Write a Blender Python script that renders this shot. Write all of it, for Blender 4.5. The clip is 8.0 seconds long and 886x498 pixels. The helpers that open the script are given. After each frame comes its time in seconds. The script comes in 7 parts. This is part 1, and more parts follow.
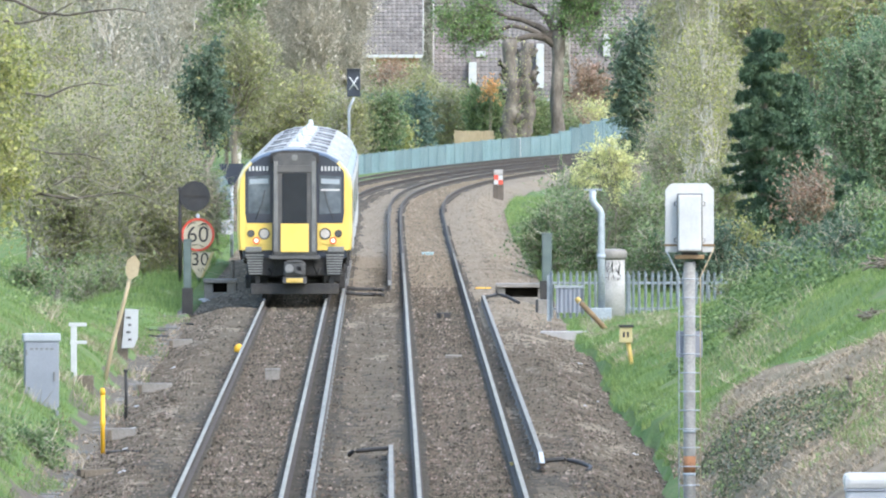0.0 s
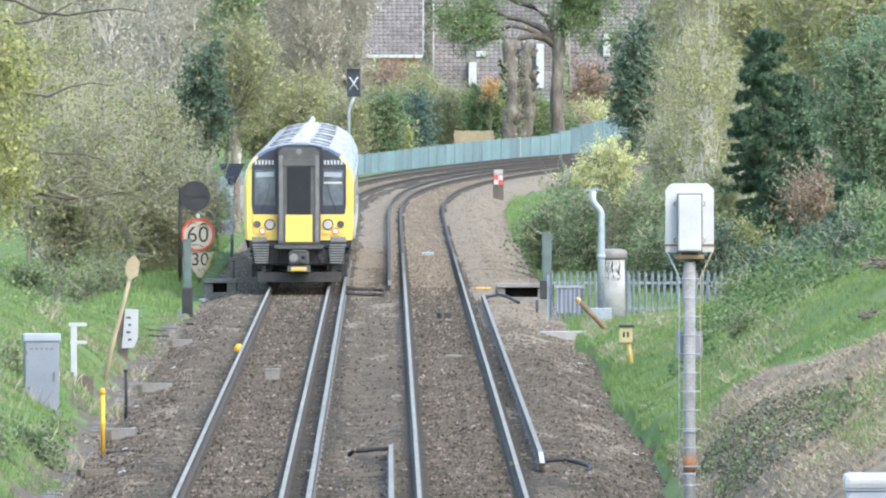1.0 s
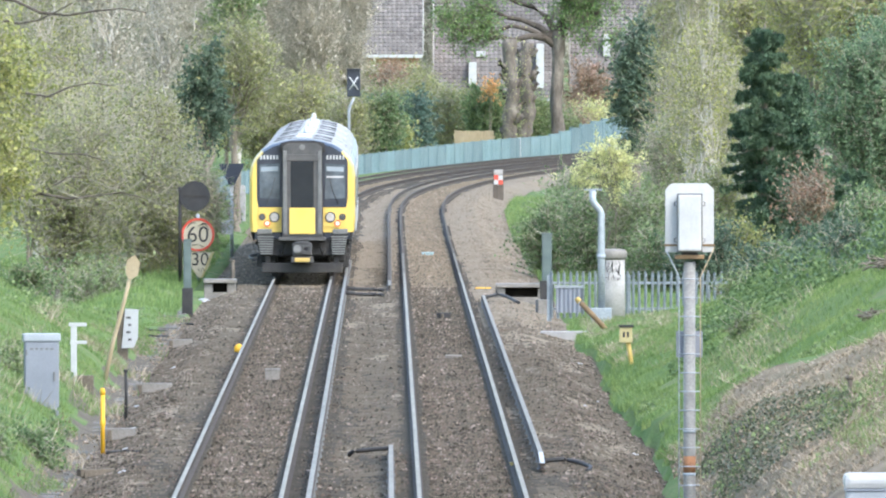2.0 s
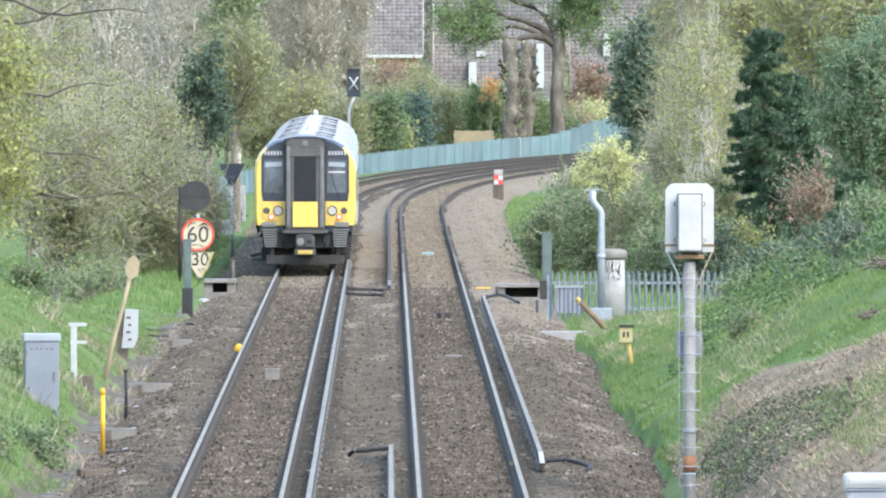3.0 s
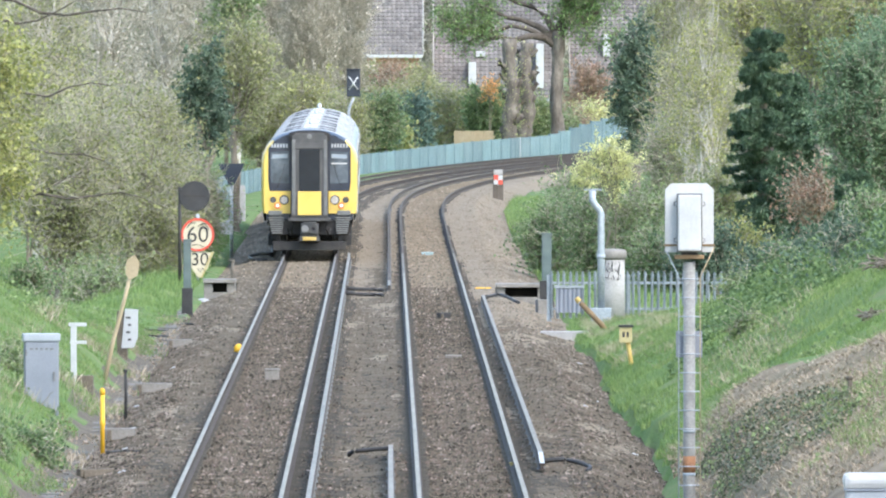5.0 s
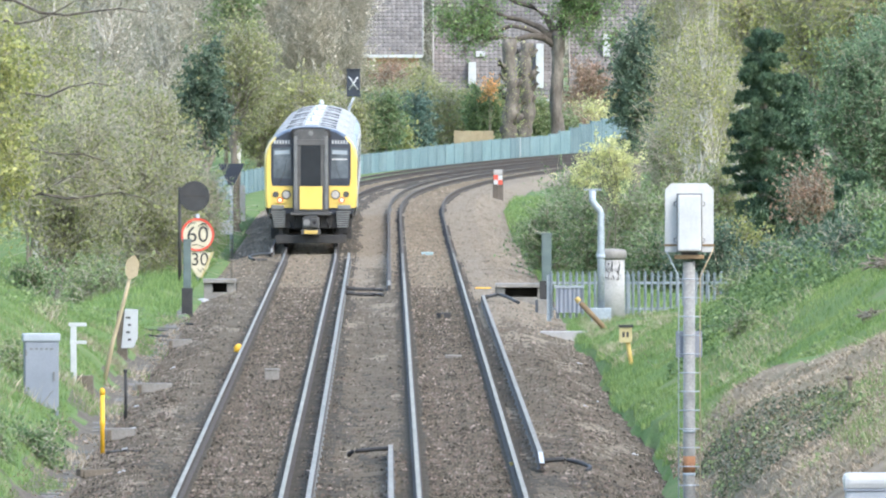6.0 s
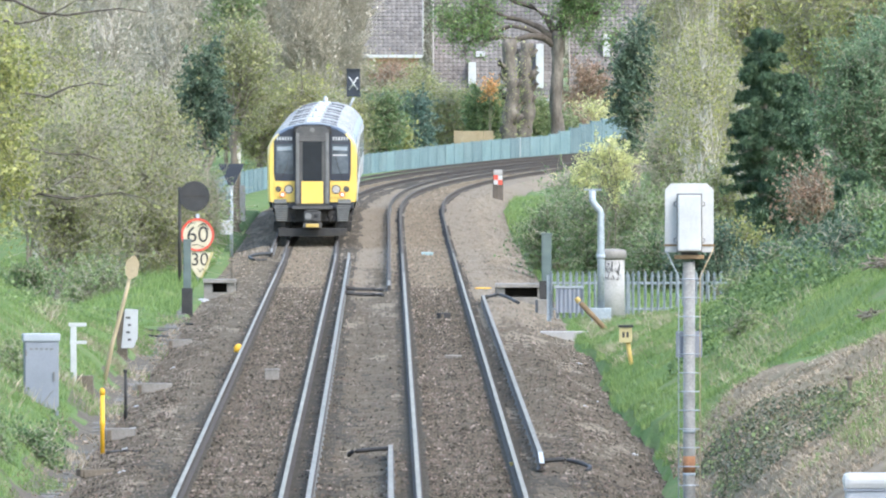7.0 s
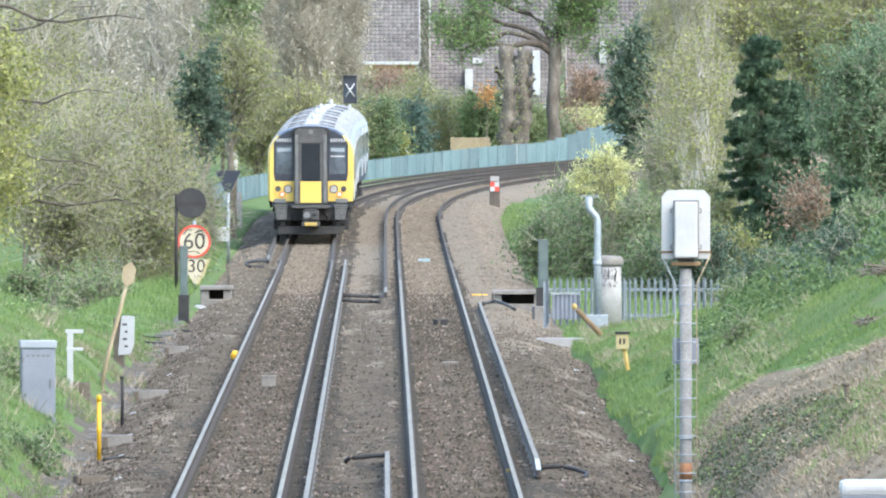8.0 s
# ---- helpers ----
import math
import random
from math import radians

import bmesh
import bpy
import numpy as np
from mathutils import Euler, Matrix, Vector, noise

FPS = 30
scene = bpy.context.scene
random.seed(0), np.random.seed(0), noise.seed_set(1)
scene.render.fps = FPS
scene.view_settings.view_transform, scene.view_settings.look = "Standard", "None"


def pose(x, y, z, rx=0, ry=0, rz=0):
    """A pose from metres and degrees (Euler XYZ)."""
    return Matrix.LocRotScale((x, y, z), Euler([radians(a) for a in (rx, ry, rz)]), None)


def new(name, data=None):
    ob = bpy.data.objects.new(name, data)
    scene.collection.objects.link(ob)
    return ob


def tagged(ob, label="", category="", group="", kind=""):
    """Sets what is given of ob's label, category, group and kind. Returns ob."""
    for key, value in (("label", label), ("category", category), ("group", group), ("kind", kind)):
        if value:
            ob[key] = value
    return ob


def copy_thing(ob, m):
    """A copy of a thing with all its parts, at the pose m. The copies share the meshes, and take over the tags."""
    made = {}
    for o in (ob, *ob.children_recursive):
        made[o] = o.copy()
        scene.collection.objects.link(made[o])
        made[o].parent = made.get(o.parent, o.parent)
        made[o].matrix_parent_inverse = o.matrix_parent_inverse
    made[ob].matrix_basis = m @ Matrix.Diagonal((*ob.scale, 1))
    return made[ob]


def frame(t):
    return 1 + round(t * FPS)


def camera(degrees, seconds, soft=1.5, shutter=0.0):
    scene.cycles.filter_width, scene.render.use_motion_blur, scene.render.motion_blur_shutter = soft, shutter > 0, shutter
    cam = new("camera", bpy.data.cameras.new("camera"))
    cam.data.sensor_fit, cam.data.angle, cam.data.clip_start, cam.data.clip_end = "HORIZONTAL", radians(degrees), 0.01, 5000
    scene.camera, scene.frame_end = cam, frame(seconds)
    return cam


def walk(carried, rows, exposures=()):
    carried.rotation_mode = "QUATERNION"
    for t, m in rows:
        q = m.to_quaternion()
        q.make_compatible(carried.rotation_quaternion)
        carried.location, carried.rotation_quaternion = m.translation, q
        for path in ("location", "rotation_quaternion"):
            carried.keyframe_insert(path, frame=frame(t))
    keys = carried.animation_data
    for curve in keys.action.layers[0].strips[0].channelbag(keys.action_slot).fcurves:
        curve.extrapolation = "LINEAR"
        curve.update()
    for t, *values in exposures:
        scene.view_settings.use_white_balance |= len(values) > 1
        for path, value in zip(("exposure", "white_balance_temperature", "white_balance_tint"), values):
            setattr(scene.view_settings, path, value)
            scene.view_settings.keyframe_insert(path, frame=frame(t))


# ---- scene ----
H_EYE = 6.53
CX, CY = 0.0, 0.0
FOV = 3.549
cam = camera(FOV, 8.0, soft=2.1)
UNIT = FOV / 1568.0          # degrees to one picture element, near the middle
LEVEL = 384 * UNIT           # the lens points this much below the horizon


def aim(right, up):
    return pose(CX, CY, H_EYE, 90 - LEVEL + up * UNIT, 0, -right * UNIT)


walk(cam, [(0.0, aim(0, 0)), (3.0, aim(0, 0)), (5.8, aim(0.5, 0)), (7.2, aim(0.6, 0.2)), (7.5, aim(1.2, 0.8)), (7.7, aim(0.8, 0.8)),
           (7.8, aim(3, 6.5)), (7.9, aim(6, 11.5)), (8.0, aim(6.5, 12))])

# ---- light ----
world = bpy.data.worlds.new("sky")
scene.world = world
world.use_nodes = True
wn = world.node_tree
sky = wn.nodes.new("ShaderNodeTexSky")
sky.sky_type = "NISHITA"
sky.sun_disc = False
SUN_EL, SUN_AZ = radians(46), radians(140)
sky.sun_elevation, sky.sun_rotation = SUN_EL, SUN_AZ
sky.dust_density, sky.air_density, sky.ozone_density = 1.5, 1.2, 1.5
wn.nodes["Background"].inputs["Strength"].default_value = 0.185
wn.links.new(sky.outputs[0], wn.nodes["Background"].inputs["Color"])
sun = new("sun", bpy.data.lights.new("sun", "SUN"))
sun.data.energy, sun.data.angle, sun.data.color = 1.02, radians(25), (1.0, 0.98, 0.94)
toward = Vector((math.sin(SUN_AZ) * math.cos(SUN_EL), math.cos(SUN_AZ) * math.cos(SUN_EL), math.sin(SUN_EL)))
sun.rotation_mode = "QUATERNION"
sun.rotation_quaternion = toward.to_track_quat("Z", "Y")
scene.view_settings.exposure = 1.76


# ---- materials ----
def mat(name, colors, rough=0.7, metal=0.0, scale=8.0, bump=0.15, fine=60.0, spec=0.4, island=0.0, dirt=0.25, dirt_col=(0.12, 0.1, 0.08),
        through_light=0.0, stretch=(1, 1, 1), objvar=0.0, coat=0.0, grain=0.18):
    """colours mixed by coarse noise, a fine grain, stains with their own shape, bump"""
    m = bpy.data.materials.new(name)
    m.use_nodes = True
    t = m.node_tree
    N, L = t.nodes, t.links
    b = N["Principled BSDF"]
    co = N.new("ShaderNodeTexCoord")
    mp = N.new("ShaderNodeMapping")
    mp.inputs["Scale"].default_value = stretch
    L.new(co.outputs["Object"], mp.inputs[0])
    n1 = N.new("ShaderNodeTexNoise")
    n1.inputs["Scale"].default_value, n1.inputs["Detail"].default_value = scale, 5
    n2 = N.new("ShaderNodeTexNoise")
    n2.inputs["Scale"].default_value, n2.inputs["Detail"].default_value = fine, 3
    L.new(mp.outputs[0], n1.inputs[0])
    L.new(mp.outputs[0], n2.inputs[0])
    r = N.new("ShaderNodeValToRGB")
    els = r.color_ramp.elements
    k = len(colors)
    while len(els) < k:
        els.new(0.5)
    for i, c in enumerate(colors):
        els[i].position = 0.3 + 0.4 * i / max(1, k - 1)
        els[i].color = (*c, 1)
    L.new(n1.outputs["Fac"], r.inputs[0])
    col = r.outputs[0]
    # grain
    h = N.new("ShaderNodeHueSaturation")
    mr = N.new("ShaderNodeMapRange")
    mr.inputs["From Min"].default_value, mr.inputs["From Max"].default_value = 0.3, 0.7
    mr.inputs["To Min"].default_value, mr.inputs["To Max"].default_value = 1 - grain, 1 + grain
    L.new(n2.outputs["Fac"], mr.inputs[0])
    L.new(mr.outputs[0], h.inputs["Value"])
    L.new(col, h.inputs["Color"])
    col = h.outputs[0]
    if dirt:
        n3 = N.new("ShaderNodeTexNoise")
        n3.inputs["Scale"].default_value, n3.inputs["Detail"].default_value = scale * 0.37, 8
        L.new(mp.outputs[0], n3.inputs[0])
        mr3 = N.new("ShaderNodeMapRange")
        mr3.inputs["From Min"].default_value, mr3.inputs["From Max"].default_value = 0.5, 0.75
        mr3.inputs["To Max"].default_value = dirt
        L.new(n3.outputs["Fac"], mr3.inputs[0])
        mx = N.new("ShaderNodeMixRGB")
        mx.inputs[2].default_value = (*dirt_col, 1)
        L.new(mr3.outputs[0], mx.inputs[0])
        L.new(col, mx.inputs[1])
        col = mx.outputs[0]
    if island or objvar:
        src = N.new("ShaderNodeNewGeometry").outputs["Random Per Island"] if island else N.new("ShaderNodeObjectInfo").outputs["Random"]
        amt = island or objvar
        h2 = N.new("ShaderNodeHueSaturation")
        mv = N.new("ShaderNodeMapRange")
        mv.inputs["To Min"].default_value, mv.inputs["To Max"].default_value = 1 - amt, 1 + amt
        L.new(src, mv.inputs[0])
        L.new(mv.outputs[0], h2.inputs["Value"])
        mh = N.new("ShaderNodeMapRange")
        mh.inputs["To Min"].default_value, mh.inputs["To Max"].default_value = 0.5 + 0.05 * amt, 0.5 - 0.05 * amt
        L.new(src, mh.inputs[0])
        L.new(mh.outputs[0], h2.inputs["Hue"])
        L.new(col, h2.inputs["Color"])
        col = h2.outputs[0]
    L.new(col, b.inputs["Base Color"])
    b.inputs["Roughness"].default_value, b.inputs["Metallic"].default_value = rough, metal
    b.inputs["Specular IOR Level"].default_value = spec
    b.inputs["Coat Weight"].default_value = coat
    if bump:
        bp = N.new("ShaderNodeBump")
        bp.inputs["Strength"].default_value, bp.inputs["Distance"].default_value = bump, 0.02
        L.new(n2.outputs["Fac"], bp.inputs["Height"])
        L.new(bp.outputs[0], b.inputs["Normal"])
    if through_light:
        tr = N.new("ShaderNodeBsdfTranslucent")
        L.new(col, tr.inputs[0])
        mixs = N.new("ShaderNodeMixShader")
        mixs.inputs[0].default_value = through_light
        L.new(b.outputs[0], mixs.inputs[1])
        L.new(tr.outputs[0], mixs.inputs[2])
        L.new(mixs.outputs[0], N["Material Output"].inputs[0])
    return m


def glow(name, color, strength):
    m = bpy.data.materials.new(name)
    m.use_nodes = True
    b = m.node_tree.nodes["Principled BSDF"]
    b.inputs["Base Color"].default_value = (*color, 1)
    b.inputs["Emission Color"].default_value = (*color, 1)
    b.inputs["Emission Strength"].default_value = strength
    return m


M = {}
M["ballast"] = mat("ballast", [(0.068, 0.055, 0.036), (0.096, 0.078, 0.052), (0.13, 0.107, 0.073)], 0.95, scale=1.6, fine=30, bump=0.5, dirt=0.5, dirt_col=(0.11, 0.08, 0.05), spec=0.1)
M["ballast_dark"] = mat("ballast_dark", [(0.042, 0.036, 0.026), (0.066, 0.056, 0.041)], 0.95, scale=1.5, fine=30, bump=0.5, spec=0.1)
M["ballast_new"] = mat("ballast_new", [(0.165, 0.134, 0.094), (0.23, 0.19, 0.138)], 0.95, scale=1.4, fine=30, bump=0.5, spec=0.1)
M["stones"] = mat("stones", [(0.036, 0.029, 0.02), (0.074, 0.061, 0.043), (0.19, 0.163, 0.125)], 0.9, scale=2, fine=30, bump=0.3, island=0.75, spec=0.15)
M["stones_pale"] = mat("stones_pale", [(0.11, 0.088, 0.06), (0.17, 0.139, 0.098), (0.27, 0.232, 0.178)], 0.9, scale=2, fine=30, bump=0.3, island=0.45, spec=0.15)
M["cess"] = mat("cess", [(0.075, 0.064, 0.048), (0.13, 0.112, 0.088)], 0.95, scale=1.5, fine=20, bump=0.8, spec=0.1)
M["sleeper"] = mat("sleeper", [(0.07, 0.057, 0.04), (0.105, 0.087, 0.063)], 0.9, scale=3, fine=40, island=0.2, spec=0.1)
M["rail_top"] = mat("rail_top", [(0.19, 0.18, 0.152), (0.25, 0.238, 0.2)], 0.7, 0.0, scale=3, fine=25, bump=0.05, dirt=0.3, stretch=(1, 0.15, 1), spec=0.15)
M["rail_side"] = mat("rail_side", [(0.035, 0.027, 0.021), (0.065, 0.05, 0.038)], 0.85, 0.1, scale=4, fine=40, dirt=0.3)
# two darker copies of rail_top: reflected trees put into the colour
M["rail_reflect_mid"] = mat("rail_reflect_mid", [(0.12, 0.11, 0.092), (0.17, 0.158, 0.135)], 0.7, 0.0, scale=3, fine=25, bump=0.05, dirt=0.4, stretch=(1, 0.15, 1), spec=0.12)
M["rail_reflect_dark"] = mat("rail_reflect_dark", [(0.06, 0.05, 0.04), (0.1, 0.086, 0.07)], 0.75, 0.0, scale=3, fine=25, bump=0.05, dirt=0.4, stretch=(1, 0.15, 1), spec=0.1)
M["crail"] = mat("crail", [(0.175, 0.168, 0.146), (0.225, 0.215, 0.19)], 0.7, 0.0, scale=3, fine=25, bump=0.05, dirt=0.3, stretch=(1, 0.2, 1), spec=0.15)
M["soil"] = mat("soil", [(0.07, 0.12, 0.038), (0.1, 0.155, 0.05), (0.13, 0.15, 0.065)], 0.95, scale=0.6, fine=12, bump=0.8, dirt=0.25, dirt_col=(0.16, 0.15, 0.08), spec=0.1)
M["soil_dry"] = mat("soil_dry", [(0.11, 0.085, 0.055), (0.19, 0.15, 0.1), (0.25, 0.2, 0.14)], 0.95, scale=0.8, fine=12, bump=1.0, dirt=0.4, dirt_col=(0.07, 0.08, 0.035), spec=0.1)
M["grass"] = mat("grass", [(0.105, 0.172, 0.05), (0.146, 0.224, 0.07), (0.2, 0.25, 0.096)], 0.6, scale=0.7, fine=6, bump=0, island=0.3, dirt=0.2, dirt_col=(0.2, 0.2, 0.08), through_light=0.3, spec=0.25)
M["straw"] = mat("straw", [(0.27, 0.222, 0.155), (0.42, 0.36, 0.265)], 0.8, scale=1, fine=9, bump=0, island=0.35, dirt=0.2, through_light=0.15, spec=0.2)
M["ivy"] = mat("ivy", [(0.068, 0.082, 0.046), (0.118, 0.128, 0.074)], 0.5, scale=1, fine=9, bump=0, island=0.4, dirt=0.1, through_light=0.12)


def leafmat(name, a, b, thr=0.35):
    M[name] = mat(name, [a, b], 0.55, scale=0.9, fine=5, bump=0, island=0.35, dirt=0.0, through_light=thr, spec=0.25)


leafmat("leaf_lime", (0.26, 0.275, 0.095), (0.38, 0.39, 0.155), 0.4)
leafmat("leaf_olive", (0.215, 0.233, 0.097), (0.315, 0.328, 0.152), 0.45)
leafmat("leaf_litter", (0.18, 0.143, 0.098), (0.3, 0.25, 0.182), 0.1)
leafmat("leaf_fresh", (0.12, 0.2, 0.07), (0.19, 0.28, 0.105), 0.4)
leafmat("leaf_weed", (0.085, 0.135, 0.05), (0.135, 0.195, 0.08), 0.35)
leafmat("leaf_green", (0.115, 0.175, 0.078), (0.18, 0.245, 0.115), 0.4)
leafmat("leaf_mid", (0.15, 0.21, 0.092), (0.225, 0.275, 0.13), 0.4)
leafmat("leaf_dark", (0.068, 0.106, 0.074), (0.112, 0.158, 0.1), 0.3)
leafmat("leaf_conifer", (0.045, 0.085, 0.052), (0.085, 0.135, 0.072), 0.25)
leafmat("leaf_willow", (0.1, 0.16, 0.085), (0.165, 0.235, 0.13), 0.35)
leafmat("leaf_blue", (0.075, 0.13, 0.105), (0.12, 0.18, 0.145), 0.3)
leafmat("leaf_rust", (0.24, 0.155, 0.105), (0.33, 0.23, 0.16), 0.3)
leafmat("leaf_orange", (0.5, 0.25, 0.09), (0.6, 0.34, 0.13), 0.3)
leafmat("leaf_blossom", (0.5, 0.51, 0.2), (0.64, 0.63, 0.32), 0.4)
leafmat("leaf_twig", (0.35, 0.325, 0.265), (0.48, 0.45, 0.375), 0.25)
M["bark"] = mat("bark", [(0.14, 0.118, 0.092), (0.23, 0.2, 0.16)], 0.9, scale=3, fine=20, bump=0.6, stretch=(1, 1, 0.3), spec=0.15)
M["bark_dark"] = mat("bark_dark", [(0.06, 0.05, 0.042), (0.11, 0.095, 0.08)], 0.9, scale=3, fine=20, bump=0.6, stretch=(1, 1, 0.3), spec=0.15)
M["bark_mid"] = mat("bark_mid", [(0.065, 0.055, 0.046), (0.12, 0.104, 0.087), (0.2, 0.177, 0.148)], 0.95, scale=2.6, fine=12, bump=1.0, stretch=(1, 1, 0.4), spec=0.1)
M["bark_pale"] = mat("bark_pale", [(0.36, 0.335, 0.29), (0.54, 0.51, 0.45)], 0.9, scale=3, fine=20, bump=0.5, stretch=(1, 1, 0.3), spec=0.15)
M["twig"] = mat("twig", [(0.265, 0.243, 0.185), (0.385, 0.357, 0.28)], 0.9, scale=2, fine=20, bump=0.2, island=0.25, spec=0.15)

M["yellow"] = mat("yellow", [(0.56, 0.385, 0.08), (0.62, 0.45, 0.11)], 0.4, scale=1.5, fine=30, bump=0.03, dirt=0.12, coat=0.2, grain=0.05)
M["navy"] = mat("navy", [(0.016, 0.02, 0.032), (0.026, 0.032, 0.048)], 0.35, scale=2, fine=30, bump=0.02, dirt=0.15, dirt_col=(0.08, 0.08, 0.08), grain=0.05)
M["train_side"] = mat("train_side", [(0.2, 0.24, 0.27), (0.26, 0.3, 0.33)], 0.6, scale=1, fine=20, bump=0.02, dirt=0.25, grain=0.05)
M["train_blue"] = mat("train_blue", [(0.03, 0.06, 0.13), (0.04, 0.08, 0.16)], 0.35, scale=1, fine=20, bump=0.02, dirt=0.2, grain=0.05)
M["train_roof"] = mat("train_roof", [(0.19, 0.205, 0.213), (0.29, 0.302, 0.31)], 0.8, scale=1.2, fine=12, bump=0.06, dirt=0.35, dirt_col=(0.25, 0.25, 0.25))
M["roof_white"] = mat("roof_white", [(0.36, 0.38, 0.39), (0.45, 0.46, 0.465)], 0.45, scale=2, fine=20, bump=0.03, dirt=0.15, grain=0.05)
M["roof_dark"] = mat("roof_dark", [(0.06, 0.065, 0.07), (0.1, 0.105, 0.11)], 0.7, scale=3, fine=30)
M["gangway"] = mat("gangway", [(0.05, 0.05, 0.05), (0.08, 0.078, 0.075)], 0.75, scale=3, fine=30, dirt=0.3, dirt_col=(0.18, 0.16, 0.14))
M["gear"] = mat("gear", [(0.02, 0.02, 0.021), (0.038, 0.036, 0.034)], 0.8, scale=4, fine=30, dirt=0.4, dirt_col=(0.09, 0.07, 0.05))
M["steel"] = mat("steel", [(0.11, 0.11, 0.11), (0.17, 0.17, 0.165)], 0.55, 0.4, scale=4, fine=30, dirt=0.3)
M["step_grey"] = mat("step_grey", [(0.12, 0.125, 0.12), (0.17, 0.17, 0.165)], 0.7, scale=5, fine=30, dirt=0.4)
M["glass_dark"] = mat("glass_dark", [(0.012, 0.016, 0.022), (0.02, 0.024, 0.03)], 0.12, scale=1, fine=5, bump=0, dirt=0, spec=0.3, grain=0.05)
M["glass_pale"] = mat("glass_pale", [(0.05, 0.065, 0.08), (0.13, 0.155, 0.18)], 0.08, scale=2.5, fine=5, bump=0, dirt=0.6, dirt_col=(0.03, 0.035, 0.045), spec=0.8, grain=0.05)
M["lamp_glass"] = mat("lamp_glass", [(0.3, 0.28, 0.26), (0.42, 0.4, 0.38)], 0.1, scale=9, fine=40, bump=0.1, spec=0.8)
M["tail_red"] = glow("tail_red", (1.0, 0.3, 0.2), 1.3)
M["white"] = mat("white", [(0.34, 0.348, 0.35), (0.41, 0.415, 0.41)], 0.5, scale=3, fine=30, bump=0.05, dirt=0.12, dirt_col=(0.45, 0.44, 0.42), grain=0.05)
M["red_paint"] = mat("red_paint", [(0.5, 0.05, 0.03), (0.6, 0.09, 0.06)], 0.5, scale=4, fine=30, dirt=0.3, grain=0.05)
M["black_paint"] = mat("black_paint", [(0.02, 0.02, 0.022), (0.035, 0.035, 0.037)], 0.6, scale=4, fine=30, dirt=0.2, grain=0.05)
M["grey_cabinet"] = mat("grey_cabinet", [(0.16, 0.175, 0.205), (0.2, 0.215, 0.245)], 0.5, scale=2, fine=30, bump=0.03, dirt=0.15, grain=0.05)
M["pale_grey"] = mat("pale_grey", [(0.25, 0.275, 0.3), (0.31, 0.33, 0.36)], 0.5, scale=2, fine=30, bump=0.03, dirt=0.2, grain=0.05)
M["galv"] = mat("galv", [(0.24, 0.27, 0.29), (0.32, 0.35, 0.37)], 0.5, 0.35, scale=3, fine=25, bump=0.05, dirt=0.3)
M["concrete"] = mat("concrete", [(0.14, 0.13, 0.115), (0.22, 0.205, 0.185)], 0.9, scale=3, fine=35, bump=0.25, dirt=0.5, dirt_col=(0.16, 0.14, 0.11))
M["concrete_dirty"] = mat("concrete_dirty", [(0.085, 0.078, 0.066), (0.14, 0.13, 0.112)], 0.95, scale=4, fine=30, bump=0.3, dirt=0.7, dirt_col=(0.07, 0.065, 0.045), objvar=0.3)
M["concrete_pale"] = mat("concrete_pale", [(0.25, 0.243, 0.23), (0.34, 0.33, 0.315)], 0.85, scale=3, fine=35, bump=0.2, dirt=0.4, dirt_col=(0.3, 0.28, 0.25))
M["wood_old"] = mat("wood_old", [(0.09, 0.074, 0.055), (0.15, 0.126, 0.095)], 0.9, scale=3, fine=30, bump=0.3, dirt=0.3)
M["wood_brown"] = mat("wood_brown", [(0.13, 0.085, 0.045), (0.21, 0.14, 0.075)], 0.9, scale=4, fine=30, bump=0.3, dirt=0.4)
M["yellow_faded"] = mat("yellow_faded", [(0.36, 0.3, 0.14), (0.45, 0.38, 0.2)], 0.7, scale=5, fine=30, dirt=0.4, grain=0.08)
M["wood_pale"] = mat("wood_pale", [(0.3, 0.235, 0.14), (0.38, 0.31, 0.2)], 0.85, scale=3, fine=30, bump=0.2, dirt=0.3)
M["yellow_post"] = mat("yellow_post", [(0.62, 0.33, 0.02), (0.68, 0.4, 0.03)], 0.55, scale=4, fine=30, dirt=0.2, grain=0.05)
M["yellow_old"] = mat("yellow_old", [(0.42, 0.29, 0.07), (0.52, 0.38, 0.13)], 0.65, scale=5, fine=30, dirt=0.6, dirt_col=(0.2, 0.12, 0.06))
M["rust"] = mat("rust", [(0.2, 0.09, 0.045), (0.3, 0.15, 0.07)], 0.85, scale=6, fine=40, dirt=0.3)
M["green_metal"] = mat("green_metal", [(0.06, 0.085, 0.08), (0.1, 0.13, 0.125)], 0.6, scale=3, fine=30, dirt=0.3, grain=0.05)
M["fence_blue"] = mat("fence_blue", [(0.085, 0.14, 0.155), (0.125, 0.19, 0.205)], 0.6, scale=0.8, fine=20, bump=0.05, objvar=0.15, dirt=0.3, dirt_col=(0.2, 0.27, 0.27))
M["rubber"] = mat("rubber", [(0.02, 0.02, 0.02), (0.035, 0.034, 0.032)], 0.7, scale=6, fine=40, dirt=0.3)
M["roof_tile"] = mat("roof_tile", [(0.105, 0.096, 0.09), (0.165, 0.152, 0.143)], 0.9, scale=0.6, fine=8, bump=0.2, island=0.25, dirt=0.3, spec=0.15)
M["brick"] = mat("brick", [(0.3, 0.16, 0.1), (0.4, 0.23, 0.15)], 0.9, scale=3, fine=14, bump=0.3)
M["sky_blue"] = mat("sky_blue", [(0.28, 0.42, 0.44), (0.34, 0.48, 0.49)], 0.5, scale=3, fine=30, dirt=0.2, grain=0.05)
M["post_grey"] = mat("post_grey", [(0.17, 0.165, 0.155), (0.25, 0.243, 0.23)], 0.8, scale=5, fine=40, bump=0.15, dirt=0.4)
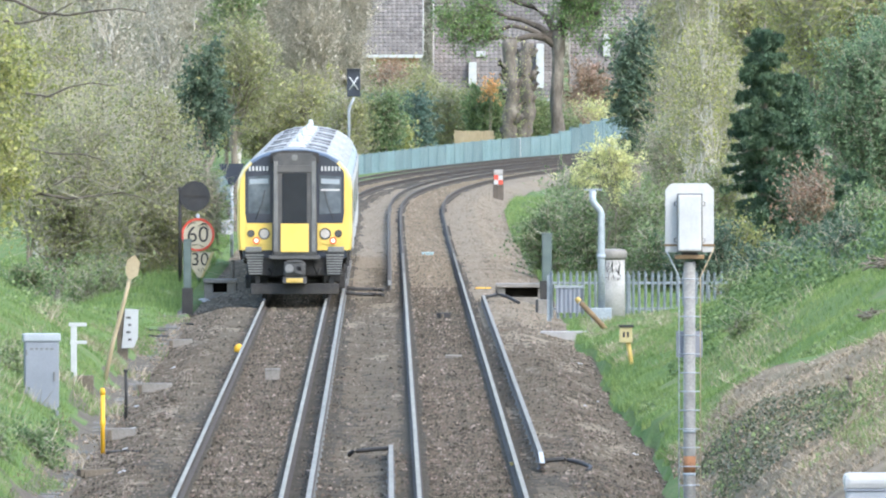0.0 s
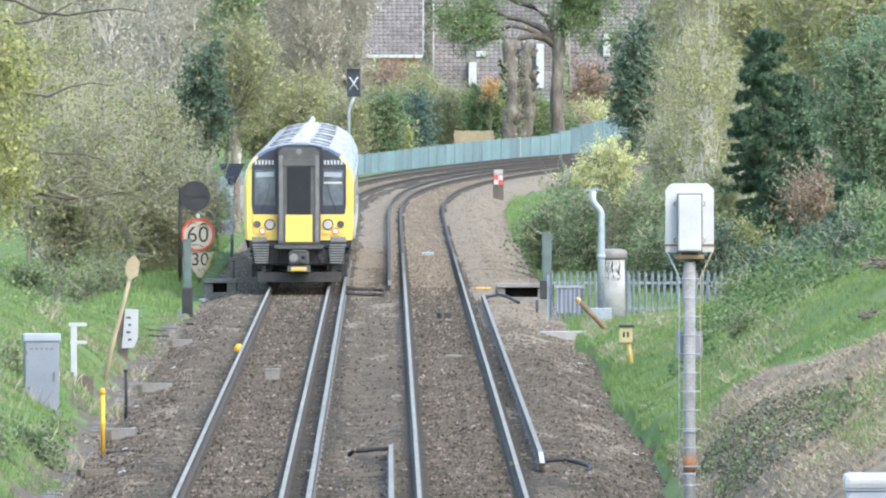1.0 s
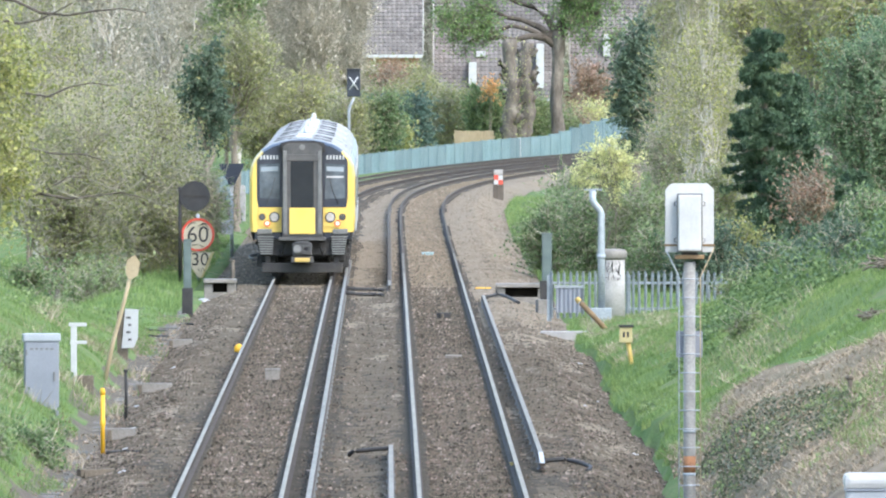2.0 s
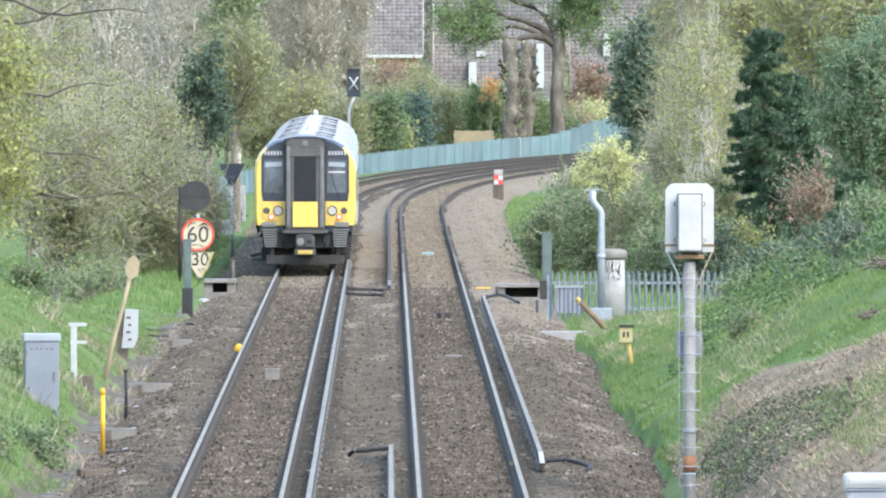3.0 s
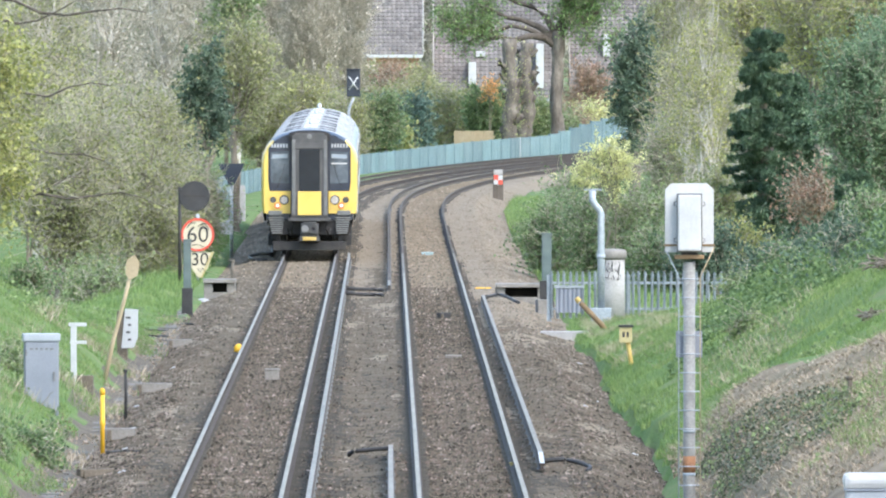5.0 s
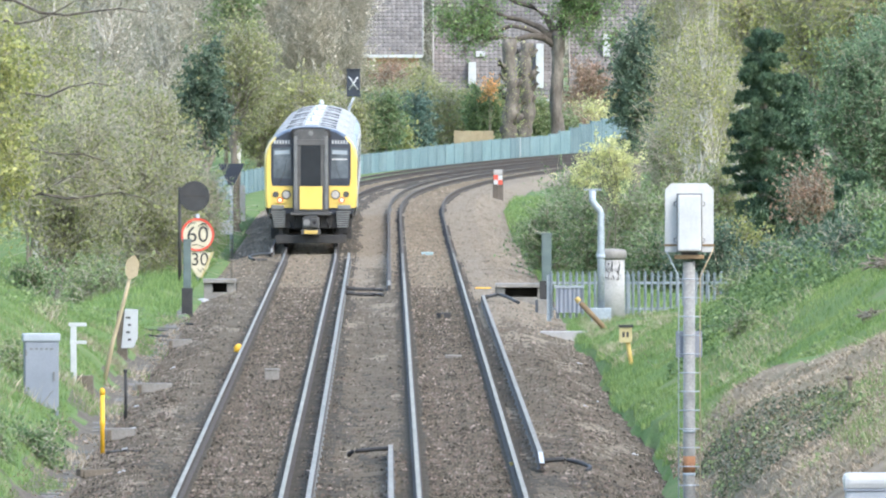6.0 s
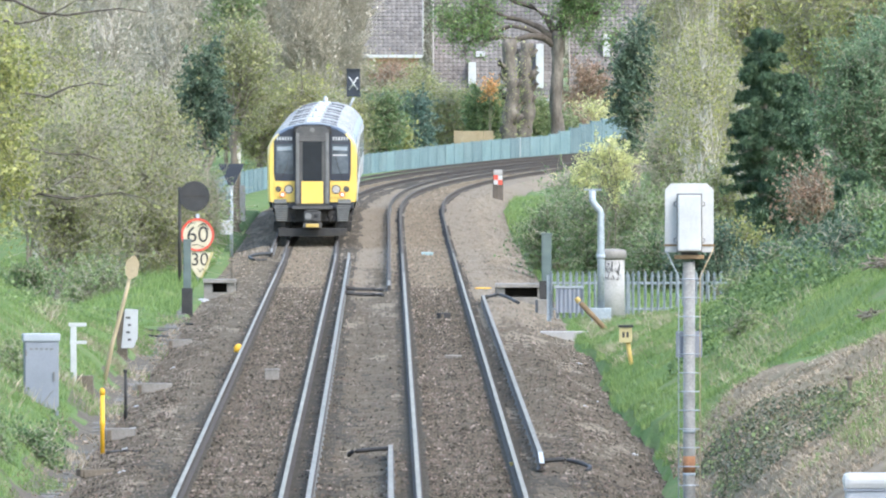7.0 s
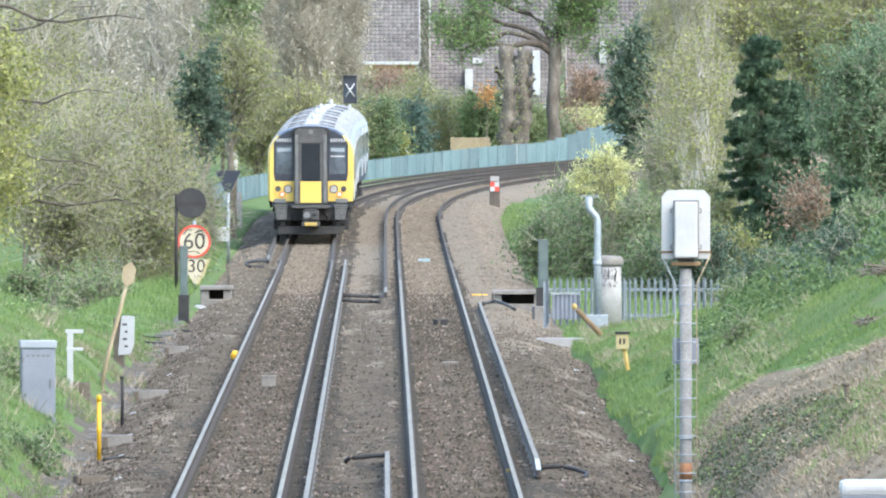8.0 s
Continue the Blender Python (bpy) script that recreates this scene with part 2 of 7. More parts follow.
M["cream"] = mat("cream", [(0.42, 0.37, 0.26), (0.5, 0.45, 0.34)], 0.6, scale=4, fine=30, dirt=0.4, dirt_col=(0.4, 0.36, 0.27), grain=0.05)


# ---- mesh helpers ----
def part(name, bm, material, parent=None, label=""):
    me = bpy.data.meshes.new(name)
    bm.to_mesh(me)
    bm.free()
    me.materials.append(material)
    ob = new(name, me)
    if parent is not None:
        ob.parent = parent
    if label:
        ob["label"] = label
    return ob


def raw(name, verts, faces, material, parent=None, label="", smooth=False):
    me = bpy.data.meshes.new(name)
    me.from_pydata(verts, [], faces)
    me.materials.append(material)
    if smooth:
        me.polygons.foreach_set("use_smooth", [True] * len(me.polygons))
    me.update()
    ob = new(name, me)
    if parent is not None:
        ob.parent = parent
    if label:
        ob["label"] = label
    return ob


def fast(name, V, Q, material, parent=None, n=4):
    """a mesh from numpy arrays: V (k, 3), Q (m, n)"""
    me = bpy.data.meshes.new(name)
    me.vertices.add(len(V))
    me.vertices.foreach_set("co", np.asarray(V, np.float32).ravel())
    me.loops.add(Q.size)
    me.loops.foreach_set("vertex_index", np.asarray(Q, np.int32).ravel())
    me.polygons.add(len(Q))
    me.polygons.foreach_set("loop_start", np.arange(0, Q.size, n, dtype=np.int32))
    me.update(calc_edges=True)
    me.materials.append(material)
    ob = new(name, me)
    if parent is not None:
        ob.parent = parent
    return ob


def empty(name, m, label, category, group="", kind=""):
    e = new(name)
    e.empty_display_size = 0.2
    e.matrix_basis = m
    return tagged(e, label, category, group, kind)


def box(bm, x0, x1, y0, y1, z0, z1, bevel=0.0, m=None):
    vs = [bm.verts.new((x, y, z)) for x in (x0, x1) for y in (y0, y1) for z in (z0, z1)]
    fs = [(0, 1, 3, 2), (4, 6, 7, 5), (0, 4, 5, 1), (2, 3, 7, 6), (0, 2, 6, 4), (1, 5, 7, 3)]
    made = [bm.faces.new([vs[i] for i in f]) for f in fs]
    if m is not None:
        for v in vs:
            v.co = m @ v.co
    if bevel:
        es = list({e for f in made for e in f.edges})
        bmesh.ops.bevel(bm, geom=es, offset=bevel, segments=2, affect="EDGES", profile=0.6)
    return bm


def boxes(*specs, bevel=0.0):
    bm = bmesh.new()
    for s in specs:
        b2 = bmesh.new()
        box(b2, *s, bevel=bevel)
        me = bpy.data.meshes.new("tmp")
        b2.to_mesh(me)
        b2.free()
        bm.from_mesh(me)
        bpy.data.meshes.remove(me)
    return bm


def plate(points, y0, y1, bevel=0.0):
    """an outline in x, z given a thickness in y"""
    bm = bmesh.new()
    a = [bm.verts.new((x, y0, z)) for x, z in points]
    b = [bm.verts.new((x, y1, z)) for x, z in points]
    n = len(points)
    bm.faces.new(a)
    bm.faces.new(b[::-1])
    for i in range(n):
        bm.faces.new((a[i], b[i], b[(i + 1) % n], a[(i + 1) % n]))
    bmesh.ops.recalc_face_normals(bm, faces=bm.faces)
    if bevel:
        es = [e for e in bm.edges if abs(e.verts[0].co.y - e.verts[1].co.y) < 1e-6]
        bmesh.ops.bevel(bm, geom=es, offset=bevel, segments=2, affect="EDGES")
    return bm


def disc(r, y0, y1, cx=0, cz=0, n=28, bevel=0.0):
    return plate([(cx + r * math.cos(2 * math.pi * i / n), cz + r * math.sin(2 * math.pi * i / n)) for i in range(n)], y0, y1, bevel)


def ring(r0, r1, y0, y1, cx=0, cz=0, n=32):
    V, Fs = [], []
    for i in range(n):
        c, s = math.cos(2 * math.pi * i / n), math.sin(2 * math.pi * i / n)
        V += [(cx + r0 * c, y0, cz + r0 * s), (cx + r1 * c, y0, cz + r1 * s), (cx + r1 * c, y1, cz + r1 * s), (cx + r0 * c, y1, cz + r0 * s)]
    for i in range(n):
        a, b = 4 * i, 4 * ((i + 1) % n)
        for k in range(4):
            Fs.append((a + k, a + (k + 1) % 4, b + (k + 1) % 4, b + k))
    bm = bmesh.new()
    vs = [bm.verts.new(v) for v in V]
    for f in Fs:
        bm.faces.new([vs[i] for i in f])
    bmesh.ops.recalc_face_normals(bm, faces=bm.faces)
    return bm


def tube(points, radii, n=8, cap=True):
    """a tapered tube along points"""
    bm = bmesh.new()
    rings = []
    pts = [Vector(p) for p in points]
    if not hasattr(radii, "__len__"):
        radii = [radii] * len(pts)
    for i, p in enumerate(pts):
        d = (pts[min(i + 1, len(pts) - 1)] - pts[max(i - 1, 0)]).normalized()
        u = d.orthogonal().normalized() if abs(d.z) < 0.9 else Vector((1, 0, 0))
        u = (u - d * u.dot(d)).normalized()
        w = d.cross(u)
        rings.append([bm.verts.new(p + (u * math.cos(2 * math.pi * k / n) + w * math.sin(2 * math.pi * k / n)) * radii[i]) for k in range(n)])
    for a, b in zip(rings, rings[1:]):
        for k in range(n):
            bm.faces.new((a[k], a[(k + 1) % n], b[(k + 1) % n], b[k]))
    if cap:
        bm.faces.new(rings[0][::-1])
        bm.faces.new(rings[-1])
    bmesh.ops.recalc_face_normals(bm, faces=bm.faces)
    for f in bm.faces:
        f.smooth = len(f.verts) == 4
    return bm


def lettering(text, size, material, m, parent):
    cu = bpy.data.curves.new("lettering", "FONT")
    cu.body, cu.size, cu.align_x, cu.align_y, cu.extrude = text, size, "CENTER", "CENTER", 0.003
    ob = new("tmp_text", cu)
    dg = bpy.context.evaluated_depsgraph_get()
    me = bpy.data.meshes.new_from_object(ob.evaluated_get(dg))
    bpy.data.objects.remove(ob)
    me.transform(m)
    me.materials.clear()
    me.materials.append(material)
    o = new("lettering", me)
    o.parent = parent
    return o


# ---- the line of the railway ----
S0, STEP, COUNT = -60.0, 1.0, 1060
HEAD = -0.0039
LINE = []
_x, _y, _h = -1.26 + HEAD * (S0 - 190.0), S0, HEAD
for _i in range(COUNT):
    _s = S0 + _i * STEP
    _z = 0.0036 * (min(max((_s - 445.0) / 20.0, 0), 1) ** 2 * 10.0 + max(_s - 465.0, 0))
    LINE.append((_x, _y, _z, _h))
    _k = 0.00121 * min(max((_s - 491.0) / 77.0, 0), 1)
    _h += _k * STEP
    _x += math.sin(_h) * STEP
    _y += math.cos(_h) * STEP
LINE = np.array(LINE)


def on_line(s, u=0.0, z=0.0):
    """the point s metres along the line, u to the right of its middle, z above the rails, and the heading"""
    f = (s - S0) / STEP
    i = min(max(int(f), 0), COUNT - 2)
    f -= i
    x, y, zz, h = LINE[i] * (1 - f) + LINE[i + 1] * f
    if u < -0.5:
        u -= 0.11 * min(max((s - 410.0) / 50.0, 0.0), 1.0)      # everything on the left moved outwards here to fit the camera's view
    return Vector((x + u * math.cos(h), y - u * math.sin(h), zz + z)), h


def at_line(s, u=0.0, z=0.0, turn=0.0):
    p, h = on_line(s, u, z)
    return pose(p.x, p.y, p.z, 0, 0, -math.degrees(h) + turn)


def sweep(section, s0, s1, u, step=2.0, z=0.0, closed=True):
    """a section (u, z) carried along the line"""
    V, Fs = [], []
    n = len(section)
    count = max(2, int(round((s1 - s0) / step)) + 1)
    for i in range(count):
        s = s0 + (s1 - s0) * i / (count - 1)
        for a, b in section:
            V.append(tuple(on_line(s, u + a, z + b)[0]))
    for i in range(count - 1):
        for k in range(n if closed else n - 1):
            Fs.append((i * n + k, i * n + (k + 1) % n, (i + 1) * n + (k + 1) % n, (i + 1) * n + k))
    if closed:
        Fs.append(tuple(range(n))[::-1])
        Fs.append(tuple((count - 1) * n + k for k in range(n)))
    return V, Fs


def smooth(a, b, v):
    v = np.clip((v - a) / (b - a), 0, 1)
    return v * v * (3 - 2 * v)


def line_at_y(Y):
    x = np.interp(Y, LINE[:, 1], LINE[:, 0])
    z = np.interp(Y, LINE[:, 1], LINE[:, 2])
    h = np.interp(Y, LINE[:, 1], LINE[:, 3])
    return x, z, h


def edge_right(Y):
    """where the ballast gives way to the right bank"""
    return 4.9 + 0.16 * np.sin(Y * 0.11 + 0.4) + 0.11 * np.sin(Y * 0.37 + 1.0) + 0.06 * np.sin(Y * 1.3)


def spur_edge(u):
    """how far along the line the dry spur of the right bank reaches, u from the middle"""
    return 226.0 - 5.5 * np.clip(u - 6.0, 0, 9)


def ground_z(X, Y):
    """height of the ground beside the railway"""
    X, Y = np.asarray(X, float), np.asarray(Y, float)
    xc, zc, h = line_at_y(Y)
    u = (X - xc) * np.cos(h)
    base = zc - 0.33
    # cutting slope on the right
    a = 0.60 - 0.05 * smooth(240, 290, Y) - 0.40 * smooth(282, 328, Y) - 0.15 * smooth(328, 355, Y)
    top = 3.0 + 0 * Y
    r = np.clip(u - 4.8, 0, None)
    # a spur of the bank stands forward of the grassy hollow
    edge = spur_edge(u)
    spur = 0.45 * smooth(5.0, 6.1, u) * (1 - smooth(edge - 1, edge + 10, Y)) * (1 - smooth(11, 16, u))
    zr = base + spur + np.minimum(a * r, top + 0.04 * r) - 0.5 * smooth(4.8, 12, u) * smooth(360, 420, Y)
    # low bank on the left, dying away
    b = 0.55 - 0.47 * smooth(285, 345, Y)
    l = np.clip(-u - 4.25, 0, None)
    l = l * smooth(0.2, 0.95, l)
    zl = base + np.minimum(b * l, 2.4 + 0.03 * l) - (1.2 * smooth(5.5, 9, -u)) * smooth(325, 375, Y)
    z = np.where(u > 0, zr, zl)
    on_bank = (smooth(4.45, 5.2, -u) + smooth(5.0, 5.8, u)) * smooth(150, 165, Y) * (1 - smooth(440, 480, Y)) * (np.abs(X) < 20)
    if np.any(on_bank > 0):
        flat = [0.22 * noise.noise((p * 0.35, q * 0.1, 8)) + 0.16 * noise.noise((p * 0.7, q * 0.25, 0)) + 0.06 * noise.noise((p * 2.1, q * 0.9, 3)) if w > 0 else 0.0
                for p, q, w in zip(np.ravel(X), np.ravel(Y), np.ravel(on_bank))]
        z = z + np.reshape(flat, np.shape(z)) * on_bank
    inside = (u > -4.2) & (u < np.where((Y > 190) & (Y < 345), edge_right(Y), 4.75))
    z = np.where(inside, base - 0.3, z)
    far = smooth(20, 60, np.abs(u))
    return z * (1 - far) + far * (0.2 + 0.6 * smooth(300, 800, Y))



# ---- ground ----
U_LEFT, U_RIGHT = -1.725, 1.725     # middles of the two tracks


def ground():
    ys = np.concatenate([[-3000, -800, -200, -60], np.arange(0, 150, 15), np.arange(150, 400, 1.0), np.arange(400, 900, 4.0), [1000, 1300, 2000, 4500]])
    xs = np.concatenate([[-4000, -1200, -400, -150, -80], np.arange(-50, -16, 3), np.arange(-16, -8, 0.4), np.arange(-8, 9, 0.2), np.arange(9, 16, 0.4), np.arange(16, 60, 3), np.arange(60, 121, 8), [160, 400, 1200, 4000]])
    X, Y = np.meshgrid(xs, ys)
    Z = ground_z(X, Y)
    V = np.stack([X, Y, Z], -1).reshape(-1, 3)
    nx, ny = len(xs), len(ys)
    i, j = np.meshgrid(np.arange(nx - 1), np.arange(ny - 1))
    a = (j * nx + i).ravel()
    ob = fast("ground", V, np.stack([a, a + 1, a + nx + 1, a + nx], -1), M["soil"])
    ob.data.materials.append(M["soil_dry"])
    ob.data.materials.append(M["cess"])
    c = V[a]
    k = np.array([noise.noise((p[0] * 0.6, p[1] * 0.2, 5)) for p in c])
    uu = c[:, 0] - line_at_y(c[:, 1])[0]
    ob.data.polygons.foreach_set("material_index", (((uu > 4.9) & (uu < 30) & (c[:, 1] < spur_edge(uu) + 4 * k) & (c[:, 1] > 150)) | 0).astype(np.int32) + 2 * ((uu > -4.95 + 0.5 * k) & (uu < 0) & (c[:, 1] > 150) & (c[:, 1] < 345)))
    tagged(ob, "grassy railway cutting ground with bare brown soil", "ground", kind="structure")
    return ob


def track_bed():
    """ballast: a cambered bed with shoulders, uneven by stone-sized relief"""
    us = np.concatenate([[-4.6, -4.3, -4.1], np.linspace(-3.9, 4.3, 104), [4.5, 4.7, 5.0, 5.4]])
    ss = np.concatenate([np.arange(-60, 170, 6.0), np.arange(170, 460, 0.5), np.arange(460, 960, 2.0)])
    V = np.zeros((len(ss), len(us), 3))
    for i, s in enumerate(ss):
        p, h = on_line(s)
        for j, u in enumerate(us):
            t1 = min(abs(u - 1.725), abs(u + 1.725))
            z = -0.16 - 0.03 * (t1 < 0.6) - 0.05 * math.exp(-(u / 0.45) ** 2)
            e = max(0.0, -u - 3.4, u - 3.6)
            z -= min(e, 0.6) * 0.3 + max(0, e - 0.6) * 0.25
            z += 0.022 * noise.noise((u * 1.6, s * 0.5, 0)) + 0.012 * noise.noise((u * 6, s * 3, 1))
            V[i, j] = (p.x + u * math.cos(h), p.y - u * math.sin(h), p.z + z)
    n = len(us)
    i, j = np.meshgrid(np.arange(n - 1), np.arange(len(ss) - 1))
    a = (j * n + i).ravel()
    ob = fast("track_bed", V.reshape(-1, 3), np.stack([a, a + 1, a + n + 1, a + n], -1), M["ballast"])
    for key in ("ballast_dark", "ballast_new"):
        ob.data.materials.append(M[key])
    jj, ii = np.meshgrid(np.arange(len(ss) - 1), np.arange(n - 1), indexing="ij")
    um, sm = (us[ii] + us[ii + 1]) / 2, ss[jj]
    flat = np.stack([um.ravel(), sm.ravel()], -1)
    blot = np.array([noise.noise((p * 1.3, q * 0.12, 2)) for p, q in flat]).reshape(um.shape)
    speck = np.array([noise.noise((p * 5.0, q * 1.3, 7)) for p, q in flat]).reshape(um.shape)
    rough = 0.6 * blot + 0.4 * speck
    # oil and brake dust by the rails, grime in the near stretch, fresh stone on the curve
    stain = np.zeros(um.shape, bool)
    for c in (-1.725, 1.725):
        for r in (-0.7525, 0.7525):
            stain |= np.abs(um - c - r) < np.where(sm > 415, 0.12, 0.24) + 0.2 * rough
    stain |= np.abs(um - U_LEFT - 1.15) < 0.25 + 0.3 * rough
    stain |= rough > 0.06 + 0.004 * np.clip(sm - 225, 0, None) + 0.12 * (np.abs(um) > 3.2)
    pale = ((sm > 375 + 200 * rough) | ((um > 2.7) & (sm > 322 + 130 * rough))) & ~((um < -2.4) & (np.abs(um - U_LEFT) > 1.0))
    pale |= (rough < -0.3) | ((um > 2.9) & (rough < -0.24)) | ((um < -3.2) & (rough < -0.16))
    slot = np.where(stain, 1, np.where(pale, 2, 0))
    ob.data.polygons.foreach_set("material_index", slot.ravel().astype(np.int32))
    return tagged(ob, "brown and grey stone ballast under two railway tracks", "ballast", kind="structure")


def stones():
    rng = np.random.default_rng(5)
    n = 180000
    s = 193 + 380 * rng.random(n) ** 1.7
    u = np.where(rng.random(n) < 0.3, np.where(rng.random(n) < 0.5, rng.uniform(-4.8, -3.2, n), rng.uniform(3.2, 5.25, n)), rng.uniform(-4.6, 5.0, n))
    keep = np.ones(n, bool)
    for c in (-1.725, 1.725):
        for r in (-0.7525, 0.7525):
            keep &= np.abs(u - c - r) > 0.14
    s, u = s[keep], u[keep]
    n = len(s)
    fx = np.interp(s, S0 + np.arange(COUNT), LINE[:, 0])
    fy = np.interp(s, S0 + np.arange(COUNT), LINE[:, 1])
    fz = np.interp(s, S0 + np.arange(COUNT), LINE[:, 2])
    e = np.clip(np.maximum(-u - 3.4, u - 3.6), 0, None)
    z = fz - 0.165 - np.minimum(e, 0.6) * 0.3 - np.clip(e - 0.6, 0, None) * 0.25 - 0.05 * np.exp(-(u / 0.45) ** 2)
    base = np.array([(1, 0, -0.3), (0, 1, -0.3), (-1, 0, -0.3), (0, -1, -0.3), (0, 0, 0.9)], float)
    V = base[None] * rng.uniform(0.6, 1.3, (n, 5, 1)) + rng.normal(0, 0.2, (n, 5, 3))
    V *= (0.013 + 0.03 * rng.random((n, 1, 1)) ** 3)
    V += np.stack([fx + u, fy, z], -1)[:, None]
    F = np.array([(0, 1, 4), (1, 2, 4), (2, 3, 4), (3, 0, 4)])
    Q = (F[None] + 5 * np.arange(n)[:, None, None]).reshape(-1, 3)
    ob = fast("ballast_stones", V.reshape(-1, 3), Q, M["stones"], n=3)
    # newer, paler stone on the curve and on the far shoulder
    ob.data.materials.append(M["stones_pale"])
    fresh = (s + rng.normal(0, 28, n) > 366) | ((u > 2.5) & (s + rng.normal(0, 16, n) > 318)) | (rng.random(n) < 0.03)
    ob.data.polygons.foreach_set("material_index", np.repeat(fresh, 4).astype(np.int32))
    tagged(ob, "loose grey and brown ballast stones between the rails", "stones", kind="stuff")


RAIL = [(-0.07, -0.159), (0.07, -0.159), (0.07, -0.148), (0.012, -0.125), (0.012, -0.05), (0.035, -0.04), (0.036, -0.008), (0.028, -0.002), (-0.028, -0.002), (-0.036, -0.008), (-0.035, -0.04), (-0.012, -0.05), (-0.012, -0.125), (-0.07, -0.148)]


def track(u, label):
    root = empty("railway_track", pose(0, 0, 0), label, "railway track", "pair of tracks", "structure")
    for r in (-0.7525, 0.7525):
        V, Fs = sweep(RAIL, -60, 960, u + r)
        rail = raw("rail", V, Fs, M["rail_side"], root, "rusty brown steel running rail")
        # head steps darker towards the curve, dark reflections painted in
        for a, b, m, words in ((-60, 388, "rail_top", "polished steel running surface"), (388, 422, "rail_reflect_mid", "running surface half darkened for reflected trees"), (422, 960, "rail_reflect_dark", "running surface on the curve, darkened for reflected trees")):
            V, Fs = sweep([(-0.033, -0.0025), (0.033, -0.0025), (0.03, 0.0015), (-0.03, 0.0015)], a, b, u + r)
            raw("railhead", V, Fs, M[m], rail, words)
    bm = boxes((-1.25, 1.25, -0.12, 0.12, -0.36, -0.172), bevel=0.012)
    me = bpy.data.meshes.new("sleeper")
    bm.to_mesh(me)
    bm.free()
    me.materials.append(M["sleeper"])
    for i in range(160):
        o = new("sleeper", me)
        o.parent = root
        o.matrix_basis = at_line(200.2 + i * 0.65, u)
    for s0, s1, m in ((-60, 200, "sleeper"), (304.2, 376, "sleeper"), (376, 960, "ballast_new")):
        V, Fs = [], []
        for i in range(int((s1 - s0) / 0.65)):
            p, h = on_line(s0 + i * 0.65, u)
            c, sn = math.cos(h), math.sin(h)
            k = len(V)
            for z in (-0.36, -0.172):
                for a, b in ((-1.25, -0.12), (1.25, -0.12), (1.25, 0.12), (-1.25, 0.12)):
                    V.append((p.x + a * c + b * sn, p.y - a * sn + b * c, p.z + z))
            Fs += [(k + 4, k + 5, k + 6, k + 7), (k, k + 1, k + 5, k + 4), (k + 1, k + 2, k + 6, k + 5), (k + 2, k + 3, k + 7, k + 6), (k + 3, k, k + 4, k + 7)]
        tagged(raw("sleeper_row", V, Fs, M[m], root, "weathered sleepers sunk in ballast"), kind="stuff")
    return root


def insulator_mesh(made=[]):
    """one grey pot, shared by all"""
    if not made:
        bm = tube([(0, 0, -0.2), (0, 0, -0.13), (0, 0, -0.12), (0, 0, -0.08), (0, 0, -0.031)], [0.07, 0.065, 0.05, 0.055, 0.05], 8)
        me = bpy.data.meshes.new("insulator")
        bm.to_mesh(me)
        bm.free()
        me.materials.append(M["step_grey"])
        made.append(me)
    return made[0]


def conductor_rail(u, s0, s1, ramp0=True, ramp1=True, tip=False):
    """third rail on insulator pots, its ends ramped down"""
    root = empty("conductor_rail", pose(0, 0, 0), "grey steel third rail on insulators beside the running rail", "third rail", "third rails")
    sec = [(-0.05, -0.03), (0.05, -0.03), (0.05, -0.02), (0.014, 0.0), (0.014, 0.03), (0.034, 0.035), (0.034, 0.075), (-0.034, 0.075), (-0.034, 0.035), (-0.014, 0.03), (-0.014, 0.0), (-0.05, -0.02)]
    V, Fs = sweep([(a, b) for a, b in sec], s0, s1, u)
    n = len(sec)
    rings = len(V) // n
    L = s1 - s0
    V2 = []
    for i, v in enumerate(V):
        s = (i // n) / (rings - 1) * L
        dz = 0
        if ramp0:
            dz -= 0.09 * max(0, 1 - s / 2.5)
        if ramp1:
            dz -= 0.09 * max(0, 1 - (L - s) / 2.5)
        V2.append((v[0], v[1], v[2] + dz))
    raw("rail", V2, Fs, M["rail_side"], root)
    V, Fs = sweep([(-0.036, 0.0765), (0.036, 0.0765), (0.036, 0.08), (-0.036, 0.08)], s0 + (2.5 if ramp0 else 0), s1 - (2.5 if ramp1 else 0), u)
    # far third rails take the darkened copy, tree reflections in its colour
    raw("contact_strip", V, Fs, M["crail" if s0 < 360 else "rail_reflect_dark"], root, "worn contact face")
    for end, s, sg in ((ramp0, s0, 1), (ramp1, s1, -1)):
        if end:
            P = []
            for k in range(3):
                p, h = on_line(s + sg * 1.25 * k, u)
                dz = 0.078 - 0.09 * (1 - k / 2)
                c = math.cos(h)
                P += [(p.x - 0.036, p.y, p.z + dz), (p.x + 0.036, p.y, p.z + dz), (p.x + 0.036, p.y, p.z + dz + 0.004), (p.x - 0.036, p.y, p.z + dz + 0.004)]
            Fs = [(0, 1, 2, 3), (11, 10, 9, 8)] + [(4 * k + i, 4 * k + (i + 1) % 4, 4 * k + 4 + (i + 1) % 4, 4 * k + 4 + i) for k in (0, 1) for i in range(4)]
            raw("ramp", P, Fs, M["white"] if (tip and sg == 1) else M["crail"], root, "ramped end of the third rail")
    s = max(s0 + 1.5, 190.0)
    while s < min(s1 - 1, 520):
        p, h = on_line(s, u)
        o = new("insulator", insulator_mesh())
        o.parent = root
        o.location = p
        s += 3.2
    return root


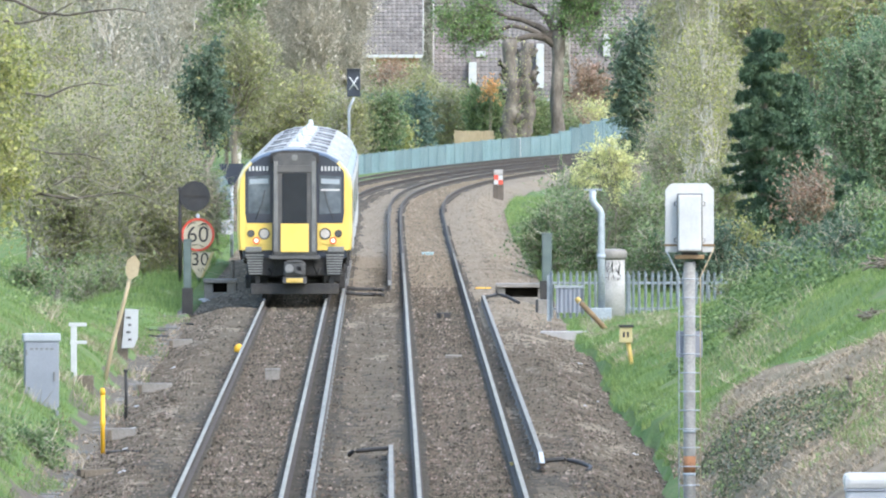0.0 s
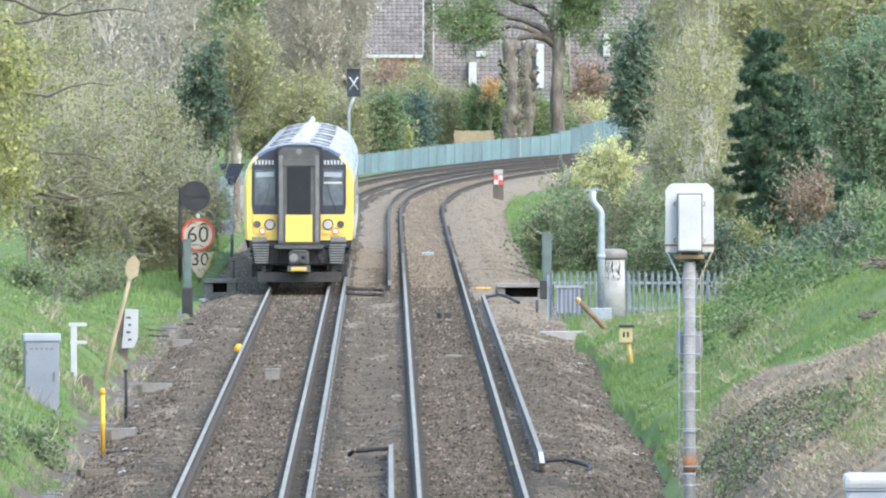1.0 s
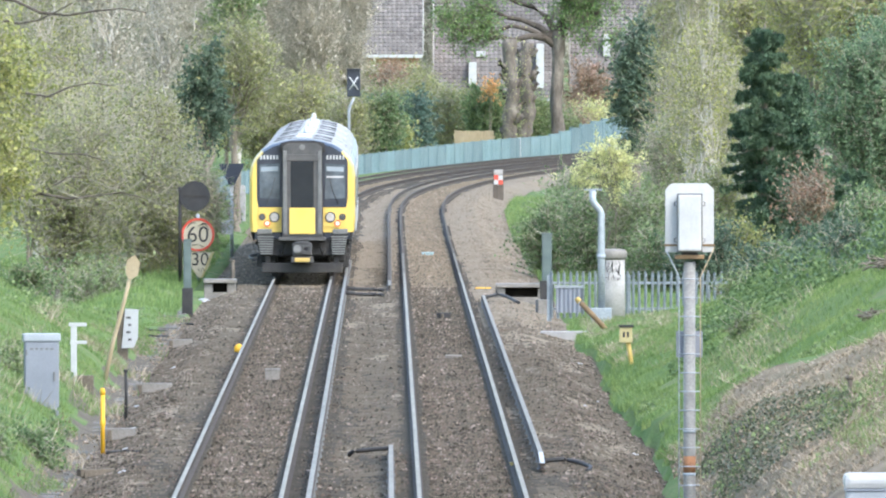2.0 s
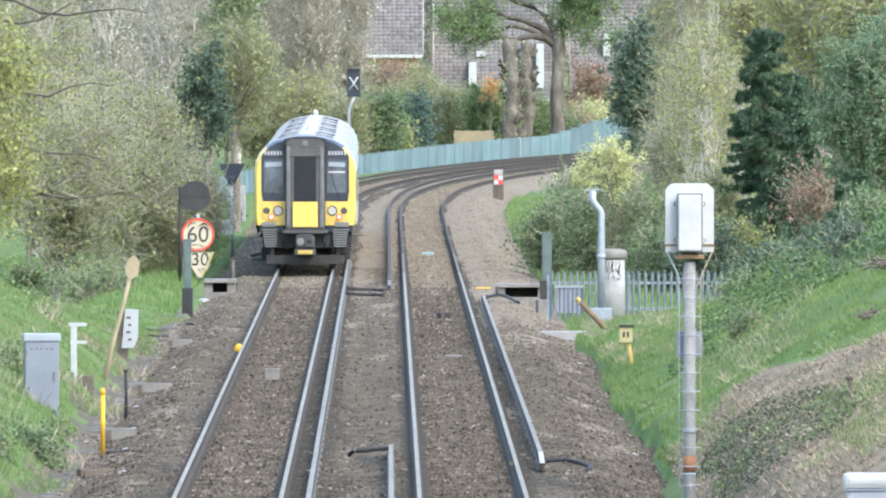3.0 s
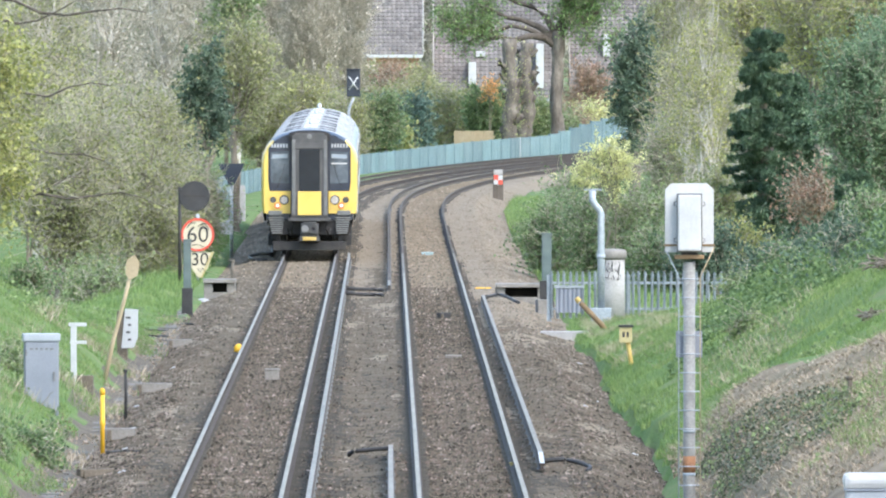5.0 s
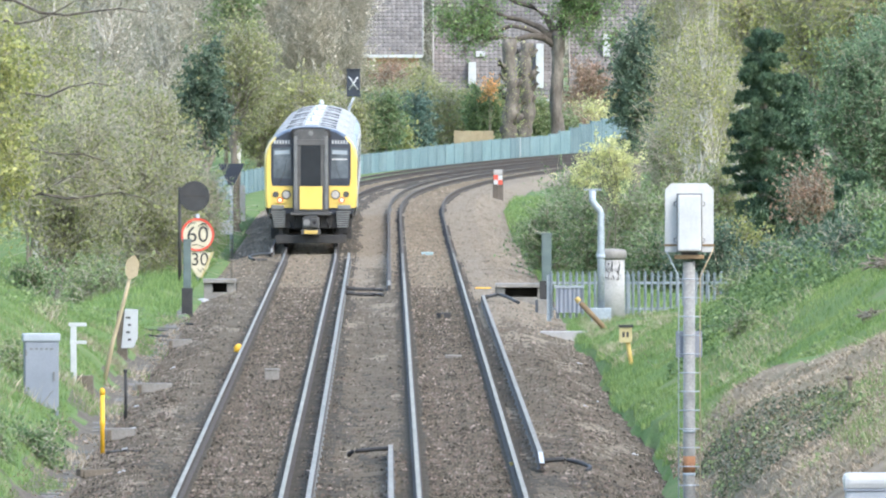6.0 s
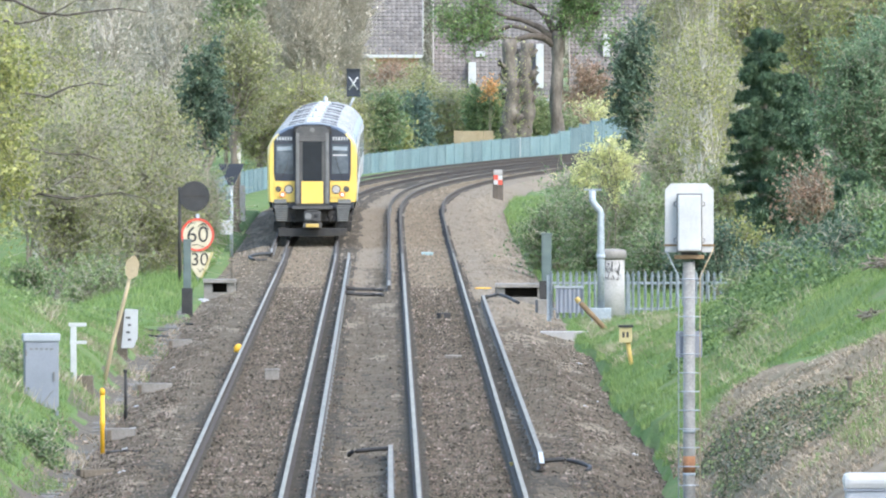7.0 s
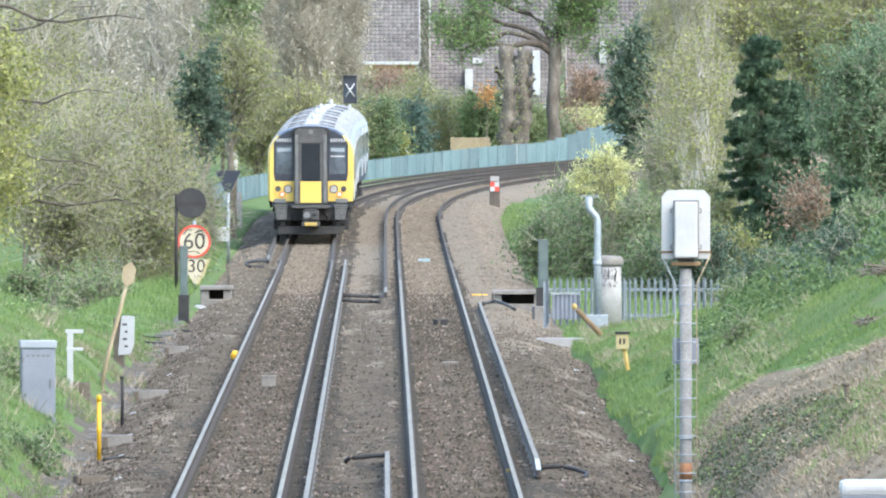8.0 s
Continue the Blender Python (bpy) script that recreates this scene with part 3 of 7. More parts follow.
# ---- the train ----
def body_section(shrink=0.0, z0=0.98):
    """half outline of a carriage, from the sole bar up to the middle of the roof"""
    pts = [(1.30, z0), (1.37, 1.25), (1.40, 1.6), (1.40, 2.75), (1.36, 3.0), (1.26, 3.2), (1.08, 3.4), (0.8, 3.56), (0.45, 3.66), (0.0, 3.70)]
    return [(x * (1 - shrink), z0 + (z - z0) * (1 - shrink * 0.45)) for x, z in pts]


def shell(rings, lo, hi):
    """skin from outline points lo..hi of each (y, shrink), both sides"""
    V, Fs = [], []
    full = None
    for y, sh in rings:
        half = body_section(sh)[lo:hi]
        full = [(x, z) for x, z in half] + [(-x, z) for x, z in half[::-1] if not (hi == 10 and x == 0)]
        V += [(x, y, z) for x, z in full]
    n = len(full)
    for i in range(len(rings) - 1):
        for k in range(n - 1):
            if hi < 10 and k == hi - lo - 1:
                continue
            Fs.append((i * n + k, i * n + k + 1, (i + 1) * n + k + 1, (i + 1) * n + k))
    return V, Fs, n


def wheelset():
    bm = bmesh.new()
    prof = [(0.0, 0.07), (0.07, 0.07), (0.66, 0.07), (0.68, 0.40), (0.70, 0.455), (0.73, 0.455), (0.735, 0.425), (0.81, 0.415), (0.81, 0.36), (0.80, 0.12), (0.92, 0.1), (0.92, 0.0)]
    n = 20
    for sg in (-1, 1):
        rg = [[bm.verts.new((sg * x, r * math.cos(2 * math.pi * k / n), r * math.sin(2 * math.pi * k / n))) for k in range(n)] for x, r in prof if r > 0]
        for a, b in zip(rg, rg[1:]):
            for k in range(n):
                bm.faces.new((a[k], a[(k + 1) % n], b[(k + 1) % n], b[k]))
        bm.faces.new(rg[-1])
    bmesh.ops.recalc_face_normals(bm, faces=bm.faces)
    return bm


WHEELS = []


def bogie(parent, y):
    b = part("bogie", boxes((-1.12, -0.95, -1.75, 1.75, 0.45, 0.68), (0.95, 1.12, -1.75, 1.75, 0.45, 0.68), (-1.1, 1.1, -0.25, 0.25, 0.5, 0.8),
                            (-1.22, -0.98, -1.5, -1.0, 0.28, 0.6), (0.98, 1.22, -1.5, -1.0, 0.28, 0.6), (-1.22, -0.98, 1.0, 1.5, 0.28, 0.6), (0.98, 1.22, 1.0, 1.5, 0.28, 0.6),
                            (-1.2, -1.0, -0.5, 0.5, 0.7, 0.95), (1.0, 1.2, -0.5, 0.5, 0.7, 0.95), bevel=0.02), M["gear"], parent, "dark grimy steel bogie frame")
    b.location = (0, y, 0)
    for yy in (-1.25, 1.25):
        w = part("wheelset", wheelset(), M["gear"], b, "steel wheels on an axle")
        w.location = (0, yy, 0.455)
        WHEELS.append((w, yy))


def carriage(tail):
    L = 20.2
    root = empty("railway_carriage", pose(0, 0, 0), ("rear carriage with yellow end and lit red tail lamps" if tail else
                 "grey-blue passenger train carriage with pale ribbed roof"), "railway carriage", "carriages of the train")
    y0 = 0.55 if tail else 0.0
    # sides below the gutter, split by colour
    V, Fs, n = shell([(y0, 0.0), (L / 2, 0.0), (L, 0.0)], 0, 3)
    raw("lower_side", V, Fs, M["train_blue"], root, "dark blue lower body side")
    V, Fs, n = shell([(y0, 0.0), (L / 2, 0.0), (L, 0.0)], 2, 6)
    raw("upper_side", V, Fs, M["train_side"], root, "grey-blue body side")
    V, Fs, n = shell([(y0 - (0.12 if tail else 0), 0.012 if tail else 0.0), (y0 + 0.2, 0.0)] + [(y0 + 0.2 + (L - y0 - 0.2) * i / 12, 0.0) for i in range(1, 13)], 5, 10)
    roof = raw("roof", V, Fs, M["train_roof"], root, "pale grey ribbed roof", smooth=True)
    # ends
    for y, cap in ((y0 + 0.02, not tail), (L - 0.01, True)):
        if cap:
            half = body_section(0.004)
            part("end_wall", plate([(x, z) for x, z in half] + [(-x, z) for x, z in half[::-1][1:]], y, y + 0.05), M["navy"], root)
    part("underframe", boxes((-1.25, 1.25, y0 + 0.3, L - 0.3, 0.9, 1.0), (-1.1, 1.1, 6.2, 13.6, 0.35, 0.9), bevel=0.03), M["gear"], root, "dark equipment boxes under the floor")
    # roof ribs and louvres
    specs = []
    for i in range(12):
        yy = y0 + 1.4 + i * 2.6
        if yy > L - 0.4:
            break
        specs.append(yy)
    half = body_section()[5:10]
    arc = [(-x, z) for x, z in half] + [(x, z) for x, z in half[::-1][1:]]
    for yy in specs:
        V, Fs = [], []
        for x, z in arc:
            V += [(x, yy, z + 0.002), (x, yy + 0.03, z + 0.03), (x, yy + 0.07, z + 0.03), (x, yy + 0.1, z + 0.002)]
        for i in range(len(arc) - 1):
            for q in range(3):
                Fs.append((4 * i + q, 4 * i + q + 1, 4 * i + 5 + q, 4 * i + 4 + q))
        raw("roof_rib", V, Fs, M["train_roof"], roof)
    for yy in (3.5, 12.5):
        for sg in (-1, 1):
            bm = bmesh.new()
            box(bm, -0.24, 0.24, -1.1, 1.1, -0.03, 0.022, 0.008, pose(sg * 0.52, yy, 3.66, 0, sg * 11, 0))
            part("roof_louvre", bm, M["roof_dark"], roof, "dark roof louvre")
        part("roof_hatch", boxes((-0.2, 0.2, yy + 1.4, yy + 6.4, 3.68, 3.725), bevel=0.03), M["roof_white"], roof, "white roof hatch panel")
    part("aerial_dome", tube([(0, L - 1.2, 3.69), (0, L - 1.2, 3.8), (0, L - 1.2, 3.88), (0, L - 1.2, 3.92)], [0.09, 0.085, 0.06, 0.02], 12), M["roof_white"], roof)
    # windows and doors
    for sg in (-1, 1):
        xs = (1.385, 1.409) if sg > 0 else (-1.409, -1.385)
        for y in (2.0, 3.9, 7.6, 9.3, 11.0, 14.8, 16.6, 18.3):
            part("side_window", boxes((xs[0], xs[1], y - 0.65, y + 0.65, 1.9, 2.7), bevel=0.008), M["glass_dark"], root)
        for y in (5.9, 12.9):
            d = part("side_door", boxes((xs[0] - 0.004 * sg, xs[1] + 0.006 * sg, y - 0.65, y + 0.65, 1.2, 2.95), bevel=0.01), M["white"], root, "pale sliding passenger doors")
            for q in (-0.33, 0.33):
                part("door_glass", boxes((xs[0] + 0.012 * sg, xs[1] + 0.012 * sg, y + q - 0.22, y + q + 0.22, 1.8, 2.7), bevel=0.008), M["glass_dark"], d)
    bogie(root, 3.6)
    bogie(root, 16.6)
    if tail:
        cab_end(root)
    return root


def cab_end(root):
    # yellow shell round the end
    V, Fs, n = shell([(0.0, 0.055), (0.05, 0.03), (0.16, 0.012), (0.56, 0.0)], 1, 7)
    Fs += [tuple(range(n))]
    mask = raw("yellow_end", V, Fs, M["yellow"], root, "yellow painted end of the carriage", smooth=False)
    # dark brow above the windscreens
    half = body_section(0.05)
    brow = [(x, z) for x, z in half if z > 3.05]
    brow = [(1.16, 1.9), (1.2, 2.15), (1.2, 3.0)] + brow
    part("brow", plate([(x, z) for x, z in brow] + [(-x, z) for x, z in brow[::-1][1:]], -0.012, 0.06), M["navy"], root, "dark navy windscreen surround")
    V, Fs, n = shell([(-0.01, 0.05), (0.2, 0.006), (0.45, -0.004)], 6, 10)
    raw("brow_top", V, Fs, M["navy"], root, "dark edge of the roof above the cab", smooth=True)
    for sg in (-1, 1):
        w = part("windscreen", plate([(sg * 0.6, 2.12), (sg * 1.12, 2.14), (sg * 1.13, 3.02), (sg * 0.6, 3.06)], -0.026, -0.006, 0.004), M["glass_pale"], root, "reflecting cab windscreen")
        part("blind", plate([(sg * 0.64, 2.86), (sg * 1.09, 2.84), (sg * 1.09, 2.96), (sg * 0.64, 2.98)], -0.031, -0.027), M["train_side"], w)
        if sg > 0:
            # solid white bar stands in for a reflection on this windscreen
            part("sun_strip", plate([(0.64, 2.68), (1.09, 2.68), (1.09, 2.725), (0.64, 2.725)], -0.031, -0.027), M["white"], w, "white bar painted as a reflection in the glass")
        part("wiper", tube([(sg * 0.95, -0.04, 1.98), (sg * 0.8, -0.045, 2.35), (sg * 0.72, -0.04, 2.7)], 0.007, 6), M["rubber"], w)
        for k in range(6):
            x = sg * 0.875 + (k - 2.5) * 0.085
            part("fleet_marking", boxes((x - 0.024, x + 0.024, -0.018, -0.0125, 3.165, 3.275)), M["white"], root)
        # lamp panel
        part("lamp_panel", plate([(sg * 0.55, 1.4), (sg * 0.55, 1.88), (sg * 1.17, 1.88), (sg * 1.17, 1.48), (sg * 1.0, 1.36)], -0.03, 0.03, 0.008), M["yellow"], root, "yellow lamp panel")
        lamp = part("headlamp", ring(0.11, 0.14, -0.05, -0.03, sg * 0.74, 1.64), M["black_paint"], root, "unlit round headlamp")
        part("lens", disc(0.112, -0.045, -0.03, sg * 0.74, 1.64), M["lamp_glass"], lamp)
        lamp = part("marker_lamp", ring(0.07, 0.09, -0.05, -0.03, sg * 1.06, 1.645), M["black_paint"], root, "unlit small marker lamp")
        part("lens", disc(0.072, -0.045, -0.03, sg * 1.06, 1.645), M["gangway"], lamp)
        lamp = part("tail_lamp", ring(0.05, 0.085, -0.052, -0.03, sg * 0.93, 1.475), M["red_paint"], root, "lit red tail lamp")
        part("lens", disc(0.056, -0.05, -0.03, sg * 0.93, 1.475), M["tail_red"], lamp)
        # apron below and ribbed anti-climber
        part("apron", boxes((sg * 0.9 - 0.36, sg * 0.9 + 0.36, 0.05, 0.4, 1.05, 1.37), bevel=0.03), M["navy"], root)
        base = part("anti_climber", plate([(sg * 0.8, 0.64), (sg * 1.1, 0.64), (sg * 1.19, 1.17), (sg * 0.76, 1.17)], -0.02, 0.3, 0.015), M["gear"], root, "grey ribbed anti-climb block")
        for k in range(8):
            z, f = 0.655 + k * 0.064, k / 7
            part("rib", boxes((sg * (0.945 + 0.03 * f) - 0.16 - 0.06 * f, sg * (0.945 + 0.03 * f) + 0.16 + 0.06 * f, -0.05, -0.005, z, z + 0.035), bevel=0.006), M["step_grey"], base)
        part("corner_block", boxes((sg * 1.0 - 0.2, sg * 1.0 + 0.2, -0.03, 0.2, 1.19, 1.33), bevel=0.03), M["step_grey"], root, "grey cast corner block")
        part("hose", tube([(sg * 0.45, 0.05, 1.05), (sg * 0.47, -0.05, 0.85), (sg * 0.55, 0.0, 0.62), (sg * 0.62, 0.1, 0.8)], 0.025, 7), M["rubber"], root)
    # gangway in the middle
    g = part("gangway", plate([(-0.53, 1.12), (0.53, 1.12), (0.55, 1.3), (0.52, 3.5), (0.4, 3.6), (-0.4, 3.6), (-0.52, 3.5), (-0.55, 1.3)], -0.3, 0.1, 0.03), M["gangway"], root, "grey framed end gangway")
    part("gangway_hood", plate([(-0.6, 3.36), (0.6, 3.36), (0.58, 3.6), (0.3, 3.66), (-0.3, 3.66), (-0.58, 3.6)], -0.22, 0.3, 0.03), M["gear"], root, "dark hood over the gangway")
    for sg in (-1, 1):
        part("edge_seal", boxes((sg * 0.46 - 0.05, sg * 0.46 + 0.05, -0.33, -0.29, 1.2, 3.4), bevel=0.012), M["steel"], g)
        part("hood_lamp", disc(0.035, -0.235, -0.215, sg * 0.2, 3.44), M["roof_white"], root)
    part("gangway_door", boxes((-0.3, 0.3, -0.32, -0.29, 1.9, 3.12), bevel=0.01), M["glass_dark"], g, "dark gangway door")
    part("door_panel", boxes((-0.34, 0.34, -0.335, -0.29, 1.2, 1.89), bevel=0.012), M["yellow"], g, "yellow lower gangway door panel")
    part("lintel", boxes((-0.42, 0.42, -0.335, -0.29, 3.13, 3.3), bevel=0.012), M["gangway"], g)
    part("centre_lamp", disc(0.075, -0.33, -0.3, 0, 3.49), M["step_grey"], root, "dull lamp above the gangway")
    part("buffer_beam", boxes((-1.15, 1.15, 0.1, 0.5, 0.62, 1.08), bevel=0.03), M["gear"], root)
    part("sill", boxes((-0.62, 0.62, -0.28, 0.1, 1.02, 1.12), bevel=0.02), M["gangway"], root)
    c = part("coupler", boxes((-0.26, 0.26, -0.45, 0.1, 0.62, 0.96), bevel=0.05), M["gangway"], root, "grey automatic coupler with a round cone")
    part("cone", ring(0.06, 0.13, -0.54, -0.43, 0.11, 0.8), M["gangway"], c)
    part("cone_hole", disc(0.052, -0.47, -0.44, 0.1, 0.8), M["black_paint"], c)
    part("knuckle", disc(0.11, -0.53, -0.43, -0.13, 0.8, 20, 0.02), M["step_grey"], c)
    part("top_lug", boxes((-0.2, 0.2, -0.47, -0.2, 0.95, 1.0), bevel=0.015), M["gangway"], c)
    part("yellow_bar", boxes((-0.2, 0.2, -0.47, -0.2, 0.46, 0.57), bevel=0.02), M["yellow_old"], c, "yellow electrical coupler cover")
    part("box", boxes((-0.29, 0.29, -0.44, 0.05, 0.44, 0.6), bevel=0.02), M["gangway"], c)
    part("deflector", boxes((-1.07, 1.07, 0.05, 0.35, 0.17, 0.43), bevel=0.03), M["gear"], root, "dark grey track deflector beam")
    for sg in (-1, 1):
        part("deflector_bracket", boxes((sg * 0.9 - 0.06, sg * 0.9 + 0.06, 0.1, 0.5, 0.4, 0.7)), M["gear"], root)


# distance along the line of the train's tail, as a cubic in seconds
TAIL = (346.76, 17.850, -1.3625, 0.11828)


def tail_at(t):
    return TAIL[0] + TAIL[1] * t + TAIL[2] * t * t + TAIL[3] * t ** 3


def car_pose(front, k):
    a, _ = on_line(front + 20.4 * k + 3.6, U_LEFT)
    b, _ = on_line(front + 20.4 * k + 16.6, U_LEFT)
    d = (b - a).normalized()
    yaw = math.degrees(math.atan2(d.x, d.y))
    pitch = math.degrees(math.asin(d.z))
    o = a - d * 3.6
    return pose(o.x, o.y, o.z, pitch, 0, -yaw)


CARS = [carriage(True)]
CARS.append(carriage(False))
for _k in (2, 3):
    _car = copy_thing(CARS[1], pose(0, 0, 0))
    CARS.append(_car)
    for _o in _car.children_recursive:
        if _o.name.startswith("wheelset"):
            WHEELS.append((_o, _o.location.y))


ground()
track_bed()
stones()
track(U_LEFT, "railway track with rusty rails and polished heads, carrying the train")
track(U_RIGHT, "empty railway track with rusty rails and polished heads")
conductor_rail(U_LEFT + 1.15, -60, 421, ramp0=False)
conductor_rail(U_LEFT - 1.15, 424, 700)
conductor_rail(U_RIGHT - 1.15, -60, 226, ramp0=False)
conductor_rail(U_RIGHT - 1.15, 369, 800)
conductor_rail(U_RIGHT + 1.15, 217, 353, tip=True)


# ---- plants ----
def tubes(P, R, n):
    """many tapered tubes at once: P (N, p, 3), R (N, p)"""
    N, p = R.shape
    D = np.zeros_like(P)
    D[:, 1:-1] = P[:, 2:] - P[:, :-2]
    D[:, 0], D[:, -1] = P[:, 1] - P[:, 0], P[:, -1] - P[:, -2]
    D /= np.linalg.norm(D, axis=-1, keepdims=True) + 1e-9
    ref = np.where(np.abs(D[..., 2:3]) < 0.9, np.array([0, 0, 1.0]), np.array([1.0, 0, 0]))
    U = np.cross(D, ref)
    U /= np.linalg.norm(U, axis=-1, keepdims=True) + 1e-9
    W = np.cross(D, U)
    a = np.arange(n) * 2 * np.pi / n
    V = P[:, :, None] + R[:, :, None, None] * (U[:, :, None] * np.cos(a)[:, None] + W[:, :, None] * np.sin(a)[:, None])
    k = np.arange(n)
    q = np.stack([k, (k + 1) % n, (k + 1) % n + n, k + n], -1)
    Q = (q[None, None] + (np.arange(p - 1) * n)[None, :, None, None] + (np.arange(N) * p * n)[:, None, None, None]).reshape(-1, 4)
    return V.reshape(-1, 3), Q


def leaves(C, a, b, rng, droop=0.0):
    """diamond-shaped leaves at C, a long and b wide"""
    n = len(C)
    u = rng.normal(size=(n, 3))
    u[:, 2] -= droop * 2
    u /= np.linalg.norm(u, axis=1, keepdims=True)
    w = np.cross(u, rng.normal(size=(n, 3)))
    w /= np.linalg.norm(w, axis=1, keepdims=True)
    s = rng.uniform(0.6, 1.3, (n, 1))
    V = np.stack([C - u * a * s / 2, C + w * b * s / 2, C + u * a * s / 2, C - w * b * s / 2], 1)
    return V.reshape(-1, 3), np.arange(4 * n).reshape(n, 4)


def tree(name, x, y, base, top, low, r, leaf, n_leaf, size=0.11, clumps=60, trunk=0.14, bark="bark", twigs=14, seed=1, label="", lean=0.0, stems=1, droop=0.0,
         spread=0.42, twig_len=0.75, ry=None, category="tree", upright=0.35, tw=0.009):
    """a tapered trunk, limbs to uneven clumps, twigs and single leaves"""
    rng = np.random.default_rng(seed)
    h = top - base
    root = empty(name, pose(x, y, base - 0.1), label, category)
    zl = low - base
    zc, rz = (h + zl) / 2, (h - zl) / 2
    # clump centres in an uneven ellipsoid
    v = rng.normal(size=(clumps, 3))
    v /= np.linalg.norm(v, axis=1, keepdims=True)
    rad = rng.uniform(0.25, 1.0, clumps) ** 0.5 * rng.uniform(0.72, 1.12, clumps)
    C = v * rad[:, None] * np.array([r, ry or r, rz]) * 0.86 + np.array([lean, 0, zc])
    # trunks
    Pt, Rt = [], []
    tops = []
    for i in range(stems):
        off = rng.normal(0, 0.12 * r, 2) if stems > 1 else np.zeros(2)
        end = np.array([lean + rng.normal(0, 0.25 * r) if stems > 1 else lean, rng.normal(0, 0.2 * r) if stems > 1 else 0, h * rng.uniform(0.78, 0.95)])
        st = np.array([off[0], off[1], 0.0])
        k = np.linspace(0, 1, 9)[:, None]
        pts = st + (end - st) * k + rng.normal(0, 0.02 * h, (9, 3)) * np.array([1, 1, 0.1]) * np.sin(k * np.pi)
        Pt.append(pts)
        f = 1.0 / stems ** 0.4
        Rt.append(np.array([trunk * f * (1.25 - 0.25 * min(q, 1) if q == 0 else 1) * (1 - 0.85 * q / 8) for q in range(9)]))
        tops.append(pts)
    V1, Q1 = tubes(np.array(Pt), np.array(Rt), 9)
    # limbs
    L, LR = [], []
    for c in C:
        pts = tops[rng.integers(stems)]
        zz = max(0.15 * h, c[2] - np.hypot(c[0] - lean, c[1]) * rng.uniform(0.5, 1.2) - 0.1 * h)
        i = int(np.clip(np.searchsorted(pts[:, 2], zz), 1, 7))
        a = pts[i]
        k = np.linspace(0, 1, 6)[:, None]
        mid = a + (c - a) * k
        mid[:, 2] += (np.sin(k[:, 0] * np.pi) * rng.uniform(-0.1, 0.25) * np.linalg.norm(c - a) * (upright * 2))
        mid[1:5] += rng.normal(0, 0.05 * np.linalg.norm(c - a), (4, 3))
        L.append(mid)
        r0 = trunk * 0.32 * (1 - 0.07 * i)
        LR.append(np.linspace(r0, 0.012, 6))
    V2, Q2 = tubes(np.array(L), np.array(LR), 5)
    fast("trunk", V1, Q1, M[bark], root)
    tagged(fast("limbwork", V2, Q2, M[bark], root), kind="stuff")
    # twigs
    ends = None
    if twigs:
        T = np.repeat(C, twigs, 0)
        d = rng.normal(size=T.shape)
        d[:, 2] += upright - droop
        d /= np.linalg.norm(d, axis=1, keepdims=True)
        ln = twig_len * rng.uniform(0.5, 1.4, (len(T), 1))
        st = T + rng.normal(0, 0.15, T.shape)
        md = st + d * ln * 0.55 + rng.normal(0, 0.06, T.shape)
        en = st + d * ln + rng.normal(0, 0.1, T.shape) - np.array([0, 0, droop]) * ln * 0.5
        V3, Q3 = tubes(np.stack([st, md, en], 1), np.tile([tw, tw * 0.7, tw * 0.35], (len(T), 1)), 3)
        tagged(fast("branchwork", V3, Q3, M["twig"], root), kind="stuff")
        ends = (st, en)
    if n_leaf:
        per = rng.integers(0, len(C), n_leaf)
        w = rng.uniform(0.5, 1.4, len(C))
        P = C[per] + rng.normal(0, spread, (n_leaf, 3)) * w[per][:, None] * np.array([1, 1, 0.85])
        if ends is not None:
            k = rng.integers(0, len(ends[0]), n_leaf)
            f = rng.uniform(0.3, 1.05, (n_leaf, 1))
            Pw = ends[0][k] * (1 - f) + ends[1][k] * f + rng.normal(0, 0.05, (n_leaf, 3))
            P = np.where(rng.random((n_leaf, 1)) < 0.7, Pw, P)
        V4, Q4 = leaves(P, size * 1.3, size * 0.8, rng, droop)
        tagged(fast("crown", V4, Q4, M[leaf], root), kind="stuff")
    return root


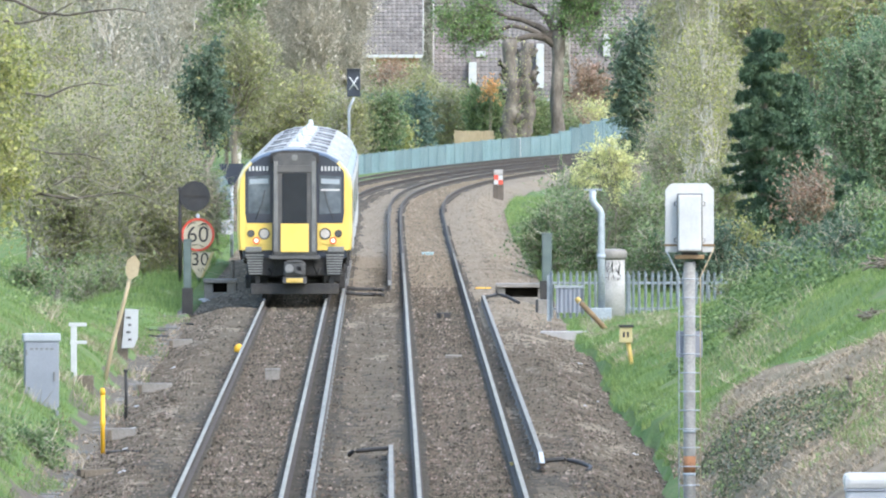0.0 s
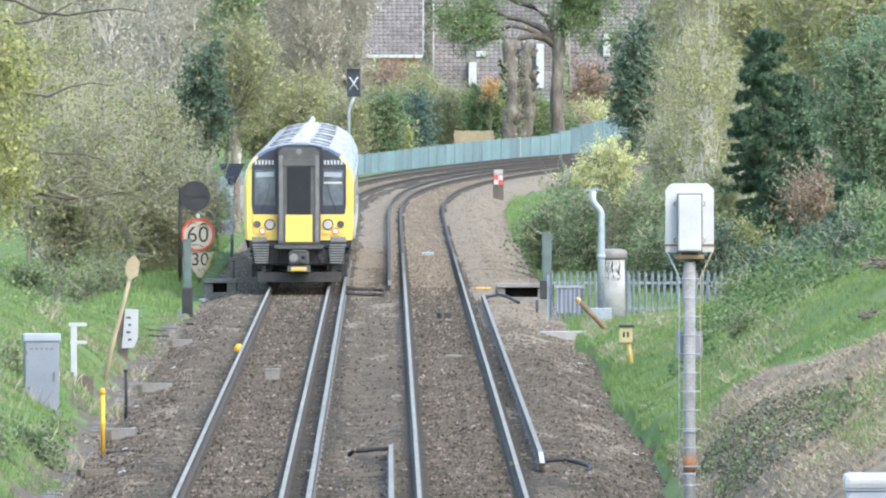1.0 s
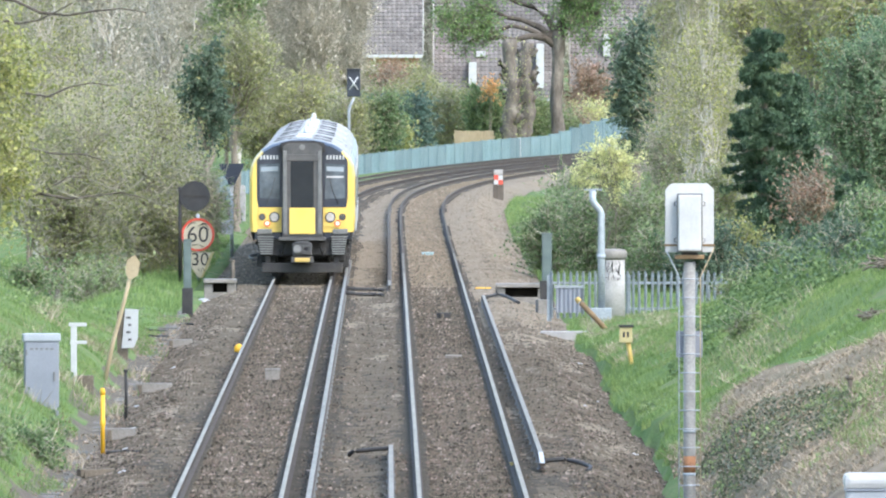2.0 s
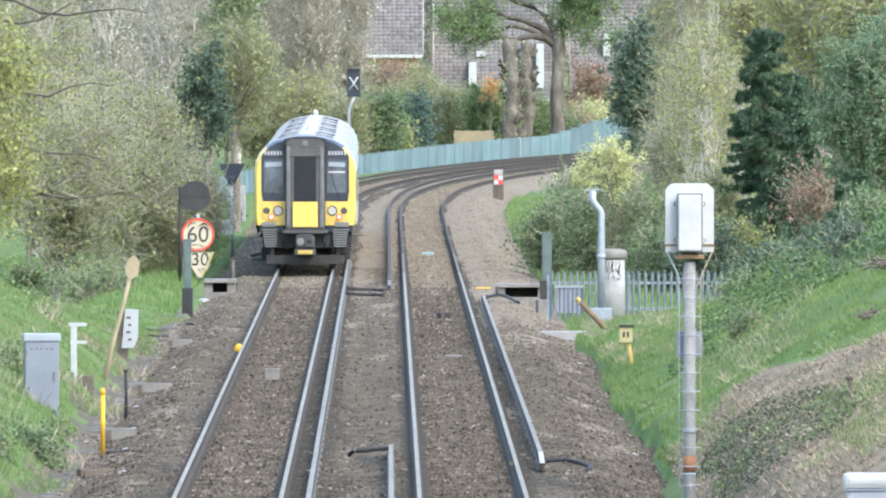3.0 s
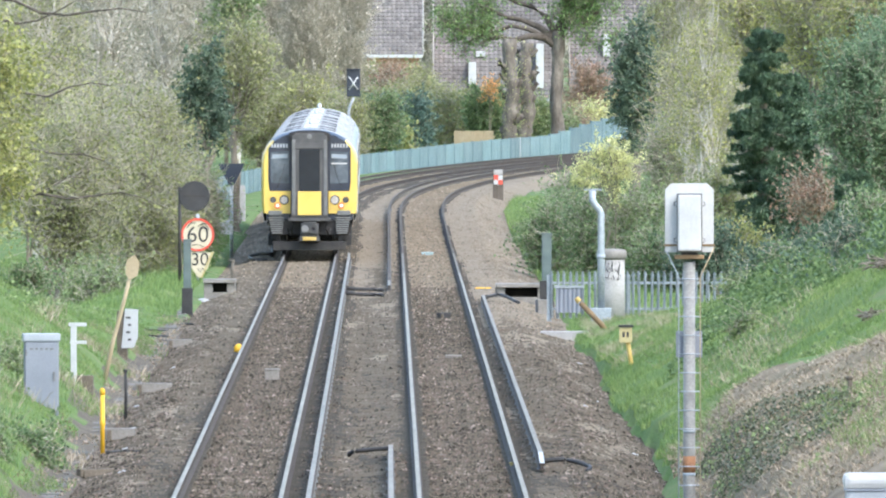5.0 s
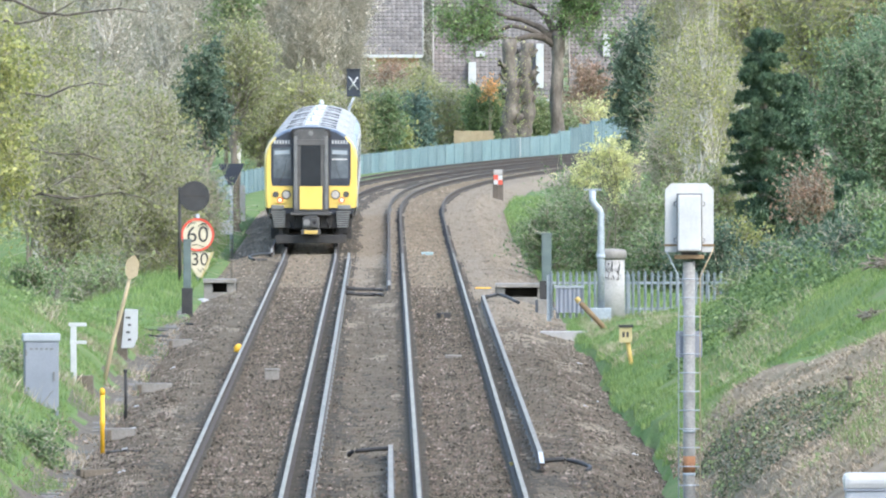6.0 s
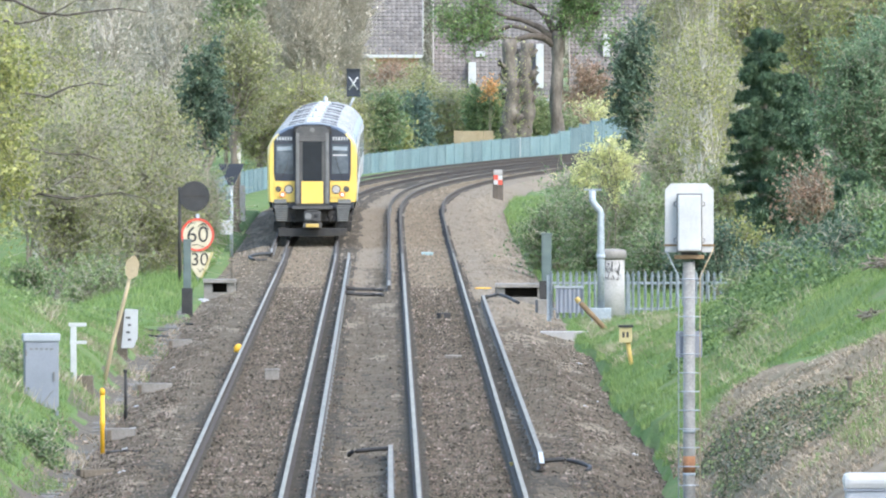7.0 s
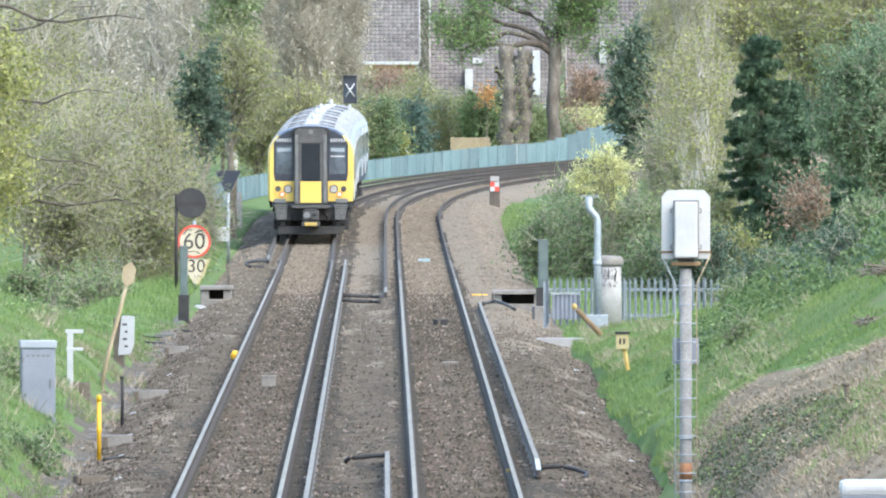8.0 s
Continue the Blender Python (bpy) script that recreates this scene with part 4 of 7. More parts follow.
def conifer(name, x, y, base, top, r, leaf, n, seed, label):
    rng = np.random.default_rng(seed)
    h = top - base
    root = empty(name, pose(x, y, base - 0.1), label, "tree")
    k = np.linspace(0, 1, 8)
    P = np.stack([np.zeros(8), np.zeros(8), k * h], -1)[None]
    V1, Q1 = tubes(P, (0.2 * (1 - 0.9 * k))[None], 8)
    nb = 190
    zb = h * (0.05 + 0.93 * rng.random(nb) ** 0.9)
    a = rng.uniform(0, 2 * np.pi, nb)
    ln = r * (1.06 - zb / h) ** 0.55 * rng.uniform(0.35, 1.3, nb)
    f = np.linspace(0, 1, 5)

    def bough(i, g):
        return np.stack([np.cos(a[i]) * ln[i] * g, np.sin(a[i]) * ln[i] * g, zb[i] + ln[i] * (0.3 * g - 0.75 * g ** 2 + 0.35 * g ** 4)], -1)
    B = bough(np.arange(nb)[:, None], f[None])
    V2, Q2 = tubes(B, np.tile(np.linspace(0.035, 0.008, 5), (nb, 1)), 4)
    fast("trunk", V1, Q1, M["bark"], root)
    tagged(fast("limbwork", V2, Q2, M["bark"], root), kind="stuff")
    i = rng.integers(0, nb, n)
    g = rng.random(n) ** 0.6
    C = bough(i, g)
    side = rng.normal(0, 0.2, n) * (0.15 + 0.75 * (1 - g)) * (0.4 + ln[i] * 0.5)
    hang = np.abs(rng.normal(0, 0.07, n)) + 0.6 * side ** 2
    C += np.stack([-np.sin(a[i]) * side, np.cos(a[i]) * side, -hang], -1)
    V, Q = leaves(C, 0.24, 0.04, rng, 0.5)
    tagged(fast("crown", V, Q, M[leaf], root), kind="stuff")
    return root


def gz(x, y):
    return float(ground_z(x, y))


def planting():
    # bank and scrub on the left
    tree("shrub", -10.3, 300, gz(-10.3, 300), 8.6, 1.2, 2.15, "leaf_lime", 24000, 0.085, 90, 0.12, seed=11, label="tall bush with fresh yellow-green spring leaves on the bank", stems=3, category="bush")
    for i, (x, y, top, low, r, leaf, n) in enumerate([(-10.4, 385, 5.0, -0.4, 2.1, "leaf_olive", 14000), (-8.6, 396, 4.2, -0.8, 1.75, "leaf_olive", 14000), (-9.6, 410, 5.6, 0.4, 2.3, "leaf_olive", 14000),
                                                      (-7.9, 420, 3.0, -0.3, 1.1, "leaf_mid", 5000), (-12.0, 420, 7.0, 0.5, 2.4, "leaf_lime", 9000)]):
        tree("shrub", x, y, gz(x, y), top, low, r, leaf, n, 0.075, 85, 0.1, seed=20 + i, label="overgrown willow scrub with bare brown twigs and few leaves", stems=4, twigs=26, twig_len=0.9, category="bush", lean=0.4)
    tree("shrub", -8.9, 372, gz(-8.9, 372), 0.4, -1.0, 0.9, "leaf_mid", 5000, 0.08, 40, 0.06, seed=31, label="low green bramble under the scrub", stems=4, category="bush")
    for i, (x, y, top, r, leaf, n) in enumerate([(-14.6, 520, 11.5, 2.3, "leaf_olive", 6000), (-12.0, 505, 10.8, 1.9, "leaf_twig", 4500), (-10.6, 540, 11.5, 2.0, "leaf_twig", 4000), (-17.5, 500, 11, 2.4, "leaf_olive", 6000),
                                                 (-13.2, 470, 9.0, 1.8, "leaf_olive", 6500)]):
        tree("tree", x, y, gz(x, y), top, 1.2, r, leaf, n, 0.085, 80, 0.26, "bark_pale", seed=40 + i, label="tall bare spring tree with pale trunk and fine twigs", twigs=20, twig_len=1.0, stems=3, upright=0.9)
    tree("ivy_tree", -7.75, 478, gz(-7.75, 478), 6.3, 2.1, 0.55, "leaf_dark", 14000, 0.1, 60, 0.26, seed=51, label="tree trunk thickly clad in dark green ivy", twigs=4, lean=-0.2, spread=0.24)
    tree("tree", -7.0, 484, gz(-7.0, 484), 7.4, 3.0, 1.5, "leaf_olive", 9000, 0.085, 60, 0.16, seed=52, label="small tree with olive-yellow new leaves", twigs=18)
    tree("tree", -7.2, 500, gz(-7.2, 500), 9.2, 6.0, 0.9, "leaf_mid", 5000, 0.1, 30, 0.12, seed=53, label="slim tree with ivy in its top", twigs=10)
    for i, (x, y, top, low, r, leaf, n) in enumerate([(-8.2, 640, 4.2, 0.3, 1.5, "leaf_olive", 9000), (-5.9, 640, 5.4, 0.5, 1.4, "leaf_lime", 5500), (-9.6, 650, 5.6, 0.5, 1.6, "leaf_lime", 5500), (-7.0, 655, 5.2, 0.5, 1.6, "leaf_lime", 5500), (-4.3, 636, 4.0, 0.5, 1.1, "leaf_olive", 6000), (-11.0, 620, 5.0, 0.3, 1.6, "leaf_olive", 8000)]):
        tree("tree", x, y, gz(x, y), top, low, r, leaf, n, 0.095, 60, 0.14, seed=60 + i, label="leafy hedgerow tree with fresh green leaves", twigs=22, stems=2)
    for i, (x, y, r) in enumerate([(-9.4, 645, 1.5), (-7.6, 660, 1.6), (-6.0, 650, 1.5), (-4.6, 665, 1.4), (-8.4, 690, 1.6), (-11.4, 650, 1.7), (-5.2, 700, 1.5)]):
        tree("poplar", x, y, gz(x, y), 12.0, 1.5, r, "leaf_twig", 5000, 0.1, 90, 0.2, "bark_pale", seed=70 + i, label="tall bare poplar with upright pale brown twigs", twigs=40, twig_len=1.3, upright=1.6, tw=0.011)
    for i, (x, y, top, r, leaf) in enumerate([(-5.4, 742, 5.0, 1.3, "leaf_olive"), (-4.0, 746, 5.4, 1.4, "leaf_olive"), (-2.7, 744, 5.4, 1.3, "leaf_rust"), (-1.5, 746, 5.3, 1.1, "leaf_olive"), (-0.6, 740, 4.0, 0.9, "leaf_mid"),
                                              (0.9, 748, 3.6, 1.0, "leaf_olive"), (2.6, 744, 3.4, 1.0, "leaf_olive"), (4.6, 746, 3.3, 1.1, "leaf_mid")]):
        tree("bush", x, y, gz(x, y), top, 0.5, r, leaf, 7000, 0.11, 60, 0.1, seed=300 + i, label="tall olive brown garden shrub below the houses", stems=4, twigs=24, category="bush")
    bare_tree()
    # beyond the fence
    tree("bush", -2.9, 655, gz(-2.9, 655), 3.9, 0.2, 1.0, "leaf_green", 9000, 0.11, 45, 0.1, seed=81, label="green garden bush behind the fence", stems=3, category="bush")
    tree("bush", -1.3, 690, gz(-1.3, 690), 3.6, 0.6, 0.85, "leaf_blue", 15000, 0.09, 50, 0.1, seed=82, label="dense blue-green garden evergreen behind the fence", stems=3, category="bush", twigs=5, spread=0.25)
    tree("bush", -3.15, 662, gz(-3.15, 662), 3.8, 0.4, 0.7, "leaf_blue", 11000, 0.09, 45, 0.1, seed=86, label="dense blue-green garden evergreen behind the fence", stems=3, category="bush", twigs=5, spread=0.25)
    tree("bush", -2.1, 668, gz(-2.1, 668), 2.3, 0.8, 0.55, "leaf_lime", 3500, 0.1, 20, 0.05, seed=83, label="small yellow-green garden shrub", stems=3, category="bush", twigs=4)
    for i, (x, y, top, r) in enumerate([(0.3, 705, 4.0, 1.3), (-2.6, 715, 4.3, 1.5), (-0.9, 735, 4.4, 1.4), (1.2, 728, 3.8, 0.8)]):
        tree("bush", x, y, gz(x, y), top, 0.5, r, "leaf_olive", 8000, 0.1, 60, 0.1, seed=84 + i, label="olive brown garden shrub in thin spring leaf", stems=4, twigs=26, category="bush")
    tree("bush", 2.1, 700, gz(2.1, 700), 3.9, 0.8, 1.2, "leaf_green", 13000, 0.11, 50, 0.1, seed=91, label="dense green garden bush behind the fence", stems=3, category="bush", twigs=5)
    tree("bush", 2.35, 698, gz(2.35, 698), 4.05, 3.6, 0.42, "leaf_orange", 700, 0.08, 10, 0.04, seed=92, label="garden shrub with orange blossom", stems=2, category="bush", twigs=4, spread=0.16)
    tree("bush", 4.4, 712, gz(4.4, 712), 3.4, 0.8, 1.0, "leaf_mid", 8000, 0.11, 45, 0.1, seed=93, label="green garden bush between bare trunks", stems=3, category="bush")
    for i, (x, y, top, r, leaf, n) in enumerate([(7.6, 742, 5.2, 1.5, "leaf_rust", 9000), (7.5, 722, 3.2, 0.8, "leaf_blossom", 3500), (6.6, 718, 2.7, 0.8, "leaf_rust", 3500), (9.2, 736, 3.6, 1.2, "leaf_olive", 6000), (5.7, 716, 2.8, 0.9, "leaf_mid", 5000)]):
        tree("bush", x, y, gz(x, y), top, 0.5, r, leaf, n, 0.1, 45, 0.08, seed=95 + i, label="garden shrub with russet and cream spring growth", stems=4, category="bush")
    # the two pollards and the great spreading tree
    for i, (x, w, top) in enumerate([(3.3, 0.42, 6.3), (4.05, 0.36, 6.1)]):
        pollard(x, 690 + 3 * i, w, top, 101 + i)
    great_tree()
    # right-hand side
    tree("ivy_tree", 7.6, 560, gz(7.6, 560), 7.6, 0.8, 0.85, "leaf_dark", 19000, 0.105, 60, 0.25, seed=111, label="tall trunk clad in dark ivy", twigs=5, spread=0.3)
    tree("tree", 9.1, 575, gz(9.1, 575), 9.5, 3.5, 1.4, "leaf_olive", 8000, 0.09, 60, 0.15, seed=112, label="slim tree with yellow-green new leaves", twigs=18, stems=2)
    for i, (x, y, top, r, leaf, n) in enumerate([(8.0, 470, 9.5, 1.05, "leaf_olive", 8000), (9.0, 480, 9.8, 1.3, "leaf_lime", 8000), (8.2, 455, 5.6, 1.1, "leaf_olive", 7000), (9.8, 500, 10.5, 1.4, "leaf_twig", 5000), (7.2, 448, 3.9, 0.8, "leaf_mid", 6000)]):
        tree("tree", x, y, gz(x, y), top, 0.2, r, leaf, n, 0.07, 80, 0.17, "bark_pale", seed=120 + i, label="tangled tall hazel with pale twigs and thin yellow-green leaves", twigs=20, stems=6, twig_len=1.0, upright=1.2)
    for i, (x, y, top) in enumerate([(7.7, 440, 6.6), (8.05, 436, 8.3)]):
        tree("hazel_coppice", x, y, gz(x, y), top, 1.0, 0.8, "leaf_lime", 3500, 0.065, 40, 0.1, "bark_pale", seed=190 + i, label="coppiced hazel with many pale upright stems", twigs=10, stems=12, twig_len=0.8, upright=1.6)
    tree("tree", 10.6, 510, gz(10.6, 510), 10.5, 7.5, 1.8, "leaf_olive", 5000, 0.09, 40, 0.24, "bark_pale", seed=130, label="tall tree with a straight bare grey trunk", twigs=16)
    conifer("conifer", 8.85, 393, gz(8.85, 393), 6.9, 1.5, "leaf_conifer", 60000, 131, "dark green drooping conifer above the cutting")
    conifer("conifer", 9.75, 398, gz(9.75, 398), 5.6, 1.35, "leaf_conifer", 36000, 133, "dark green drooping conifer above the cutting")
    tree("willow", 11.35, 375, gz(11.35, 375), 6.7, 2.3, 1.7, "leaf_willow", 52000, 0.07, 120, 0.16, seed=132, label="dense grey-green willow bush above the cutting", stems=4, twigs=12, category="bush")
    # this conifer also puts in the dark shade beneath the willow
    conifer("conifer", 10.75, 371, gz(10.75, 371), 3.1, 1.25, "leaf_conifer", 30000, 138, "low dark green conifer, also standing in for shade under willow")
    tree("willow", 12.4, 385, gz(12.4, 385), 8.0, 1.2, 1.7, "leaf_willow", 36000, 0.07, 90, 0.16, seed=136, label="dense grey-green willow bush above the cutting", stems=4, twigs=12, category="bush")
    for i, (x, y, r) in enumerate([(11.8, 450, 1.9), (13.6, 446, 2.0), (10.6, 470, 1.5)]):
        tree("tree", x, y, gz(x, y), 9.8, 4.6, r, "leaf_lime", 11000, 0.085, 80, 0.18, seed=134 + 3 * i, label="tree with yellow-brown opening buds", twigs=26, stems=2)
    tree("bush", 9.95, 382, gz(9.95, 382), 2.9, 1.3, 0.55, "leaf_rust", 2200, 0.08, 30, 0.06, seed=141, label="russet-leaved shrub among conifers", stems=3, category="bush", twigs=10)
    for i, (x, y, top, low, r, leaf, n) in enumerate([(3.3, 408, 1.9, -0.5, 0.9, "leaf_green", 10000), (4.5, 402, 2.3, -0.6, 1.1, "leaf_green", 12000), (5.6, 398, 2.2, -0.6, 1.05, "leaf_mid", 10000), (4.1, 420, 2.6, -0.3, 1.0, "leaf_green", 9000)]):
        tree("bush", x, y, gz(x, y), top, low, r, leaf, n, 0.075, 60, 0.06, seed=150 + i, label="rounded green bush beside the ballast shoulder", stems=5, twigs=16, category="bush")
    tree("bush", 4.5, 396, gz(4.5, 396), 3.85, 2.0, 1.25, "leaf_blossom", 6500, 0.052, 26, 0.04, seed=160, label="bush with pale yellow blossom on bare twigs", stems=4, twigs=8, spread=0.14, twig_len=0.3, category="bush")
    # the leaf_conifer bushes here also stand in for shade below the willow
    for i, (x, y, top, r, leaf) in enumerate([(6.5, 392, 2.6, 0.9, "leaf_mid"), (7.5, 396, 2.9, 0.9, "leaf_olive"), (7.9, 384, 1.1, 0.6, "leaf_lime"), (7.0, 376, 1.2, 0.7, "leaf_dark"), (9.9, 370, 1.5, 0.7, "leaf_conifer"), (10.7, 368, 2.2, 0.8, "leaf_conifer"), (11.6, 366, 2.0, 0.8, "leaf_conifer"), (5.9, 378, 1.0, 0.7, "leaf_green"), (8.4, 366, 1.0, 0.5, "leaf_dark")]):
        tree("bush", x, y, gz(x, y), top, -0.2, r, leaf, 8000, 0.075, 50, 0.06, seed=170 + i, label="mixed green scrub behind the grey fence", stems=4, twigs=4 if leaf in ("leaf_conifer", "leaf_dark") else 14, category="bush")
    # small growth on the banks
    for i, (x, y, h, r, leaf) in enumerate([(7.75, 272, 0.7, 0.4, "leaf_dark"), (8.5, 285, 0.8, 0.5, "leaf_green"), (6.9, 292, 0.6, 0.4, "leaf_green"), (7.9, 300, 0.8, 0.5, "leaf_dark"), (6.2, 305, 0.5, 0.35, "leaf_mid"), (8.8, 262, 0.6, 0.45, "leaf_mid"),
                                            (-8.7, 298, 0.7, 0.5, "leaf_green"), (-6.35, 222, 0.35, 0.2, "leaf_green"), (-6.9, 214, 0.3, 0.2, "leaf_mid"), (-7.6, 250, 0.4, 0.3, "leaf_mid"), (5.6, 262, 0.3, 0.3, "leaf_mid"), (9.2, 300, 1.0, 0.6, "leaf_green")]):
        z = gz(x, y)
        tree("bramble", x, y, z, z + h, z - 0.05, r, leaf, 1800, 0.06, 16, 0.025, seed=400 + i, label="small bramble clump on the grassy bank", stems=4, twigs=8, twig_len=0.3, spread=0.12, category="bush")
    for i, (x, y) in enumerate([(7.9, 252), (7.1, 233)]):
        brush(x, y, 500 + i)
    # woods far behind
    kinds = [tree("far_tree", -30, 860, 0.5, 13.5, 1.0, 3.0, "leaf_twig", 7000, 0.14, 80, 0.25, seed=201, label="far bare brown woodland tree", twigs=12, twig_len=1.5, tw=0.018),
             tree("far_tree", -24, 870, 0.5, 12.5, 1.0, 3.0, "leaf_olive", 9000, 0.14, 80, 0.25, seed=202, label="far olive-brown woodland tree", twigs=12, twig_len=1.5, tw=0.018),
             tree("far_tree", -18, 880, 0.5, 13.0, 0.5, 2.8, "leaf_mid", 9000, 0.14, 80, 0.25, seed=203, label="far pale green woodland tree", twigs=12, twig_len=1.5, tw=0.018)]
    rng = random.Random(4)
    for row, yy in enumerate((780, 850, 905)):
        for k in range(15):
            x = -36 + k * 5.1 + rng.uniform(-1.3, 1.3)
            if row == 0 and -7 < x:
                continue
            copy_thing(kinds[rng.choice((0, 0, 1, 2))], pose(x, yy + rng.uniform(-12, 12), 0.3, 0, 0, rng.uniform(0, 360)))


def bare_tree():
    """a leaning tree whose long bare limbs reach over the verge"""
    x, y = -11.6, 338
    base = gz(x, y)
    root = empty("bare_tree", pose(x, y, base - 0.1), "leaning bare tree with long dark limbs over the verge", "tree")
    part("trunk", tube([(0, 0, 0), (0.15, 0, 3), (0.3, 0, 5.5), (0.3, 0, 8)], [0.22, 0.19, 0.15, 0.06], 10), M["bark"], root)
    rng = random.Random(17)
    for z, reach, rise, r in ((7.4, 4.4, -0.4, 0.045), (6.6, 3.2, 0.7, 0.035), (5.2, 3.6, 0.1, 0.04), (4.4, 3.4, -0.9, 0.045), (3.2, 4.4, -0.6, 0.05), (2.6, 3.0, 0.5, 0.035)):
        z -= base
        pts = [(0.2 + reach * k / 7, rng.uniform(-0.1, 0.1), z + rise * (k / 7) + 0.25 * math.sin(k * 1.3) * 0.6 + rng.uniform(-0.05, 0.05)) for k in range(8)]
        limb = part("limb", tube(pts, [r * (1.15 - k / 8) for k in range(8)], 6), M["bark_dark"], root, "long dark bare limb")
        for k in range(2, 8):
            for sg in (-1, 1):
                p = pts[k]
                ln = rng.uniform(0.3, 0.9)
                part("side_shoot", tube([p, (p[0] + ln * 0.6, p[1], p[2] + sg * ln * 0.25), (p[0] + ln * 1.1, p[1], p[2] + sg * ln * 0.5 + 0.1)], [0.014, 0.01, 0.005], 4), M["twig"], limb)


def brush(x, y, seed):
    rng = np.random.default_rng(seed)
    root = empty("brush_pile", pose(x, y, gz(x, y)), "heap of dead brown brushwood on the slope", "brushwood", "brushwood heaps")
    n = 70
    C = rng.normal(0, 1, (n, 3)) * np.array([0.17, 0.4, 0.05]) + np.array([0, 0, 0.06])
    d = rng.normal(0, 1, (n, 3)) * np.array([0.15, 0.25, 0.06])
    V, Q = tubes(np.stack([C - d, C, C + d], 1), np.tile([0.014, 0.018, 0.008], (n, 1)), 5)
    tagged(fast("stick_heap", V, Q, M["bark"], root), kind="stuff")
    part("log", tube([(-0.22, 0, 0.03), (0, 0.1, 0.06), (0.2, 0.05, 0.02)], [0.03, 0.035, 0.025], 8), M["bark"], root)


def pollard(x, y, w, top, seed):
    base = gz(x, y)
    h = top - base
    rng = random.Random(seed)
    root = empty("pollard_tree", pose(x, y, base - 0.1), "cut-back bare tree trunk with knobbly brown bark", "tree", "pollarded trunks")
    pts = [(0.09 * math.sin(i * 0.5 + seed) + rng.uniform(-0.04, 0.04), 0, h * i / 24) for i in range(25)]
    bm = tube(pts, [w * rng.uniform(0.75, 1.15) * (1.15 - 0.35 * i / 24) for i in range(25)], 14)
    for v in bm.verts:
        k = 1 + 0.3 * noise.noise((v.co.x * 4, v.co.y * 4, v.co.z * 2.2 + seed)) + 0.18 * noise.noise((v.co.x * 9, v.co.y * 9, v.co.z * 7 + seed))
        v.co.x, v.co.y = v.co.x * k, v.co.y * k
    part("trunk", bm, M["bark_mid"], root)
    for i in range(9):
        z = h * rng.uniform(0.4, 0.98)
        a = rng.choice((0, math.pi)) + rng.uniform(-0.7, 0.7)
        c, sn = math.cos(a), math.sin(a)
        q = rng.uniform(0.08, 0.19)
        part("stub", tube([(0, 0, z - 0.2), (c * w, sn * w, z), (c * w * 1.5, sn * w * 1.5, z + 0.25)], [q * 1.2, q, q * 0.85], 8), M["bark_mid"], root)
    V, Q = leaves(np.random.default_rng(seed).normal(0, 1, (900, 3)) * np.array([w * 0.75, w * 0.75, h * 0.28]) + np.array([0, -0.1, h * 0.42]), 0.12, 0.08, np.random.default_rng(seed))
    tagged(fast("ivy_leaves", V, Q, M["leaf_olive"], root), kind="stuff")


